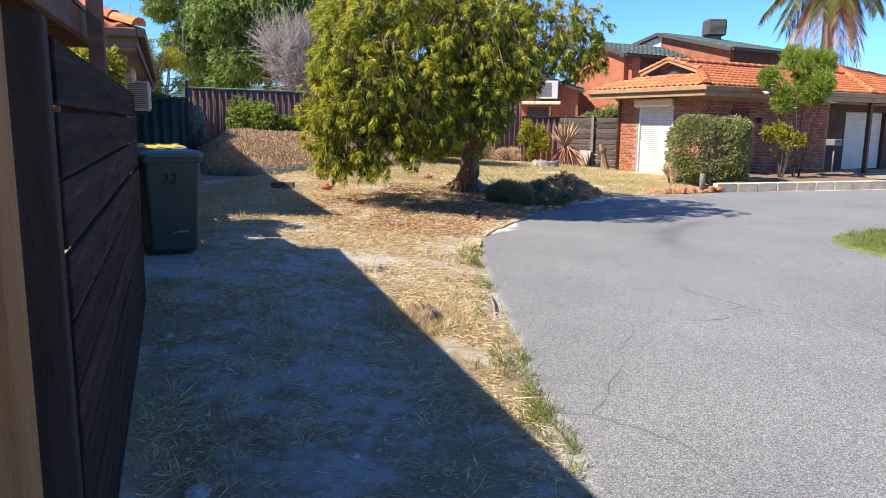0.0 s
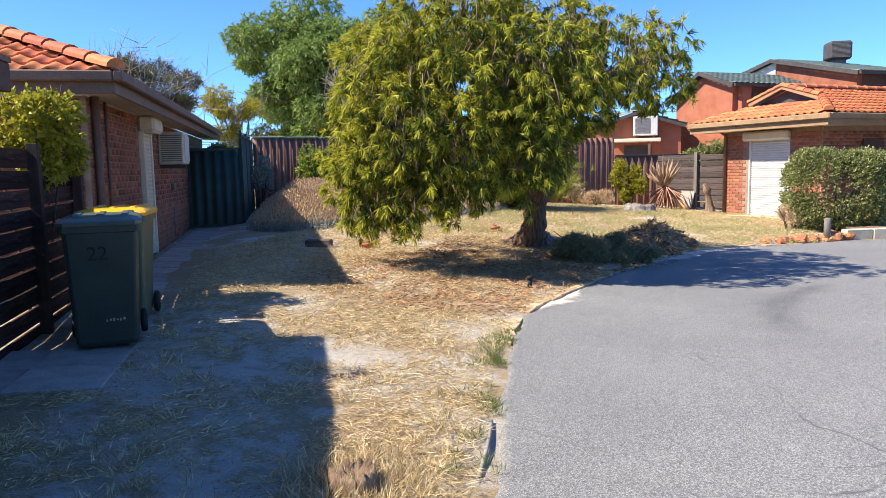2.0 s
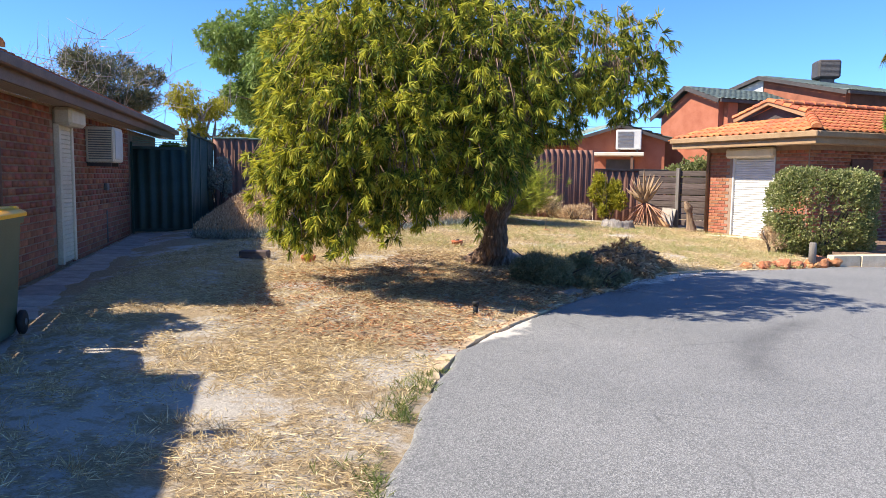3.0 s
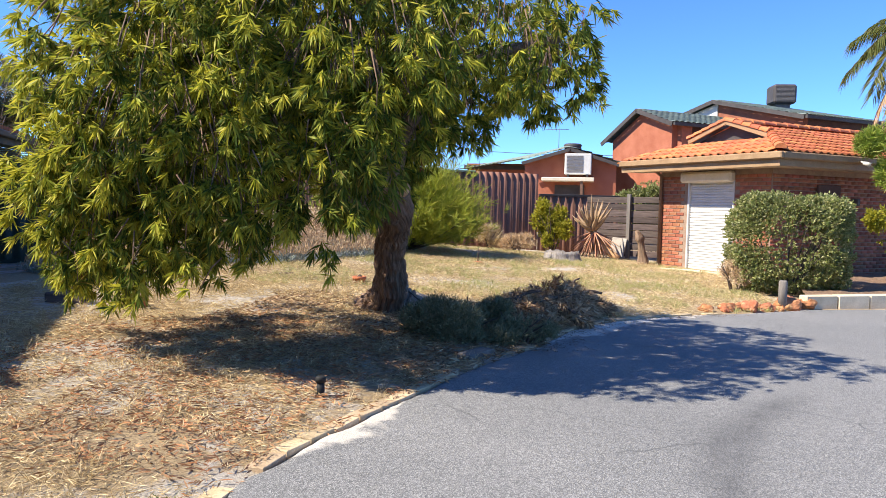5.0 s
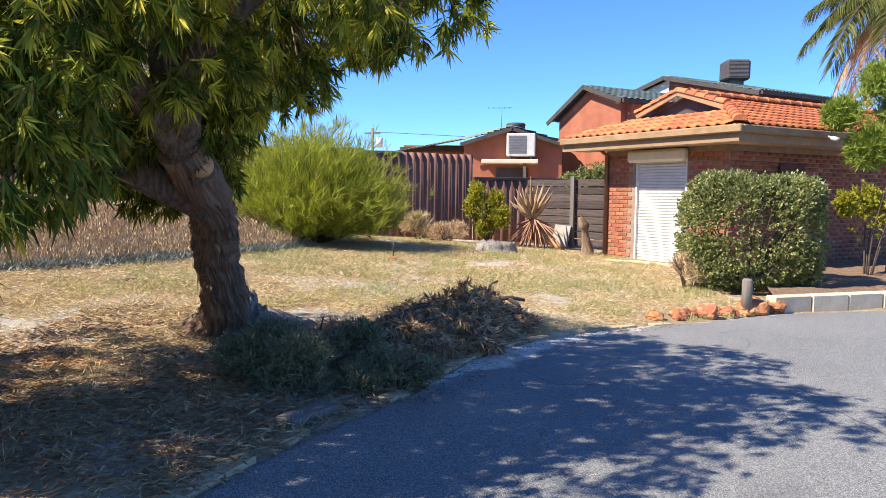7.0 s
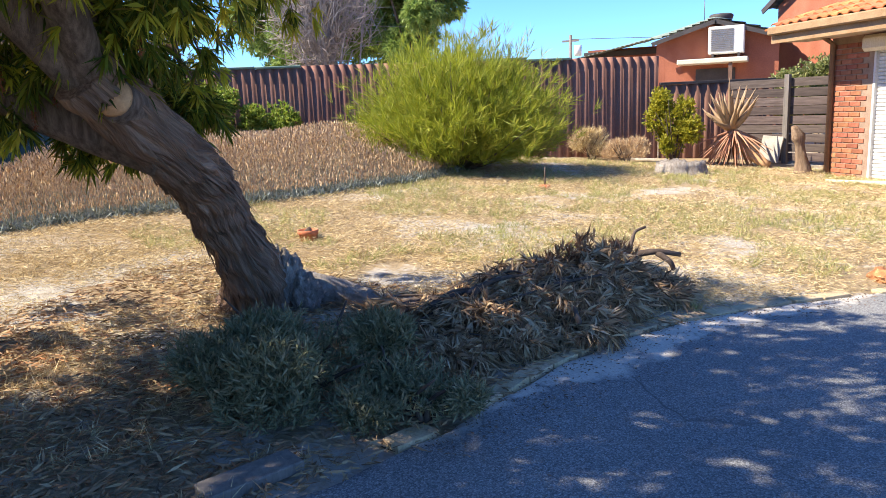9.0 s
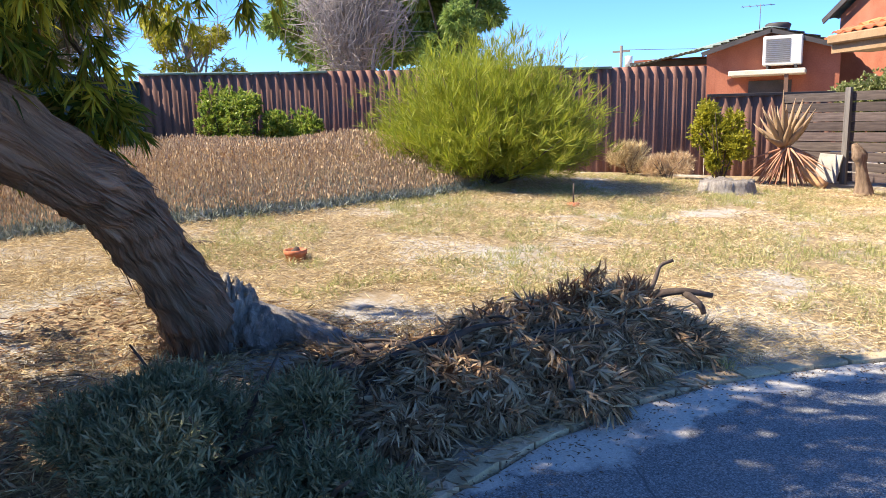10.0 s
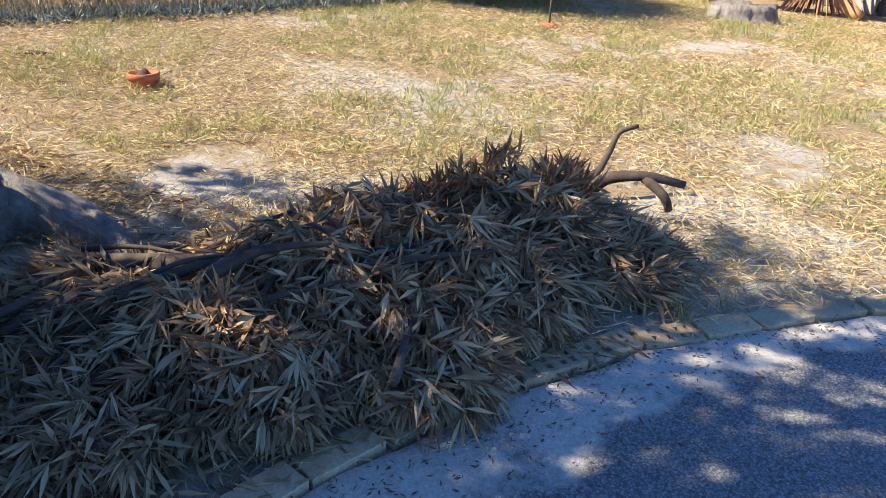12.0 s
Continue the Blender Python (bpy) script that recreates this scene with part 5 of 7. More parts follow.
tube("pole", [(0, 0, 0), (0, 0, 8.1)], [0.2, 0.15], M_POSTGREY, pole, 10)
part("cross_arm", one_box(-0.9, 0.9, -0.08, 0.08, 7.4, 7.6), M_POSTGREY, pole)
tube("transformer", [(0.8, 0, 5.9), (0.8, 0, 7.0)], [0.4, 0.4], M_WHITE, pole, 12)
tube("cable", smooth_path([(0, 0, 7.65), (20, 0, 6.9), (45, 0, 7.6)], 8), [0.03] * 17, M_TRIM, pole, 5)

# ---- the leaning bottlebrush tree ----
def foliage(name, sprays, per, spread_, length, width, droop, mat, parent, seed, out_bias=0.5, label="", kind="", fan=0.55, tight=1.0):
    """Leaves in sprays: each spray a fan of blades round a hanging twig tip."""
    r = np.random.default_rng(seed)
    pts, out = sprays
    n = len(pts)
    axis = unit(out * out_bias + np.array([0, 0, -droop]) + r.normal(0, 0.35, (n, 3)))
    base = np.repeat(pts, per, 0) + np.repeat(axis, per, 0) * r.uniform(-0.5, 0.35, n * per)[:, None] * spread_ * tight
    way = unit(np.repeat(axis, per, 0) * 0.85 + r.normal(0, fan, (n * per, 3)))
    v, f = blades(base, way, length * r.uniform(0.6, 1.25, n * per), width * r.uniform(0.7, 1.3, n * per), r.uniform(0.0, 0.5, n * per) * (0.4 + droop), r)
    ob = sheet(name, v, f, mat, parent, label)
    return tagged(ob, kind=kind) if kind else ob


tree = thing("bottlebrush_tree", "leaning weeping bottlebrush tree with a shaggy bark trunk", "tree")
tb = gz(-0.3, 14.7)
trunk_path = smooth_path([(-0.24, 14.50, tb - 0.15), (-0.13, 14.34, tb + 0.08), (0.0, 14.12, 0.55), (0.05, 13.86, 0.88), (0.16, 13.6, 1.14), (0.31, 13.2, 1.36), (0.34, 12.75, 1.7)], 9)
tr_r = np.interp(np.linspace(0, 1, len(trunk_path)), [0, 0.1, 0.22, 0.45, 0.75, 1], [0.38, 0.29, 0.20, 0.16, 0.155, 0.14])


def furrowed(name, path, radii, mat, parent, label, segs=130, fine=4):
    """A trunk with deep wandering furrows along its length."""
    t0 = np.arange(len(path))
    t1 = np.linspace(0, len(path) - 1, (len(path) - 1) * fine + 1)
    path = np.stack([np.interp(t1, t0, path[:, c]) for c in range(3)], 1)
    radii = np.interp(t1, t0, radii)
    run = np.concatenate([[0], np.cumsum(np.linalg.norm(np.diff(path, axis=0), axis=1))])
    v, t = fix(*tube_data(path, radii, segs, 0.10, 0, 3))
    th = np.linspace(0, 2 * np.pi, segs, endpoint=False)
    co = np.zeros((len(v), 3))
    for i in range(len(path)):
        for j in range(segs):
            a = th[j] + 0.3 * run[i] + 0.45 * noise.noise((run[i] * 2.6, math.cos(th[j]), math.sin(th[j])))
            q = Vector((math.cos(a), math.sin(a), 0))
            w1 = 1 - abs(noise.noise(Vector((q.x * 3.2, q.y * 3.2, run[i] * 1.5)))) * 2
            w2 = 1 - abs(noise.noise(Vector((q.x * 8 + 9, q.y * 8, run[i] * 3.2)))) * 2
            w3 = noise.noise(Vector((q.x * 20, q.y * 20 + 5, run[i] * 6)))
            k = i * segs + j
            v[k] += (v[k] - path[i]) * (0.10 * (w1 - 0.5) + 0.11 * (w2 - 0.5) + 0.05 * w3)
            co[k] = (q.x * 0.25, q.y * 0.25, run[i])
    ob = sheet(name, v, t, mat, parent, label, True)
    ob.data.attributes.new("bark_co", "FLOAT_VECTOR", "POINT").data.foreach_set("vector", co.ravel().astype(np.float32))
    return ob


furrowed("trunk", trunk_path, tr_r, M_TRUNK, tree, "deeply furrowed reddish-brown bark")
rk_ = np.random.default_rng(61)
nb = 520
s_ = rk_.uniform(1.5, len(trunk_path) - 6, nb)
ctr = np.stack([np.interp(s_, np.arange(len(trunk_path)), trunk_path[:, c]) for c in range(3)], 1)
tn_ = unit(np.gradient(trunk_path, axis=0))[s_.astype(int)]
rad_ = unit(np.cross(tn_, unit(rk_.normal(size=(nb, 3)))))
at_ = ctr + rad_ * (np.interp(s_, np.arange(len(trunk_path)), tr_r) * rk_.uniform(1.0, 1.08, nb))[:, None]
way_ = unit(-tn_ + rad_ * rk_.uniform(-0.02, 0.06, nb)[:, None] + rk_.normal(0, 0.07, (nb, 3)))
len_ = rk_.uniform(0.10, 0.30, nb)[:, None]
wd_ = rk_.uniform(0.003, 0.009, nb)[:, None]
sd_ = np.cross(tn_, rad_)
mid_ = at_ + way_ * len_ * 0.5 + rad_ * 0.006
bv = np.stack([at_, mid_ + sd_ * wd_, at_ + way_ * len_ + rad_ * 0.012, mid_ - sd_ * wd_], 1).reshape(-1, 3)
tagged(sheet("bark_rest", bv, np.arange(4 * nb).reshape(-1, 4), M_BARKSTRIP, tree, "loose papery bark strips"), kind="stuff")
limbs = [
    ([(0.31, 13.2, 1.33), (-0.15, 12.85, 1.6), (-0.9, 12.75, 1.95), (-1.7, 12.6, 2.25)], 0.13),
    ([(0.34, 12.8, 1.66), (0.15, 12.3, 2.2), (-0.3, 11.9, 2.7)], 0.10),
    ([(0.34, 12.8, 1.64), (0.6, 12.5, 2.2), (1.2, 12.5, 2.7), (1.9, 12.6, 2.9)], 0.09),
    ([(0.34, 12.78, 1.68), (0.2, 12.7, 2.6), (-0.2, 13.0, 3.3), (-0.4, 12.8, 4.0)], 0.11),
    ([(0.2, 12.9, 2.5), (0.6, 13.5, 2.9), (0.9, 13.8, 3.2)], 0.07),
    ([(-0.9, 12.75, 1.95), (-1.3, 13.3, 2.3), (-1.5, 13.9, 2.7)], 0.07),
    ([(-0.9, 12.75, 1.95), (-1.2, 12.1, 2.0), (-1.3, 11.7, 1.9)], 0.06),
    ([(0.25, 13.3, 1.28), (-0.3, 13.3, 1.65), (-1.2, 13.6, 1.95), (-2.0, 13.5, 2.2)], 0.08),
]
for k, (pts, r0) in enumerate(limbs):
    p = smooth_path(pts, 6)
    tube("limb", p, np.linspace(r0, r0 * 0.35, len(p)), M_BARK, tree, 14, 0.12, 7, 20 + k)
stub = tube("cut_limb", smooth_path([(0.26, 13.2, 1.36), (0.36, 13.02, 1.5), (0.44, 12.82, 1.58)], 3), [0.09] * 7, M_BARK, tree, 16, 0.06, 6, 5)
tube("cut_face", [(0.438, 12.825, 1.58), (0.45, 12.795, 1.59)], [0.085, 0.08], M_WOODCUT, stub, 16, label="orange sawn limb end")
lump_r = np.random.default_rng(11)
bur = bmesh.new()
for k in range(9):
    t = lump_r.uniform(0, 1)
    c = Vector((-0.04 + 0.20 * t + lump_r.normal(0, 0.03), 14.38 + 0.18 * t + lump_r.normal(0, 0.05), tb + 0.20 * (1 - t)))
    geo = bmesh.ops.create_icosphere(bur, subdivisions=4, radius=1.0)["verts"]
    for v in geo:
        d = v.co.copy()
        v.co = c + Vector((d.x * 0.13, d.y * 0.13, d.z * (0.24 - 0.12 * t))) * (1 + 0.4 * noise.noise(d * 2.2 + c * 3) - 0.45 * abs(noise.noise(Vector((d.x * 5, d.y * 5, d.z * 1.6)) + c * 5)) - 0.2 * abs(noise.noise(Vector((d.x * 12, d.y * 12, d.z * 3)))))
part("root_burl", bur, M_BURL, tree, "grey knotted dead root burl", True)
furrowed("root", smooth_path([(0.02, 14.6, tb + 0.06), (0.3, 14.72, tb + 0.02), (0.52, 14.74, tb - 0.02), (0.74, 14.7, tb - 0.07)], 5), np.interp(np.arange(16), [0, 5, 10, 15], [0.15, 0.105, 0.075, 0.03]), M_BURL, tree, "grey weathered surface root", 60, 3)

r0 = np.random.default_rng(42)
LOBES = [(-0.5, 12.6, 3.1, 1.7, 1.4, 0.95, 950), (-1.75, 12.4, 2.3, 1.0, 1.1, 1.2, 950), (-1.0, 11.5, 2.3, 1.1, 0.85, 1.2, 1350), (0.35, 11.7, 2.6, 1.1, 0.85, 0.85, 520), (1.45, 12.5, 2.85, 0.95, 0.85, 0.62, 340), (0.9, 13.7, 2.9, 1.1, 0.95, 0.7, 300), (-1.2, 14.0, 2.7, 1.3, 1.0, 1.0, 620), (-2.0, 13.2, 1.9, 0.75, 0.9, 1.0, 400), (-0.6, 12.1, 3.6, 1.15, 1.05, 0.7, 460), (-1.55, 11.75, 1.45, 0.8, 0.7, 0.85, 820), (-0.5, 11.45, 1.65, 0.7, 0.6, 0.75, 620), (0.4, 12.9, 3.3, 1.0, 0.9, 0.6, 150), (1.9, 12.9, 2.5, 0.5, 0.55, 0.45, 130), (-0.45, 13.9, 1.75, 0.55, 0.4, 0.5, 90), (-0.8, 12.6, 1.7, 0.7, 0.6, 0.5, 160), (0.55, 12.35, 2.1, 0.6, 0.5, 0.5, 240), (0.1, 12.2, 1.75, 0.5, 0.45, 0.45, 150), (0.75, 13.3, 2.2, 0.6, 0.45, 0.45, 160), (0.05, 13.3, 2.2, 0.6, 0.5, 0.45, 160)]
P_, D_ = [], []
for cx, cy, cz, rx, ry_, rz, n in LOBES:
    p, d = in_ellipsoid(r0, n, (cx, cy, cz), (rx, ry_, rz), 0.45)
    P_.append(p)
    D_.append(d)
P_, D_ = np.concatenate(P_) - [0, 0.4, 0], np.concatenate(D_)
# hanging strings below the near side
hang = []
for k in range(150):
    a = r0.uniform(0, 2 * np.pi)
    x, y = -0.75 + 1.75 * math.cos(a) * r0.uniform(0.6, 1.05), 11.95 + 1.35 * math.sin(a) * r0.uniform(0.6, 1.05)
    if x > 0.6 or y > 13.2 or (x > -0.7 and y > 11.75):
        continue
    z1, z0 = 1.7, r0.uniform(0.5, 1.15) + 0.35 * max(0, x + 0.4)
    m = int((z1 - z0) / 0.11) + 1
    hang.append(np.stack([x + r0.normal(0, 0.03, m), y + r0.normal(0, 0.03, m), np.linspace(z0, z1, m)], 1))
hang = np.concatenate(hang)
P_ = np.concatenate([P_, hang])
D_ = np.concatenate([D_, r0.normal(0, 0.4, hang.shape)])
keep = (P_[:, 0] > -2.4) & ~((P_[:, 0] > 0.1) & (P_[:, 1] > 12.55) & (P_[:, 2] < 1.65)) & (P_[:, 2] > 0.4) & ~((P_[:, 1] > 11.7) & (P_[:, 2] < 1.85) & (P_[:, 0] > -1.9)) & ~((P_[:, 1] > 11.25) & (P_[:, 0] > -0.1) & (P_[:, 2] < 1.85))
P_, D_ = P_[keep], D_[keep]
# low hanging foliage beside the trunk, and the back of the crown
for cx, cy, cz, rx, ry_, rz, n in ((0.3, 14.6, 2.8, 0.8, 0.5, 0.45, 240), (-1.5, 12.0, 2.4, 0.65, 0.6, 0.45, 280), (0.4, 11.45, 2.3, 0.75, 0.5, 0.42, 330), (0.35, 10.95, 1.6, 0.45, 0.22, 0.5, 130), (0.1, 12.6, 3.1, 1.1, 0.9, 0.6, 130), (0.2, 13.5, 1.5, 0.26, 0.28, 0.18, 40), (0.3, 13.1, 1.85, 0.5, 0.4, 0.3, 50), (-0.1, 13.3, 1.35, 0.25, 0.22, 0.22, 26), (-0.08, 12.85, 1.65, 0.28, 0.28, 0.25, 60), (0.35, 13.0, 2.2, 0.5, 0.4, 0.25, 90), (0.6, 14.1, 2.75, 0.85, 0.7, 0.5, 260), (0.0, 14.3, 2.5, 0.75, 0.6, 0.5, 200), (1.3, 13.5, 3.0, 0.7, 0.6, 0.5, 160)):
    p, d = in_ellipsoid(r0, n, (cx, cy, cz), (rx, ry_, rz), 0.3)
    P_, D_ = np.concatenate([P_, p]), np.concatenate([D_, d])
# leaves gather in hanging clumps with gaps between
seat_ = P_[r0.choice(len(P_), 620, replace=False)]
near_ = np.concatenate([np.argmin(((b[:, None] - seat_[None]) ** 2).sum(2), 1) for b in np.array_split(P_, 20)])
P_ = P_ + (seat_[near_] - P_) * 0.38
for cx, cy, cz, rx, ry_, rz, n in ((0.2, 13.6, 2.9, 0.9, 0.6, 0.5, 200), (-0.5, 12.4, 3.3, 1.0, 0.8, 0.5, 300)):
    p, d = in_ellipsoid(r0, n, (cx, cy, cz), (rx, ry_, rz), 0.2)
    P_, D_ = np.concatenate([P_, p]), np.concatenate([D_, d])
# more sprays facing the sun get the lighter leaves: sunlight put into the colour
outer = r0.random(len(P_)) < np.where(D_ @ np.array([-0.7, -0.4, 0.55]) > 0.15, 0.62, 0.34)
foliage("sunlit_sprays", (P_[outer] + D_[outer] * 0.07, D_[outer]), 17, 0.17, 0.105, 0.0145, 0.6, M_SUNLEAF, tree, 6, 0.7, "lighter yellow-green drooping leaf sprays, coloured as sunlit", "", 0.42, 0.3)
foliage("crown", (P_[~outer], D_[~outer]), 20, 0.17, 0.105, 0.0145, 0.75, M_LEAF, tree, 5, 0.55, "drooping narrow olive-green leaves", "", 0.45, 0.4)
inner, way_in = [], []
for cx, cy, cz, rx, ry_, rz, n in ((0.2, 12.95, 1.8, 0.42, 0.3, 0.28, 130), (0.2, 13.5, 1.5, 0.26, 0.2, 0.16, 36), (-0.15, 13.2, 1.4, 0.2, 0.2, 0.2, 24), (0.6, 11.1, 1.7, 0.3, 0.3, 0.4, 120)):
    p, d = in_ellipsoid(r0, n, (cx, cy, cz), (rx, ry_, rz), 0.3)
    inner.append(p)
    way_in.append(d)
foliage("inner_leaves", (np.concatenate(inner), np.concatenate(way_in)), 18, 0.17, 0.105, 0.0145, 0.9, M_LEAF, tree, 8, 0.45, "dark hanging leaves about the trunk", "", 0.42, 0.4)
tw = []
for k in r0.choice(len(P_), 1500, replace=False):
    p = P_[k]
    q = p + np.array([0, 0, 0.32]) - D_[k] * 0.18
    tw.append(fix(*tube_data([q, (p + q) / 2 + r0.normal(0, 0.02, 3), p], [0.006, 0.005, 0.003], 4)))
tagged(sheet("twig_rest", *joined(tw), M_WEEPTWIG, tree, "thin grey hanging twigs"), kind="stuff")
sp = []
for k in r0.choice(len(P_), 110, replace=False):
    p = P_[k] + D_[k] * 0.1
    m = 60
    zz = r0.uniform(0, 0.13, m)
    sp.append(blades(np.stack([np.full(m, p[0]), np.full(m, p[1]), p[2] - zz], 1), r0.normal(size=(m, 3)) + [0, 0, -0.4], 0.022, 0.004, 0.1, r0))
tagged(sheet("flower_rest", *joined(sp), M_BOTTLE, tree, "dried rust-red bottlebrush flower spikes"), kind="stuff")


# ---- bushes and other trees ----
def bush(name, label, cat, centre, radii, n, per, length, width, mat, seed, droop=-0.4, stems=8, stem_mat=None, shell=0.45, spread_=0.1, bias=0.7, lobes=8, group="", core=0.62, boxy=1.0):
    """A shrub: stems from the ground and leaves in several uneven lobes."""
    r = np.random.default_rng(seed)
    c, rad = np.array(centre, float), np.array(radii, float)
    g = gz(c[0], c[1])
    t = thing(name, label, cat, Matrix.Translation((c[0], c[1], g)), group)
    for k in range(stems):
        a = r.uniform(0, 6.28)
        e = np.array([math.cos(a) * rad[0] * 0.7, math.sin(a) * rad[1] * 0.7, c[2] - g + rad[2] * r.uniform(-0.1, 0.7)])
        p = smooth_path([(0.15 * e[0], 0.15 * e[1], -0.03), (0.5 * e[0] + r.normal(0, 0.04), 0.5 * e[1], e[2] * 0.5), e], 3)
        tube("stem", p, np.linspace(0.018, 0.005, len(p)) * max(1, rad[2]), stem_mat or M_TWIG, t, 6)
    ps, ds = [], []
    for k in range(lobes):
        if k == 0:
            cc, rr = np.zeros(3), rad * core
        else:
            d = unit(r.normal(size=3)) * [1, 1, 0.7]
            cc, rr = (d * rad * r.uniform(0.45, 0.66), rad * r.uniform(0.32, 0.52)) if boxy != 1.0 else (d * rad * r.uniform(0.45, 0.86), rad * r.uniform(0.2, 0.46))
        p, d = in_ellipsoid(r, int(n / lobes), cc, rr, shell)
        ps.append(p)
        ds.append(d)
    p, d = np.concatenate(ps), np.concatenate(ds)
    if boxy != 1.0:
        q = np.abs(p / rad)
        p = np.sign(p) * q**boxy * rad * (1 + 0.07 * np.sin(p[:, :1] * 5 + 1) * np.cos(p[:, 2:] * 4) + 0.05 * np.sin(p[:, :1] * 11 + p[:, 1:2] * 9) * np.cos(p[:, 2:] * 12))
    p[:, 2] += c[2] - g
    ok = p[:, 2] > 0.03
    foliage("leaves", (p[ok], d[ok]), per, spread_, length, width, droop, mat, t, seed + 1, bias)
    return t


def tree_of(name, label, at, height, radii, n, per, length, width, mat, seed, bark=M_TWIG, branches=14, droop=0.0, bare=0, lobes=9, trunk_r=0.16, low=0.45):
    """A tapered trunk, limbs and an uneven crown of leaves."""
    r = np.random.default_rng(seed)
    x, y = at
    g = gz(x, y)
    t = thing(name, label, "tree", Matrix.Translation((x, y, g)))
    cz = height - radii[2]
    p = smooth_path([(0, 0, -0.1), (r.normal(0, 0.1), r.normal(0, 0.1), cz * 0.45), (r.normal(0, 0.2), r.normal(0, 0.2), cz)], 5)
    tube("trunk", p, np.linspace(trunk_r, trunk_r * 0.5, len(p)), bark, t, 10, 0.08)
    ps, ds, ends = [], [], []
    for k in range(lobes):
        d = unit(r.normal(size=3))
        cc = d * np.array(radii) * r.uniform(0.3, 0.8) + [0, 0, cz]
        rr = np.array(radii) * r.uniform(0.15, 0.33) * [1, 1, 0.8]
        ends.append(cc)
        q, dd = in_ellipsoid(r, int(n / lobes), cc, rr, 0.3)
        ps.append(q)
        ds.append(dd)
    for k in range(branches):
        e = ends[k % lobes] + r.normal(0, 0.25, 3) * np.array(radii) * 0.6
        s = p[int(len(p) * r.uniform(low, 0.95))]
        b = smooth_path([s, (s + e) / 2 + r.normal(0, 0.12, 3), e], 4)
        tube("limb", b, np.linspace(trunk_r * 0.45, 0.012, len(b)), bark, t, 6)
    if bare:
        tws = []
        for k in range(bare):
            e = ends[r.integers(lobes)] + r.normal(0, 0.35, 3) * np.array(radii) * 0.5
            d = unit(e - [0, 0, cz * 0.6]) * r.uniform(0.4, 1.0) + r.normal(0, 0.42, 3)
            tws.append(fix(*tube_data([e - d * 0.4, e + d * 0.1, e + d * 0.55 + r.normal(0, 0.08, 3)], [0.011, 0.007, 0.003], 4)))
        tagged(sheet("twig_rest", *joined(tws), bark, t, "bare pale twigs"), kind="stuff")
    if n:
        foliage("crown", (np.concatenate(ps), np.concatenate(ds)), per, 0.22, length, width, droop, mat, t, seed + 1, 0.6)
    return t


bush("grey_green_bush", "low grey-green leafy bush beside the driveway edge", "bush", (0.88, 13.36, 0.26), (0.72, 0.54, 0.40), 3400, 10, 0.05, 0.0085, M_DARKBUSH, 101, -0.6, 10, None, 0.3, 0.1, 0.7, 9)
bush("grey_green_bush", "small grey-green bush spilling over the driveway edge", "bush", (1.6, 13.3, 0.20), (0.38, 0.36, 0.26), 1200, 10, 0.042, 0.008, M_DARKBUSH, 103, -0.6, 8, None, 0.3, 0.1, 0.7, 8)
broom = thing("broom_bush", "large bright yellow-green broom bush before the fence", "bush", Matrix.Translation((-2.12, 22.5, gz(-2.12, 22.5))))
rbm = np.random.default_rng(105)
bp_, bo_ = [], []
for k in range(64):
    az, el = k * 2.399, math.asin(min(1, 0.06 + 0.94 * ((k + 0.5) / 64)))
    reach = rbm.uniform(0.72, 1.04)
    e = np.array([math.cos(az) * math.cos(el) * 2.05, math.sin(az) * math.cos(el) * 1.6, 0.52 + math.sin(el) * 1.92]) * [reach, reach, 0.35 + 0.65 * reach]
    b = smooth_path([(0.1 * e[0], 0.1 * e[1], 0), (0.55 * e[0], 0.55 * e[1], 0.42 * e[2]), e * [0.96, 0.96, 0.95]], 4)
    tube("stem", b, np.linspace(0.028, 0.006, len(b)), M_TWIG, broom, 6)
    m = 120
    t_ = rbm.uniform(0.42, 1.0, m)
    q = np.stack([np.interp(t_ * 8, np.arange(9), b[:9, c]) for c in range(3)], 1) + rbm.normal(0, [0.24, 0.24, 0.20], (m, 3)) * (0.55 + 0.45 * t_[:, None])
    bp_.append(q)
    bo_.append(unit(np.tile(e - [0, 0, 0.5], (m, 1))))
bp_, bo_ = np.concatenate(bp_), np.concatenate(bo_)
ok = bp_[:, 2] > 0.18
foliage("leaves", (bp_[ok], bo_[ok]), 13, 0.20, 0.23, 0.010, -0.5, M_BROOM, broom, 106, 0.75, "", "", 0.36, 0.8)
bush("fence_shrub", "light green leafy shrub against the brown fence", "shrub", (-7.6, 22.35, 1.5), (1.05, 0.45, 1.15), 1700, 9, 0.08, 0.035, M_LIMELEAF, 107, -0.3, 9, lobes=14, core=0.5)
bush("fence_shrub", "light green leafy shrub against the brown fence", "shrub", (-6.35, 22.8, 1.25), (0.85, 0.4, 0.75), 1200, 9, 0.08, 0.035, M_LIMELEAF, 109, -0.3, 8, lobes=12, core=0.5)
bush("grey_shrub", "dry silver-grey shrub against the green fence", "shrub", (-8.55, 20.6, 1.45), (0.45, 0.4, 0.75), 700, 10, 0.07, 0.02, M_LAVLEAF, 111, -0.2, 8)
bush("yellow_bush", "yellow-green shrub at the end of the fence", "bush", (1.24, 25.8, 1.0), (0.6, 0.5, 0.85), 1700, 9, 0.065, 0.03, M_YELLOWLEAF, 113, -0.5, 8, None, 0.3, 0.14, 0.7, 12, "", 0.4)
bush("dry_bush", "dry straw-coloured low bush by the fence", "bush", (0.35, 25.7, 0.5), (0.55, 0.4, 0.3), 800, 10, 0.09, 0.008, M_LAVHEAD, 115, -1.0, 8)
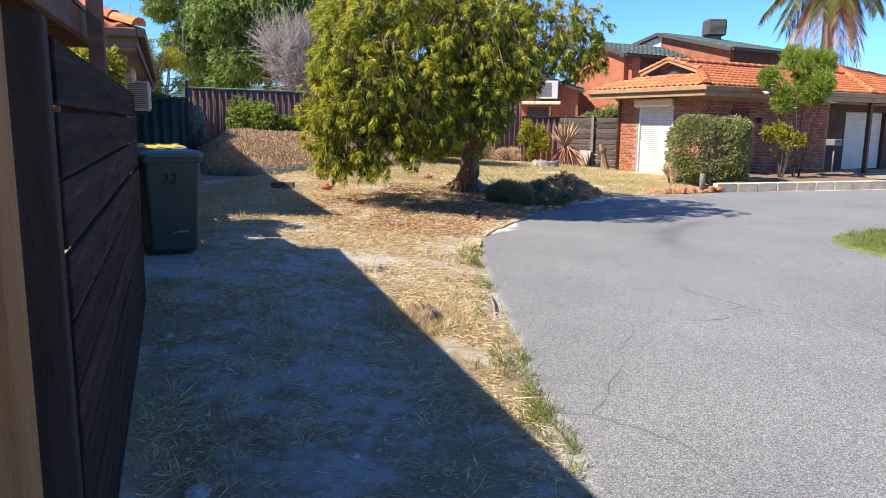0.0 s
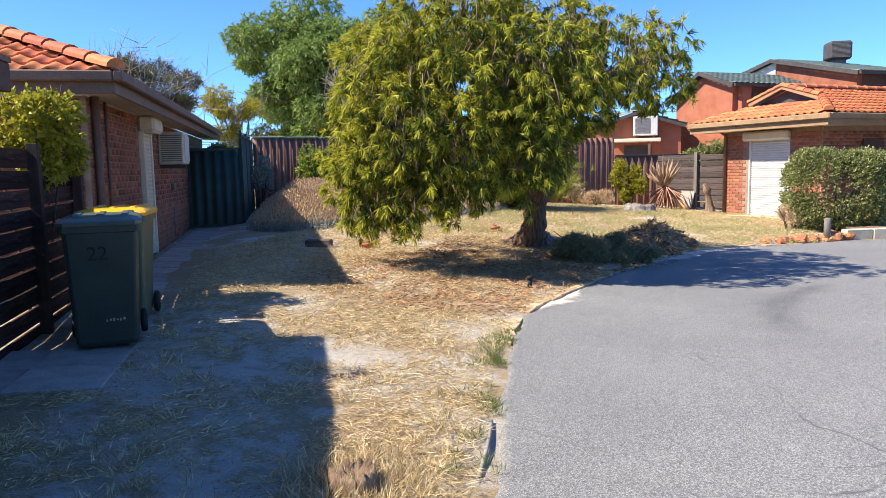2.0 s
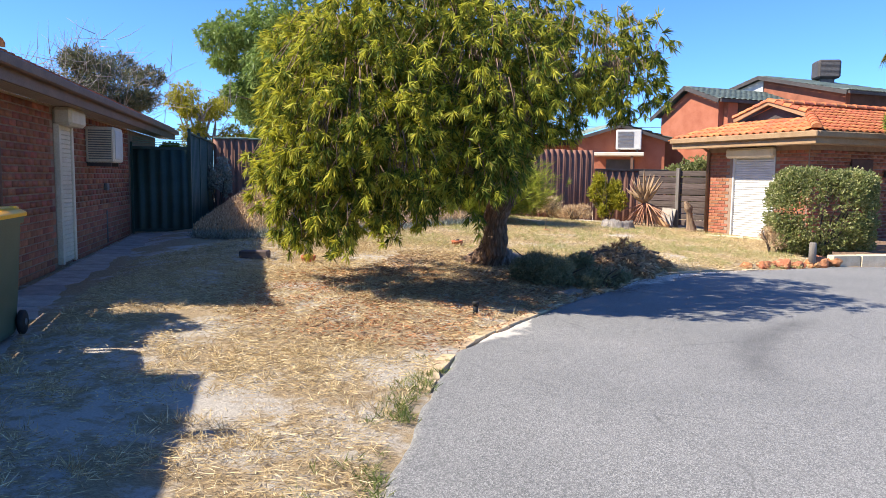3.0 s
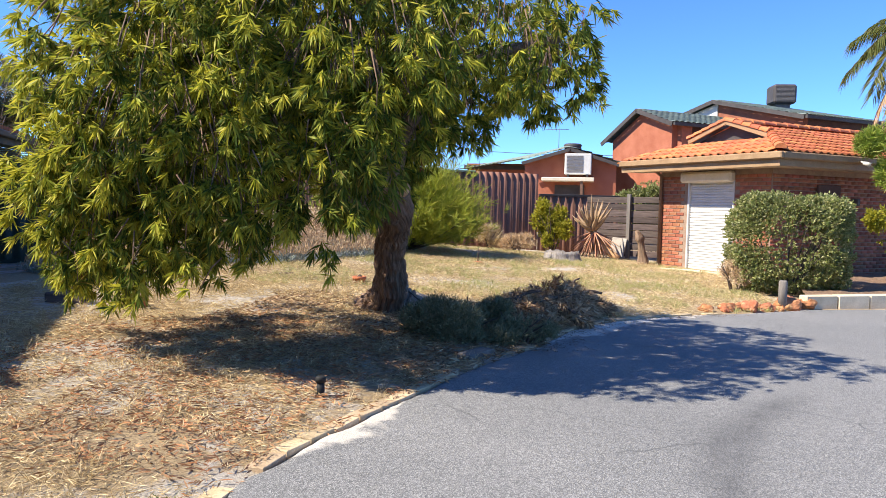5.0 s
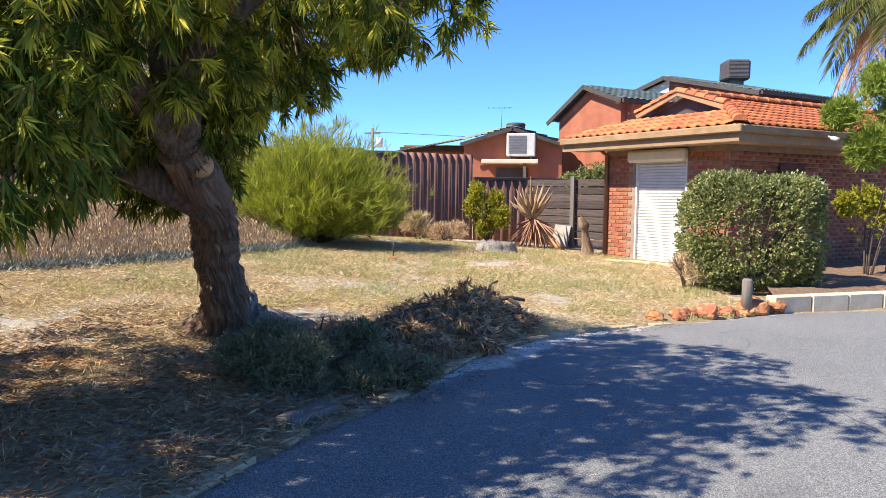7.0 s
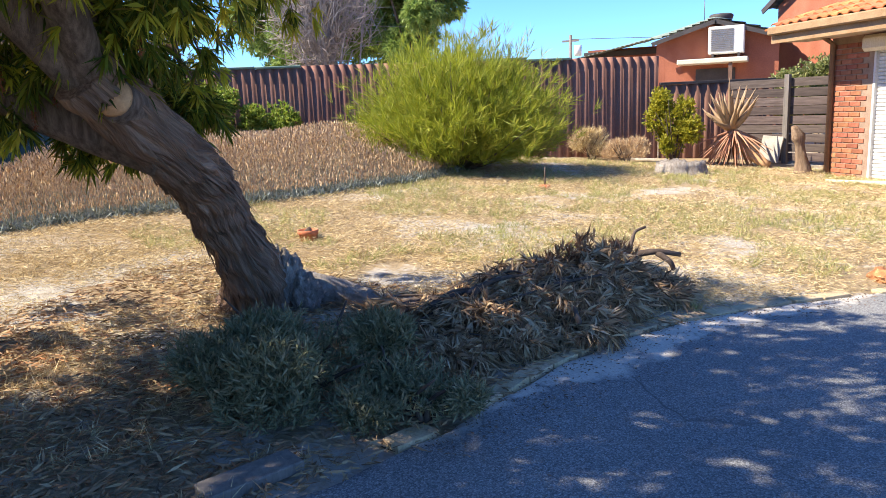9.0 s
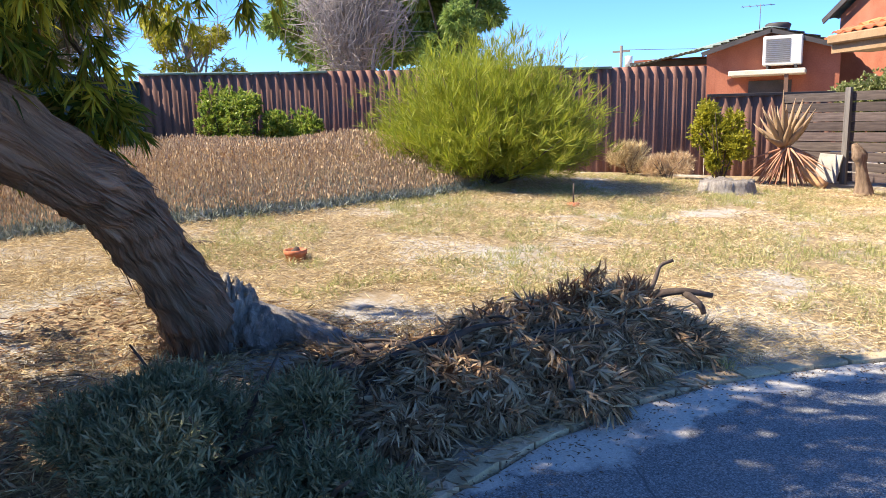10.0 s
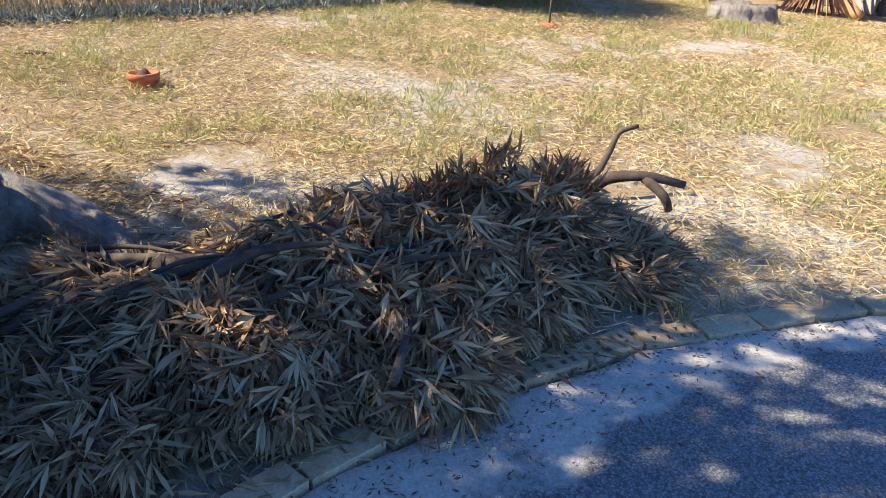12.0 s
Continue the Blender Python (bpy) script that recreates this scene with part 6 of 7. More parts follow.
bush("dry_grass_clump", "pale dry grass clump by the brown fence", "bush", (-0.45, 26.0, 0.6), (0.5, 0.3, 0.4), 500, 10, 0.16, 0.008, M_STRAW, 117, -1.2, 6)
bush("hedge_bush", "dense clipped round green hedge bush in the garden bed", "bush", (5.68, 19.85, 0.90), (1.0, 0.74, 0.88), 8500, 9, 0.05, 0.025, M_HEDGE, 119, -0.3, 12, M_TWIG, 0.78, 0.1, 0.8, 1, "", 1.0, 0.62)
bush("dry_bush", "small dry brown twiggy bush beside the hedge", "bush", (4.75, 19.7, 0.38), (0.42, 0.4, 0.34), 900, 10, 0.08, 0.008, M_LAVHEAD, 121, -0.8, 8)
bush("tall_shrub", "tall bright green feathery shrub in the garden bed", "shrub", (8.4, 21.7, 2.85), (1.15, 0.95, 1.2), 3800, 10, 0.14, 0.016, M_LIMELEAF, 123, -0.7, 4, M_TWIG, 0.3, 0.15, 0.6, 10, "", 0.7)
bush("yellow_shrub", "thin yellow-green leafy shrub in the garden bed", "shrub", (7.85, 21.2, 1.2), (0.75, 0.5, 0.75), 480, 8, 0.07, 0.035, M_YELLOWLEAF, 125, -0.2, 6, M_TWIG, 0.4, 0.1, 0.6, 6)
u_, v_ = left(0.25, 8.9)
bush("yellow_shrub", "bright yellow-green leafy shrub behind the timber fence", "shrub", (u_, v_, 1.95), (0.55, 0.5, 0.62), 1100, 9, 0.06, 0.03, M_YELLOWLEAF, 127, 0.1, 8)
u_, v_ = left(-0.6, 4.6)
bush("yellow_shrub", "bright green leafy shrub behind the timber screen", "shrub", (u_, v_, 1.2), (0.8, 0.8, 0.95), 900, 8, 0.08, 0.04, M_LIMELEAF, 129, 0.1, 8)
bush("dark_hedge", "dense dark green hedge behind the timber fence", "bush", (4.3, 29.6, 1.6), (1.9, 1.0, 1.25), 4200, 8, 0.08, 0.045, M_HEDGE, 131, 0.0, 8, None, 0.6)
u_, v_ = left(1.0, 20.6)
bush("ivy_shrub", "light green climber behind the steel gate", "shrub", (u_, v_, 1.9), (0.5, 0.5, 0.5), 700, 8, 0.08, 0.04, M_LIMELEAF, 133, 0.1, 8)

tree_of("green_tree", "tall broad green tree behind the back fence", (-13.2, 35.0), 9.6, (5.6, 4.4, 4.1), 15000, 10, 0.26, 0.06, M_TREELEAF, 201, M_TWIG, 26, 0.4, 0, 60, 0.25)
tree_of("green_tree", "dark green leafy tree behind the back fence", (-8.3, 33.5), 7.4, (2.4, 2.2, 2.9), 5200, 10, 0.20, 0.05, M_TREELEAF, 203, M_TWIG, 14, 0.4, 0, 18, 0.2)
tree_of("bare_tree", "grey leafless tree behind the back fence", (-7.3, 26.6), 5.2, (1.7, 1.5, 1.7), 0, 0, 0, 0, None, 205, M_GREYTWIG, 24, 0, 1500, 24, 0.075, 0.05)
tree_of("olive_tree", "thin olive-grey tree behind the house", (-14.0, 22.8), 6.0, (2.6, 2.3, 2.1), 2600, 9, 0.17, 0.025, M_OLIVELEAF, 207, M_GREYTWIG, 30, -0.2, 420, 14, 0.15, 0.25)
tree_of("yellowing_tree", "sparse yellow-green tree behind the fence", (-12.6, 26.5), 4.9, (1.6, 1.5, 1.6), 1300, 9, 0.14, 0.03, M_YELLOWLEAF, 209, M_GREYTWIG, 18, 0.2, 60, 9, 0.12, 0.3)
tree_of("olive_tree", "grey-brown bushy tree beyond the side fence", (-13.2, 19.3), 4.6, (1.9, 1.8, 1.5), 2000, 9, 0.15, 0.025, M_OLIVELEAF, 211, M_GREYTWIG, 24, 0, 380, 12, 0.12, 0.25)

# palm beyond the villa
def frond(n, length, rise, sag, mat, r, name, parent, turn):
    t = np.linspace(0, 1, 14)
    line = np.stack([t * length * 0.85, 0 * t, rise * t - sag * t**2], 1)
    R = np.array([[math.cos(turn), -math.sin(turn), 0], [math.sin(turn), math.cos(turn), 0], [0, 0, 1]])
    line = line @ R.T
    side = np.array([-math.sin(turn), math.cos(turn), 0])
    v1, f1 = fix(*tube_data(line, np.linspace(0.03, 0.006, 14), 5))
    k = r.uniform(0.12, 1, n)
    base = np.stack([np.interp(k, t, line[:, c]) for c in range(3)], 1)
    s = np.where(r.random(n) < 0.5, -1, 1)[:, None]
    way = side * s + unit(np.gradient(line, axis=0))[np.minimum((k * 13).astype(int), 13)] * 0.6 + r.normal(0, 0.12, (n, 3))
    v2, f2 = blades(base, way, 0.72 * (1.15 - 0.5 * k), 0.024, 1.3, r)
    fr = sheet(name, v1, f1, M_TWIG, parent)
    sheet("leaflet_fringe", v2, f2, mat, fr)
    return fr


palm = thing("palm_tree", "palm tree with green fronds and a dead hanging skirt", "palm tree", Matrix.Translation((12.7, 32.0, 0)))
tube("trunk", [(0, 0, 0), (0.05, 0, 3.5), (0, 0, 7.4)], [0.24, 0.21, 0.2], M_BARK, palm, 14, 0.08, 7, 31, "fibrous palm trunk")
rp_ = np.random.default_rng(77)
for k in range(18):
    f_ = frond(460, rp_.uniform(2.2, 2.9), rp_.uniform(0.2, 2.4), rp_.uniform(1.6, 2.8), M_PALM, rp_, "frond", palm, k * 2.4)
    f_.location = (0, 0, 7.2)
for k in range(9):
    f_ = frond(240, rp_.uniform(1.4, 2.0), rp_.uniform(0.0, 0.8), rp_.uniform(2.8, 3.6), M_PALMDRY, rp_, "dead_frond", palm, k * 2.4 + 0.5)
    f_.location = (0, 0, 7.0)
for k, (px, py, hh) in enumerate(((-6.5, 70, 5.0), (-3.8, 72, 4.7))):
    fp = thing("palm_tree", "small distant palm beyond the houses", "palm tree", Matrix.Translation((px, py, 0)))
    tube("trunk", [(0, 0, 0), (0, 0, hh)], [0.18, 0.14], M_BARK, fp, 8)
    for j in range(12):
        f_ = frond(40, 1.6, rp_.uniform(0.4, 1.3), rp_.uniform(0.9, 1.6), M_PALM, rp_, "frond", fp, j * 2.4)
        f_.location = (0, 0, hh)

# aloe on the lawn's far side
aloe = thing("aloe_plant", "tall spiky aloe with a dry leaf skirt", "aloe", Matrix.Translation((2.25, 26.1, gz(2.25, 26.1))))
tube("trunk", smooth_path([(0.75, -0.25, 0.0), (0.35, -0.1, 0.28), (0.05, 0, 0.75)], 4), np.linspace(0.09, 0.07, 9), M_WOODCUT, aloe, 10, 0.1, 5, 2)


def spike(length, elev, az, w, bend, r):
    """A thick tapering leaf."""
    t = np.linspace(0, 1, 7)
    d = np.array([math.cos(az) * math.cos(elev), math.sin(az) * math.cos(elev), math.sin(elev)])
    p = d * t[:, None] * length + np.array([0, 0, bend]) * (t**2)[:, None]
    return fix(*tube_data(p, w * (1 - t) ** 0.8 + 0.003, 5))


ra = np.random.default_rng(55)
for k in range(30):
    v, f = spike(ra.uniform(0.5, 0.78), ra.uniform(0.1, 1.35), k * 2.4, 0.075, ra.uniform(0.05, 0.32), ra)
    sheet("leaf", v + [0.05, 0, 0.72], f, M_ALOE, aloe, "", True)
v, f = joined([spike(ra.uniform(0.5, 0.95), ra.uniform(-1.2, -0.2), ra.uniform(0, 6.28), 0.026, ra.uniform(-0.2, 0.0), ra) for k in range(110)])
tagged(sheet("dry_skirt", v * [1, 1, 1] + [0.12, -0.02, 0.68], f, M_ALOEDRY, aloe, "dry pinkish-brown hanging leaves"), kind="stuff")

# ---- lavender field ----
rl = np.random.default_rng(9)
LX = [-4.6, -4.2, -3.84, -3.17, -2.74, -2.36, -1.9]
LY = [14.8, 15.4, 16.3, 17.2, 18.2, 19.3, 20.7]
n = 120000
x, y = rl.uniform(-9.6, -1.6, n), rl.uniform(14.5, 26.0, n)
u, v = x * 0.888 + y * 0.46, -x * 0.46 + y * 0.888
line = F0.y + (x - F0.x) * (F1.y - F0.y) / (F1.x - F0.x)
edge = np.interp(y, LY, LX)
ok = (u > 1.95) & (x < edge - 0.05) & (y < line - 0.35) & (y > 14.9)
x, y, edge = x[ok], y[ok], edge[ok]
d = np.minimum(np.minimum(edge - x, (y - 14.8) * 0.7), (x * 0.888 + y * 0.46 - 1.9) * 1.3)
hump = np.array([noise.noise((a * 0.9, b * 0.9, 7)) for a, b in zip(x, y)])
h = np.clip(0.16 + d * 0.42, 0.13, 0.70) * (1 + 0.22 * hump) * rl.uniform(0.82, 1.12, len(x))
g = lie(x, y)
base = np.stack([x, y, g + h * 0.35], 1)
way = unit(rl.normal(0, 0.16, (len(x), 3)) + [0, 0, 1])
tip = base + way * (h * 0.65)[:, None]
field = thing("lavender_field", "bed of dried brown lavender with grey foliage", "lavender bed")
v1, f1 = blades(base, way, h * 0.60, 0.0022, 0.0, rl)
v2, f2 = blades(tip - way * 0.02, way, 0.055 * rl.uniform(0.7, 1.3, len(x)), 0.019, 0.0, rl)
v3, f3 = blades(tip - way * 0.02, way, 0.05, 0.018, 0.0, rl)
tagged(sheet("flower_head_rest", *joined([(v1, f1), (v2, f2), (v3, f3)]), M_LAVHEAD, field, "dry brown flower heads"), kind="stuff")
k = rl.random(len(x)) < np.where(d < 0.55, 0.85, 0.22)
bb = np.repeat(np.stack([x, y, g + h * 0.12], 1)[k], 5, 0) + rl.normal(0, [0.06, 0.06, 0.03], (k.sum() * 5, 3))
v4, f4 = blades(bb, rl.normal(0, 0.5, bb.shape) + [0.2, -0.2, 0.7], np.repeat(np.clip(h[k], 0.25, 0.5), 5) * 0.40, 0.017, 0.1, rl)
tagged(sheet("grey_foliage", v4, f4, M_LAVLEAF, field, "silvery grey lavender leaves"), kind="stuff")

# ---- driveway edging ----
edging = new("driveway_edging")
tagged(edging, "row of pale half-buried edging bricks along the driveway", "edging", "", "structure")


def edge_brick(holes):
    bm = bmesh.new()
    if not holes:
        box(bm, -0.115, 0.115, -0.055, 0.055, -0.05, 0.0, 0.003)
        bmesh.ops.subdivide_edges(bm, edges=[e for e in bm.edges if e.calc_length() > 0.15], cuts=3)
        for v in bm.verts:
            v.co += Vector((0, 1, 1)) * 0.003 * noise.noise(v.co * 30)
    else:
        for a, b in ((-0.115, -0.075), (-0.055, -0.02), (0.0, 0.035), (0.055, 0.075), (0.09, 0.115)):
            box(bm, a, b, -0.0535, 0.0535, -0.048, 0.0, 0.002)
        box(bm, -0.117, 0.117, -0.056, -0.035, -0.05, -0.002)
        box(bm, -0.117, 0.117, 0.035, 0.056, -0.05, -0.002)
        box(bm, -0.1165, 0.1165, -0.008, 0.008, -0.049, -0.002)
        box(bm, -0.113, 0.113, -0.05, 0.05, -0.05, -0.02)
    me = bpy.data.meshes.new("edging_brick")
    bm.to_mesh(me)
    bm.free()
    me.materials.append(M_EDGEBRICK)
    return me


PLAIN_BRICK, CORED_BRICK = edge_brick(False), edge_brick(True)
rb_ = np.random.default_rng(3)
y = 8.25
while y < 16.6:
    x, y2 = float(kerb_x(y)), y + 0.1
    d = np.array([float(kerb_x(y2)) - x, 0.1])
    d /= np.linalg.norm(d)
    step = 0.245
    cx, cy = x - 0.065 + d[0] * step / 2, y + d[1] * step / 2
    if not (12.3 < y < 13.4 and rb_.random() < 0.7) and rb_.random() > 0.06:
        ob = new("edging_brick", CORED_BRICK if 14.85 < cy < 15.4 else PLAIN_BRICK)
        ob.parent = edging
        ob.matrix_local = pose(cx, cy, gz(cx, cy) + (0.010 if cy < 10.5 else 0.020) + rb_.uniform(-0.006, 0.006), rb_.normal(0, 2), rb_.normal(0, 2), math.degrees(math.atan2(d[1], d[0])) + rb_.normal(0, 3.5))
    y += d[1] * step
strip = tube("edging_strip", smooth_path([(0.93, 5.75, 0.015), (0.90, 6.1, 0.03), (0.84, 6.5, 0.02)], 3), [0.011] * 7, M_CONCRETE)
tagged(strip, "short grey timber strip at the driveway edge", "edging")
plank = part("plank", one_box(-0.2, 0.2, -0.07, 0.07, 0, 0.05, 0.006), M_POSTGREY)
tagged(plank, "short grey weathered timber offcut beside the bush", "plank").matrix_world = pose(1.24, 12.52, gz(1.24, 12.52) + 0.005, 3, 0, 66)


# ---- small things on the lawn ----
def pot(x, y, label):
    t = thing("terracotta_pot", label, "pot", Matrix.Translation((x, y, gz(x, y) - 0.03)), "sunken terracotta pots")
    n = 20
    rings = [(0.088, 0.0), (0.092, 0.09), (0.101, 0.092), (0.103, 0.135), (0.09, 0.136), (0.086, 0.08), (0.0, 0.078)]
    v = [(r * math.cos(2 * math.pi * k / n), r * math.sin(2 * math.pi * k / n), z) for r, z in rings for k in range(n)]
    f = [(i * n + k, i * n + (k + 1) % n, (i + 1) * n + (k + 1) % n, (i + 1) * n + k) for i in range(len(rings) - 1) for k in range(n)]
    sheet("pot_shell", v, f, M_POT, t)
    tube("soil_stub", [(0.01, 0, 0.07), (0.0, 0.01, 0.12), (0.02, 0.0, 0.15)], [0.05, 0.045, 0.02], M_TWIG, t, 8, 0.2)
    return t


pot(-2.42, 12.93, "orange terracotta pot sunk in the dry lawn")
pot(-1.10, 16.37, "orange terracotta pot sunk in the sandy lawn")
peg = thing("irrigation_riser", "short black plastic irrigation riser beside the edging", "pipe", Matrix.Translation((0.42, 10.8, gz(0.42, 10.8) - 0.01)))
tube("riser", [(0, 0, 0), (0, 0, 0.11)], [0.028, 0.028], M_BLACK, peg, 12)
tube("riser_cap", [(0, 0, 0.11), (0, 0, 0.145), (0, 0, 0.15)], [0.036, 0.036, 0.03], M_BLACK, peg, 12)
mk = thing("garden_tap_marker", "thin dark stake with a red base on the lawn", "stake", Matrix.Translation((-0.02, 20.97, gz(0, 20.97) - 0.01)))
tube("stake", [(0, 0, 0), (0.0, 0, 0.32)], [0.012, 0.010], M_TWIG, mk, 6)
tube("red_base", [(0, 0, 0), (0, 0, 0.05), (0, 0, 0.06)], [0.10, 0.09, 0.03], M_POT, mk, 12)


def stump(x, y, r, h, label, seed, grey=True):
    """A sawn and splintered stump with uneven fibres."""
    rs = np.random.default_rng(seed)
    t = thing("tree_stump", label, "stump", Matrix.Translation((x, y, gz(x, y) - 0.03)))
    n = 40
    th = np.linspace(0, 2 * np.pi, n, endpoint=False)
    k = 1 + 0.12 * np.sin(3 * th + rs.uniform(0, 6)) + 0.10 * np.abs(np.sin(9 * th)) + rs.normal(0, 0.03, n)
    rows = []
    for z, s in ((0, 1.2), (0.25, 1.05), (0.7, 0.98), (1.0, 0.95)):
        zz = np.full(n, z * h) if z < 1 else h * (0.85 + 0.3 * rs.random(n))
        rows.append(np.stack([np.cos(th) * r * k * s, np.sin(th) * r * k * s, zz], 1))
    rows.append(np.stack([np.cos(th) * r * 0.55, np.sin(th) * r * 0.55, np.full(n, h * 0.75) + rs.normal(0, h * 0.06, n)], 1))
    rows.append(np.stack([np.cos(th) * 0.001, np.sin(th) * 0.001, np.full(n, h * 0.7)], 1))
    v = np.concatenate(rows)
    f = [(i * n + q, i * n + (q + 1) % n, (i + 1) * n + (q + 1) % n, (i + 1) * n + q) for i in range(5) for q in range(n)]
    sheet("stump_wood", v, f, M_BURL if grey else M_STUMP, t)
    return t


stump(0.42, 5.42, 0.105, 0.14, "small splintered brown stump in dry straw", 1, False)
stump(1.55, 24.0, 0.40, 0.24, "low sawn grey tree stump on the lawn", 2)
sn = thing("dead_stump", "upright weathered dead stump beside the villa wall", "stump", Matrix.Translation((3.5, 24.9, gz(3.5, 24.9) - 0.03)))
tube("stump_wood", smooth_path([(0.06, 0, 0), (0.02, 0, 0.35), (-0.02, 0, 0.62), (-0.12, 0, 0.88)], 4), np.interp(np.arange(13), [0, 3, 7, 9, 12], [0.13, 0.085, 0.075, 0.11, 0.03]), M_STUMP, sn, 22, 0.35, 9, 9)
bol = thing("timber_bollard", "short weathered round timber bollard among red rocks", "bollard", Matrix.Translation((5.03, 17.5, -0.02)))
tube("bollard_post", [(0, 0, 0), (0.0, 0, 0.44), (0.0, 0, 0.46)], [0.06, 0.058, 0.045], M_POSTGREY, bol, 14, 0.05, 6, 4)
blk = part("timber_block", one_box(-0.2, 0.2, -0.1, 0.1, 0, 0.12, 0.015), M_OLDWOOD)
tagged(blk, "dark timber block lying on the shaded lawn", "block").matrix_world = pose(-3.2, 12.85, gz(-3.2, 12.85) - 0.01, 0, 0, 12)
stk = tube("stick", [(-0.15, 0, 0.02), (0, 0.01, 0.035), (0.16, -0.02, 0.03)], [0.02, 0.025, 0.018], M_TWIG, None, 8, 0.2)
tagged(stk, "short dark stick lying on the lawn", "stick").matrix_world = pose(-2.3, 16.4, gz(-2.3, 16.4) - 0.01, 0, 0, 35)
tagged(sheet("door_kerb", *ribbed(0.9, 0.05, 0.9, 0.0, 0.10), M_LIME), "pale kerb strip near the villa shutter", "kerb").matrix_world = pose(3.85, 23.6, gz(3.9, 23.6), 0, 0, -20)

# laterite rocks at the bed's end
rr_ = np.random.default_rng(21)
for k in range(17):
    t = k / 16
    x, y = 3.85 + 1.55 * t + rr_.normal(0, 0.06), 16.68 + 1.05 * t + rr_.normal(0, 0.09) + 0.1
    s = rr_.uniform(0.055, 0.125) * (0.7 + 0.6 * t)
    bm = bmesh.new()
    bmesh.ops.create_icosphere(bm, subdivisions=3, radius=1.0)
    off = Vector(rr_.uniform(0, 50, 3))
    for v in bm.verts:
        d = v.co.copy()
        v.co = Vector((d.x * s * 1.25, d.y * s, d.z * s * 0.8)) * (1 + 0.45 * noise.noise(d * 1.3 + off) + 0.16 * noise.noise(d * 4 + off))
    rk = part("rock", bm, M_ROCK)
    tagged(rk, "rough red-orange laterite rock by the garden bed", "rock", "border rocks").matrix_world = pose(x, y, gz(x, y) + s * 0.45, 0, 0, rr_.uniform(0, 360))
for k, (u, v, s) in enumerate(((1.25, 2.55, 0.05), (1.15, 4.6, 0.035), (1.6, 3.2, 0.02), (1.9, 2.7, 0.025), (1.75, 4.2, 0.02))):
    x, y = left(u, v)
    bm = bmesh.new()
    bmesh.ops.create_icosphere(bm, subdivisions=2, radius=s)
    for vv in bm.verts:
        vv.co *= 1 + 0.3 * noise.noise(vv.co * 25 + Vector((k, 0, 0)))
        vv.co.z *= 0.7
    st = part("stone", bm, M_SEED)
    tagged(st, "small pale grey stone lying on the shaded soil", "stone", "loose stones").matrix_world = Matrix.Translation((x, y, gz(x, y) + s * 0.3))

# ---- pile of dead branches ----
pile = thing("branch_pile", "heap of cut branches with dry brown leaves", "branch pile", Matrix.Translation((1.42, 15.05, gz(1.42, 15.05))))
rp2 = np.random.default_rng(31)
ax, ay = np.array([0.63, 0.777]), np.array([-0.777, 0.63])


def in_pile(n):
    """Points in the heap: wide and low at one end, narrow with a crest towards the other."""
    a, q = rp2.uniform(-1.32, 1.32, n), rp2.uniform(-1, 1, n)
    near = np.interp(a, [-1.32, -0.7, 0.0, 0.6, 1.32], [-0.62, -0.92, -0.86, -0.70, -0.32])
    far = np.interp(a, [-1.32, -0.9, -0.2, 0.6, 1.32], [0.12, 0.32, 0.38, 0.38, 0.18])
    wob = 0.08 * np.sin(6 * a + 1) + 0.05 * np.sin(13 * a)
    b = (near + far) / 2 + q * ((far - near) / 2 + wob)
    crest = np.interp(a, [-1.32, -0.8, -0.2, 0.2, 0.6, 1.0, 1.32], [0.05, 0.16, 0.23, 0.26, 0.28, 0.18, 0.05])
    top = crest * (1 - np.abs(q) ** 2.2 * 0.9) * (1 + 0.24 * np.sin(7 * a + 2) * np.cos(5 * b) + 0.22 * np.sin(13 * a + 8 * b))
    z = np.maximum(top, 0.02) * rp2.uniform(0.35, 1.1, n) ** 0.7 + 0.02
    return np.column_stack([a[:, None] * ax + b[:, None] * ay, z])


for k in range(64):
    p = in_pile(8)[0] * [0.72, 0.72, 1]
    a = rp2.normal(math.atan2(ax[1], ax[0]), 0.9)
    L = rp2.uniform(0.3, 0.75)
    d = np.array([math.cos(a), math.sin(a), rp2.normal(0, 0.12)]) * L / 2
    q = smooth_path([p - d, p + [0, 0, 0.06], p + d + rp2.normal(0, 0.05, 3)], 4)
    q[:, 2] = np.maximum(q[:, 2], 0.02)
    tube("branch", q, np.linspace(0.022, 0.006, len(q)) * rp2.uniform(0.25, 1.1), M_TWIG, pile, 6, 0.1)
tube("log", smooth_path([(-0.75, -0.62, 0.09), (-0.25, -0.42, 0.14), (0.1, -0.2, 0.18)], 4), np.linspace(0.07, 0.045, 9), M_TWIG, pile, 12, 0.12, 5, 3, "thick dark cut branch")
tube("hooked_branch", smooth_path([(0.3, 1.25, 0.06), (0.52, 1.38, 0.08), (0.58, 1.47, 0.2), (0.60, 1.55, 0.29), (0.68, 1.60, 0.33)], 4), np.linspace(0.020, 0.012, 17), M_TWIG, pile, 8, 0.15)
tube("forked_branch", smooth_path([(0.25, 0.95, 0.05), (0.55, 1.15, 0.08), (0.66, 1.22, 0.16), (0.82, 1.26, 0.19), (0.99, 1.33, 0.16)], 4), np.linspace(0.036, 0.018, 17), M_TWIG, pile, 10, 0.12, 5, 6)
tube("forked_branch", smooth_path([(0.82, 1.26, 0.18), (0.92, 1.24, 0.12), (0.95, 1.26, 0.05)], 3), np.linspace(0.026, 0.018, 7), M_TWIG, pile, 8, 0.1)
pts = in_pile(3700)
out = np.column_stack([pts[:, :2] * 0.5 + rp2.normal(0, 0.5, (len(pts), 2)), rp2.normal(-0.1, 0.4, len(pts))])
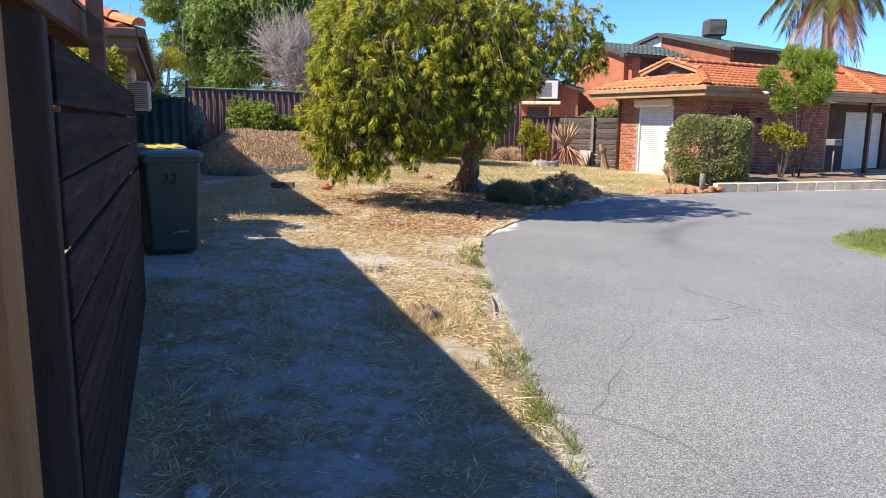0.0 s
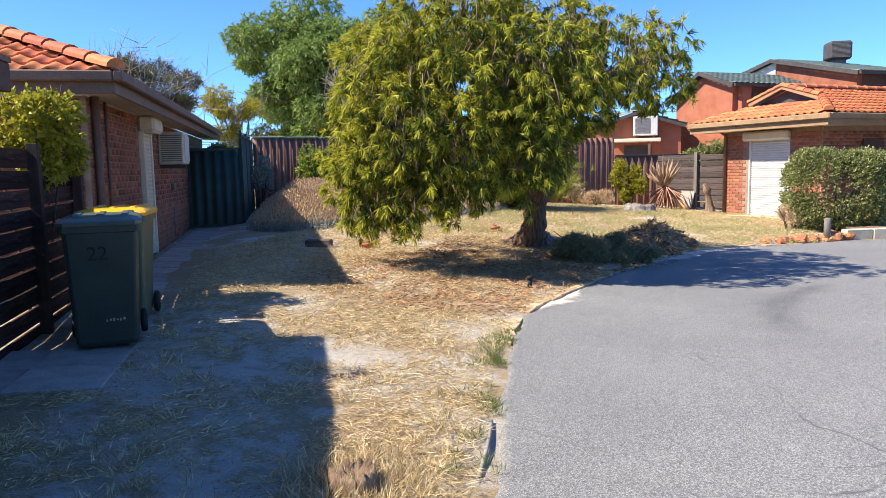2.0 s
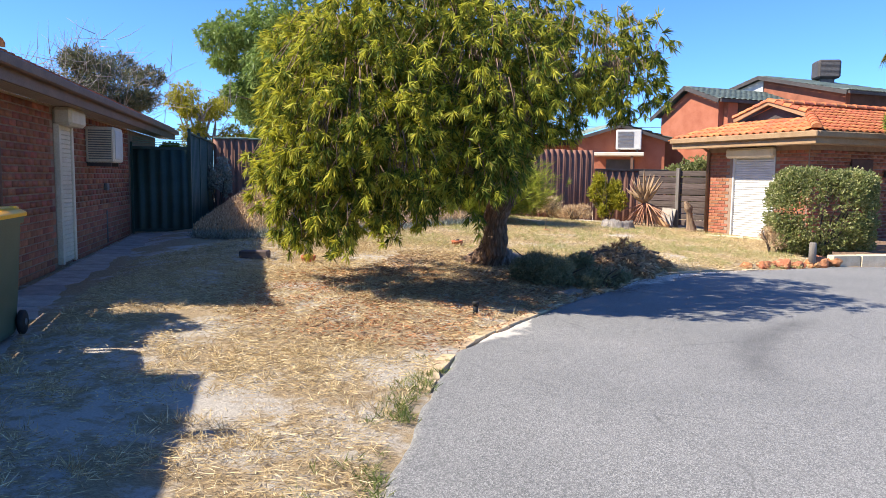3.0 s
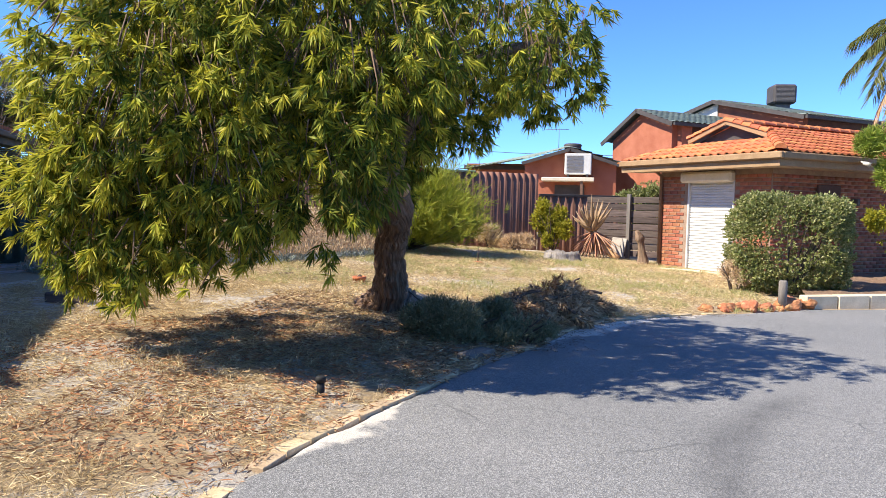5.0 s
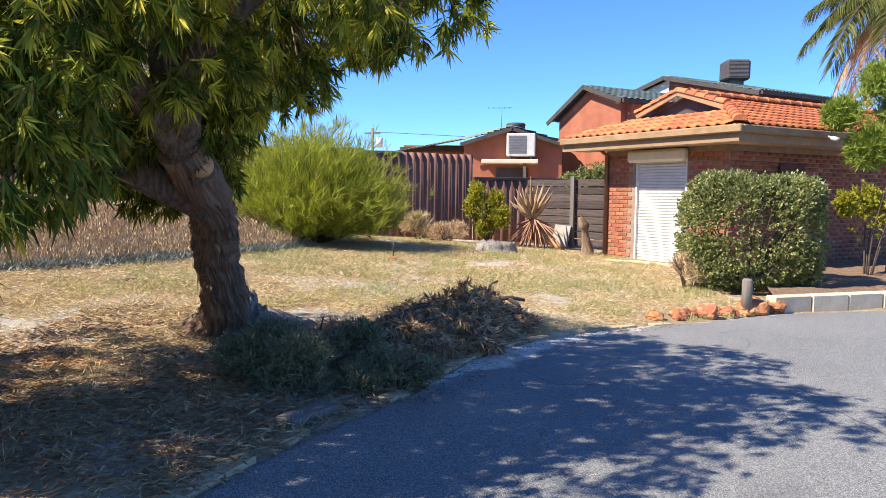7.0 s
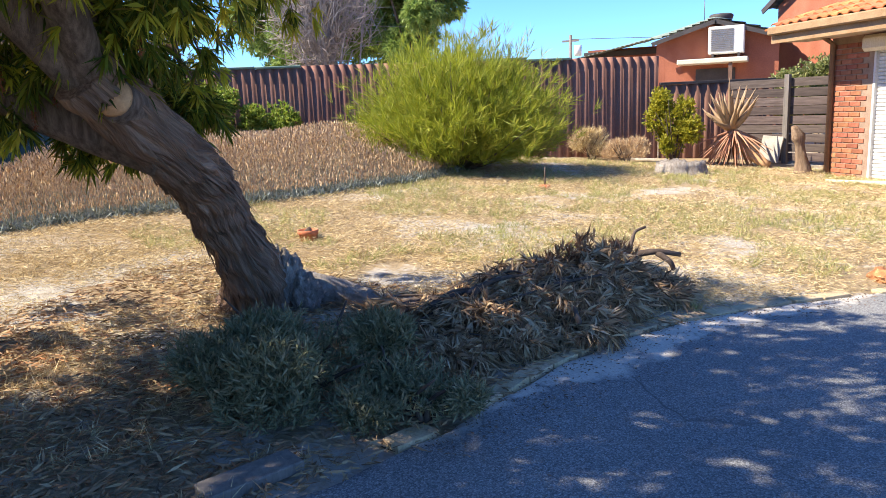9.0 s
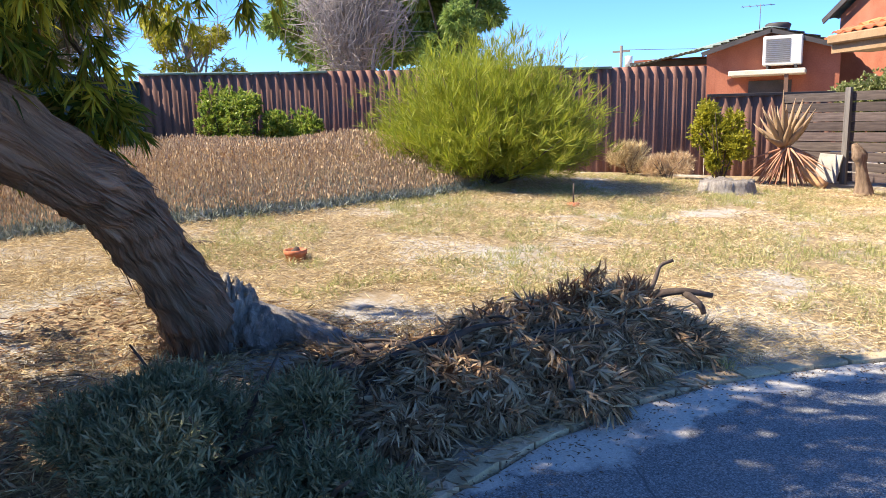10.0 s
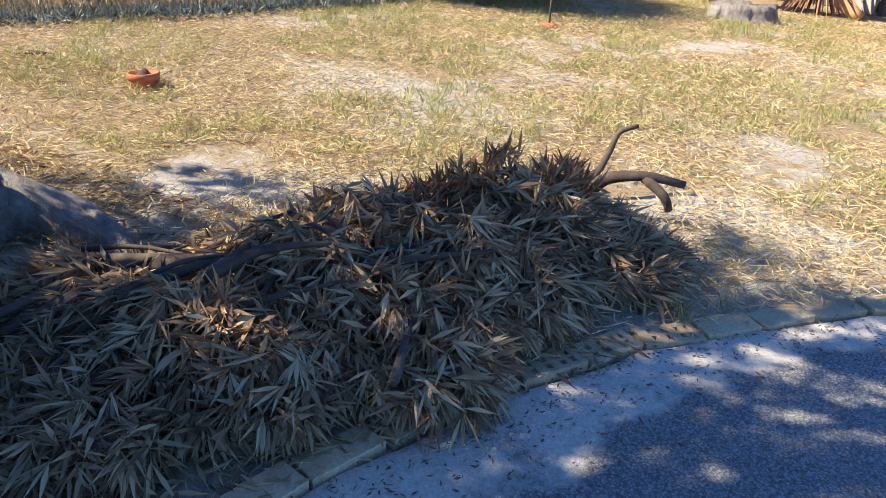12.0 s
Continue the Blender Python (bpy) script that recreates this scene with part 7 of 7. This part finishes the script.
foliage("dead_leaf_rest", (pts, unit(out)), 9, 0.04, 0.115, 0.0135, 0.45, M_DEADLEAF, pile, 33, 0.9, "dry grey-brown drooping leaves", "stuff", 0.36, 0.3)
pt_ = in_pile(620)
foliage("tan_leaf_rest", (pt_ + [0, 0, 0.025], unit(np.column_stack([pt_[:, :2] * 0.6 + rp2.normal(0, 0.5, (len(pt_), 2)), rp2.normal(-0.1, 0.3, len(pt_))]))), 8, 0.04, 0.11, 0.012, 0.4, M_TANLEAF, pile, 34, 0.9, "pale tan dry leaf fans", "stuff", 0.34, 0.3)
pr = in_pile(1900)
pr = pr[((pr[:, :2] @ ay) > -0.05) & (np.abs(pr[:, :2] @ ax - 0.68) < 0.42)]
foliage("rusty_leaf_rest", (pr + [0, 0, 0.08], unit(np.column_stack([rp2.normal(0, 0.6, (len(pr), 2)), np.full(len(pr), 0.6)]))), 8, 0.05, 0.105, 0.012, -0.2, M_RUSTLEAF, pile, 35, 0.9, "rust-brown dry leaves", "stuff", 0.42, 0.3)

# ---- ground cover ----
rg = np.random.default_rng(17)


def patchy(x, y, s, seed):
    return np.array([noise.fractal((a * s, b * s, seed), 1.0, 2.0, 3) for a, b in zip(x, y)])


def on_lawn(n, x0, x1, y0, y1, margin=0.1):
    x, y = rg.uniform(x0, x1, n), rg.uniform(y0, y1, n)
    u, v = x * 0.888 + y * 0.46, -x * 0.46 + y * 0.888
    ok = (x < kerb_x(y) - margin) & (u > 0.62) & ~((u < 1.45) & (v > 6.3) & (v < 15)) & ~((v > 1.5) & (v < 5.7) & (u < 1.02))
    ok &= ~((x < np.interp(y, LY, LX) - 0.1) & (y > 14.9))
    return x[ok], y[ok]


def lying(name, x, y, length, width, mat, label, lift=0.02, tilt=0.18):
    n = len(x)
    a = rg.uniform(0, 6.283, n)
    way = np.stack([np.cos(a), np.sin(a), rg.normal(0.05, tilt, n)], 1)
    base = np.stack([x, y, lie(x, y) + rg.uniform(0.004, lift, n)], 1)
    v, f = blades(base, way, length * rg.uniform(0.5, 1.4, n), width, 0.05, rg)
    return tagged(sheet(name, v, f, mat), label, name.replace("_", " "), "", "stuff")


x, y = on_lawn(300000, -4.6, 3.2, 1.0, 16.5)
k = patchy(x, y, 1.1, 2) + rg.normal(0, 0.16, len(x)) - 0.6 * np.clip((y - 10.8) / 1.5, 0, 1) * np.exp(-np.clip(kerb_x(y) - x, 0, 9) / 0.6) > -0.12
u, v = x * 0.888 + y * 0.46, -x * 0.46 + y * 0.888
k &= ~((u < 3.0) & (v > 2.5) & (v < 9.5) & (patchy(x, y, 2.4, 41) + rg.normal(0, 0.1, len(x)) < 0.02))
lying("dry_straw", x[k], y[k], 0.09, 0.0042, M_STRAW, "scattered dry golden straw lying over sandy soil", 0.035)
x, y = on_lawn(260000, -4.0, 5.2, 14.6, 25.5)
k = patchy(x, y, 0.8, 6) + rg.normal(0, 0.2, len(x)) > -0.25
lying("dry_lawn_grass", x[k], y[k], 0.075, 0.005, M_STRAW, "thin dry lawn grass over pale sand", 0.05, 0.35)

x, y = on_lawn(130000, -4.2, 3.0, 1.0, 12.0)
k = patchy(x, y, 2.1, 8) + rg.normal(0, 0.2, len(x)) > 0.05
lying("straw_chaff", x[k], y[k], 0.035, 0.0055, M_STRAW, "short broken straw chaff on the dry soil", 0.02, 0.3)


def tufts(name, x, y, per, length, width, mat, label, lean=0.45):
    n = len(x)
    b = np.repeat(np.stack([x, y, lie(x, y) - 0.005], 1), per, 0) + rg.normal(0, [0.022, 0.022, 0.0], (n * per, 3))
    way = rg.normal(0, lean, (n * per, 3))
    way[:, 2] = np.abs(way[:, 2]) * 0.4 + 0.75
    v, f = blades(b, way, length * rg.uniform(0.45, 1.3, n * per), width, rg.uniform(0, 0.6, n * per), rg)
    return tagged(sheet(name, v, f, mat), label, name.replace("_", " "), "", "stuff")


x, y = on_lawn(6500, -4.2, 3.0, 1.0, 16.0)
k = patchy(x, y, 1.4, 11) > 0.05
tufts("dry_grass_tufts", x[k], y[k], 16, 0.11, 0.0045, M_STRAW, "small tufts of dry golden grass", 0.7)
x, y = on_lawn(9000, -3.0, 5.0, 15.4, 25.5)
k = patchy(x, y, 0.7, 21) > -0.08 + 0.25 * np.clip((17.5 - y) / 2, 0, 1)
tufts("yellow_green_grass", x[k], y[k], 12, 0.11, 0.0055, M_LAWN, "patchy yellow-green lawn grass", 0.5)
yy = rg.uniform(2.5, 9.0, 420)
xx = kerb_x(yy) - np.abs(rg.normal(0.06, 0.13, 420))
k = patchy(xx, yy, 1.7, 31) > -0.05
tufts("edge_weeds", xx[k], yy[k], 12, 0.085, 0.005, M_WEED, "green weeds along the driveway edge", 0.6)
x, y = rg.normal(0.42, 0.19, 260), rg.normal(5.45, 0.16, 260)
tufts("straw_clump", x, y, 18, 0.13, 0.004, M_STRAW, "brown straw clump around the small stump", 0.8)
x, y = on_lawn(38000, -2.9, 2.0, 8.6, 14.6, 0.02)
k = ((x + 0.35) / 1.9) ** 2 + ((y - 11.3) / 2.1) ** 2 + rg.normal(0, 0.22, len(x)) < 1
k &= patchy(x, y, 2.2, 51) + rg.normal(0, 0.12, len(x)) > -0.12
lying("leaf_litter", x[k], y[k], 0.07, 0.010, M_RUSTLEAF, "rust-brown fallen leaves under the tree", 0.04, 0.25)
x, y = on_lawn(17000, -1.6, 3.0, 11.4, 15.2, 0.0)
lying("dead_leaf_litter", x, y, 0.085, 0.013, M_DEADLEAF, "grey-brown fallen leaves and debris under the tree", 0.03, 0.2)
yy = rg.uniform(13.0, 16.6, 1500)
xx = kerb_x(yy) + np.abs(rg.normal(0.02, 0.2, 1500))
lying("leaf_debris", xx, yy, 0.022, 0.007, M_BARKSTRIP, "dark crumbs of bark and leaf on drifted sand", 0.02, 0.1)
# green verge across the driveway
vx, vy = rg.normal(6.7, 0.8, 2400), rg.normal(9.9, 1.0, 2400)
k = ((vx - 6.75) / 1.6) ** 2 + ((vy - 9.9) / 1.7) ** 2 < 1
verge = thing("grass_verge", "small mown green grass island in the driveway", "grass")
tagged(verge, kind="structure")
vm = bmesh.new()
bmesh.ops.create_cone(vm, cap_ends=True, segments=40, radius1=1.72, radius2=1.62, depth=0.03, matrix=Matrix.Translation((6.75, 9.9, 0.015)))
part("verge_soil", vm, M_TURF, verge)
bb = np.repeat(np.stack([vx[k], vy[k], np.full(k.sum(), 0.025)], 1), 14, 0) + rg.normal(0, [0.05, 0.05, 0], (k.sum() * 14, 3))
v, f = blades(bb, rg.normal(0, 0.5, bb.shape) + [0, 0, 0.9], 0.075 * rg.uniform(0.5, 1.3, len(bb)), 0.006, 0.2, rg)
tagged(sheet("verge_grass", v, f, M_WEED, verge), kind="stuff")

# ---- bricks of the walls ----
brick_face(villa, END, LW, 0.02, VT - 0.02, [(LW - DB, LW - DA, -1, 2.14)], 290, "end_wall_bricks")
brick_face(villa, Matrix.Identity(4), FW, 0.02, VT - 0.02, [], 0, "front_wall_bricks")
brick_face(house, ME_E, 7.9, gl(WU, V0) - 0.05, ZT - 0.02, [(SA - V0, SA - V0 + 0.71, -1, 2.36)], 300, "side_wall_bricks")
brick_face(house, ME_S, WU - WB, gl(WU, V0) - 0.05, ZT - 0.02, [], 0, "end_wall_bricks")
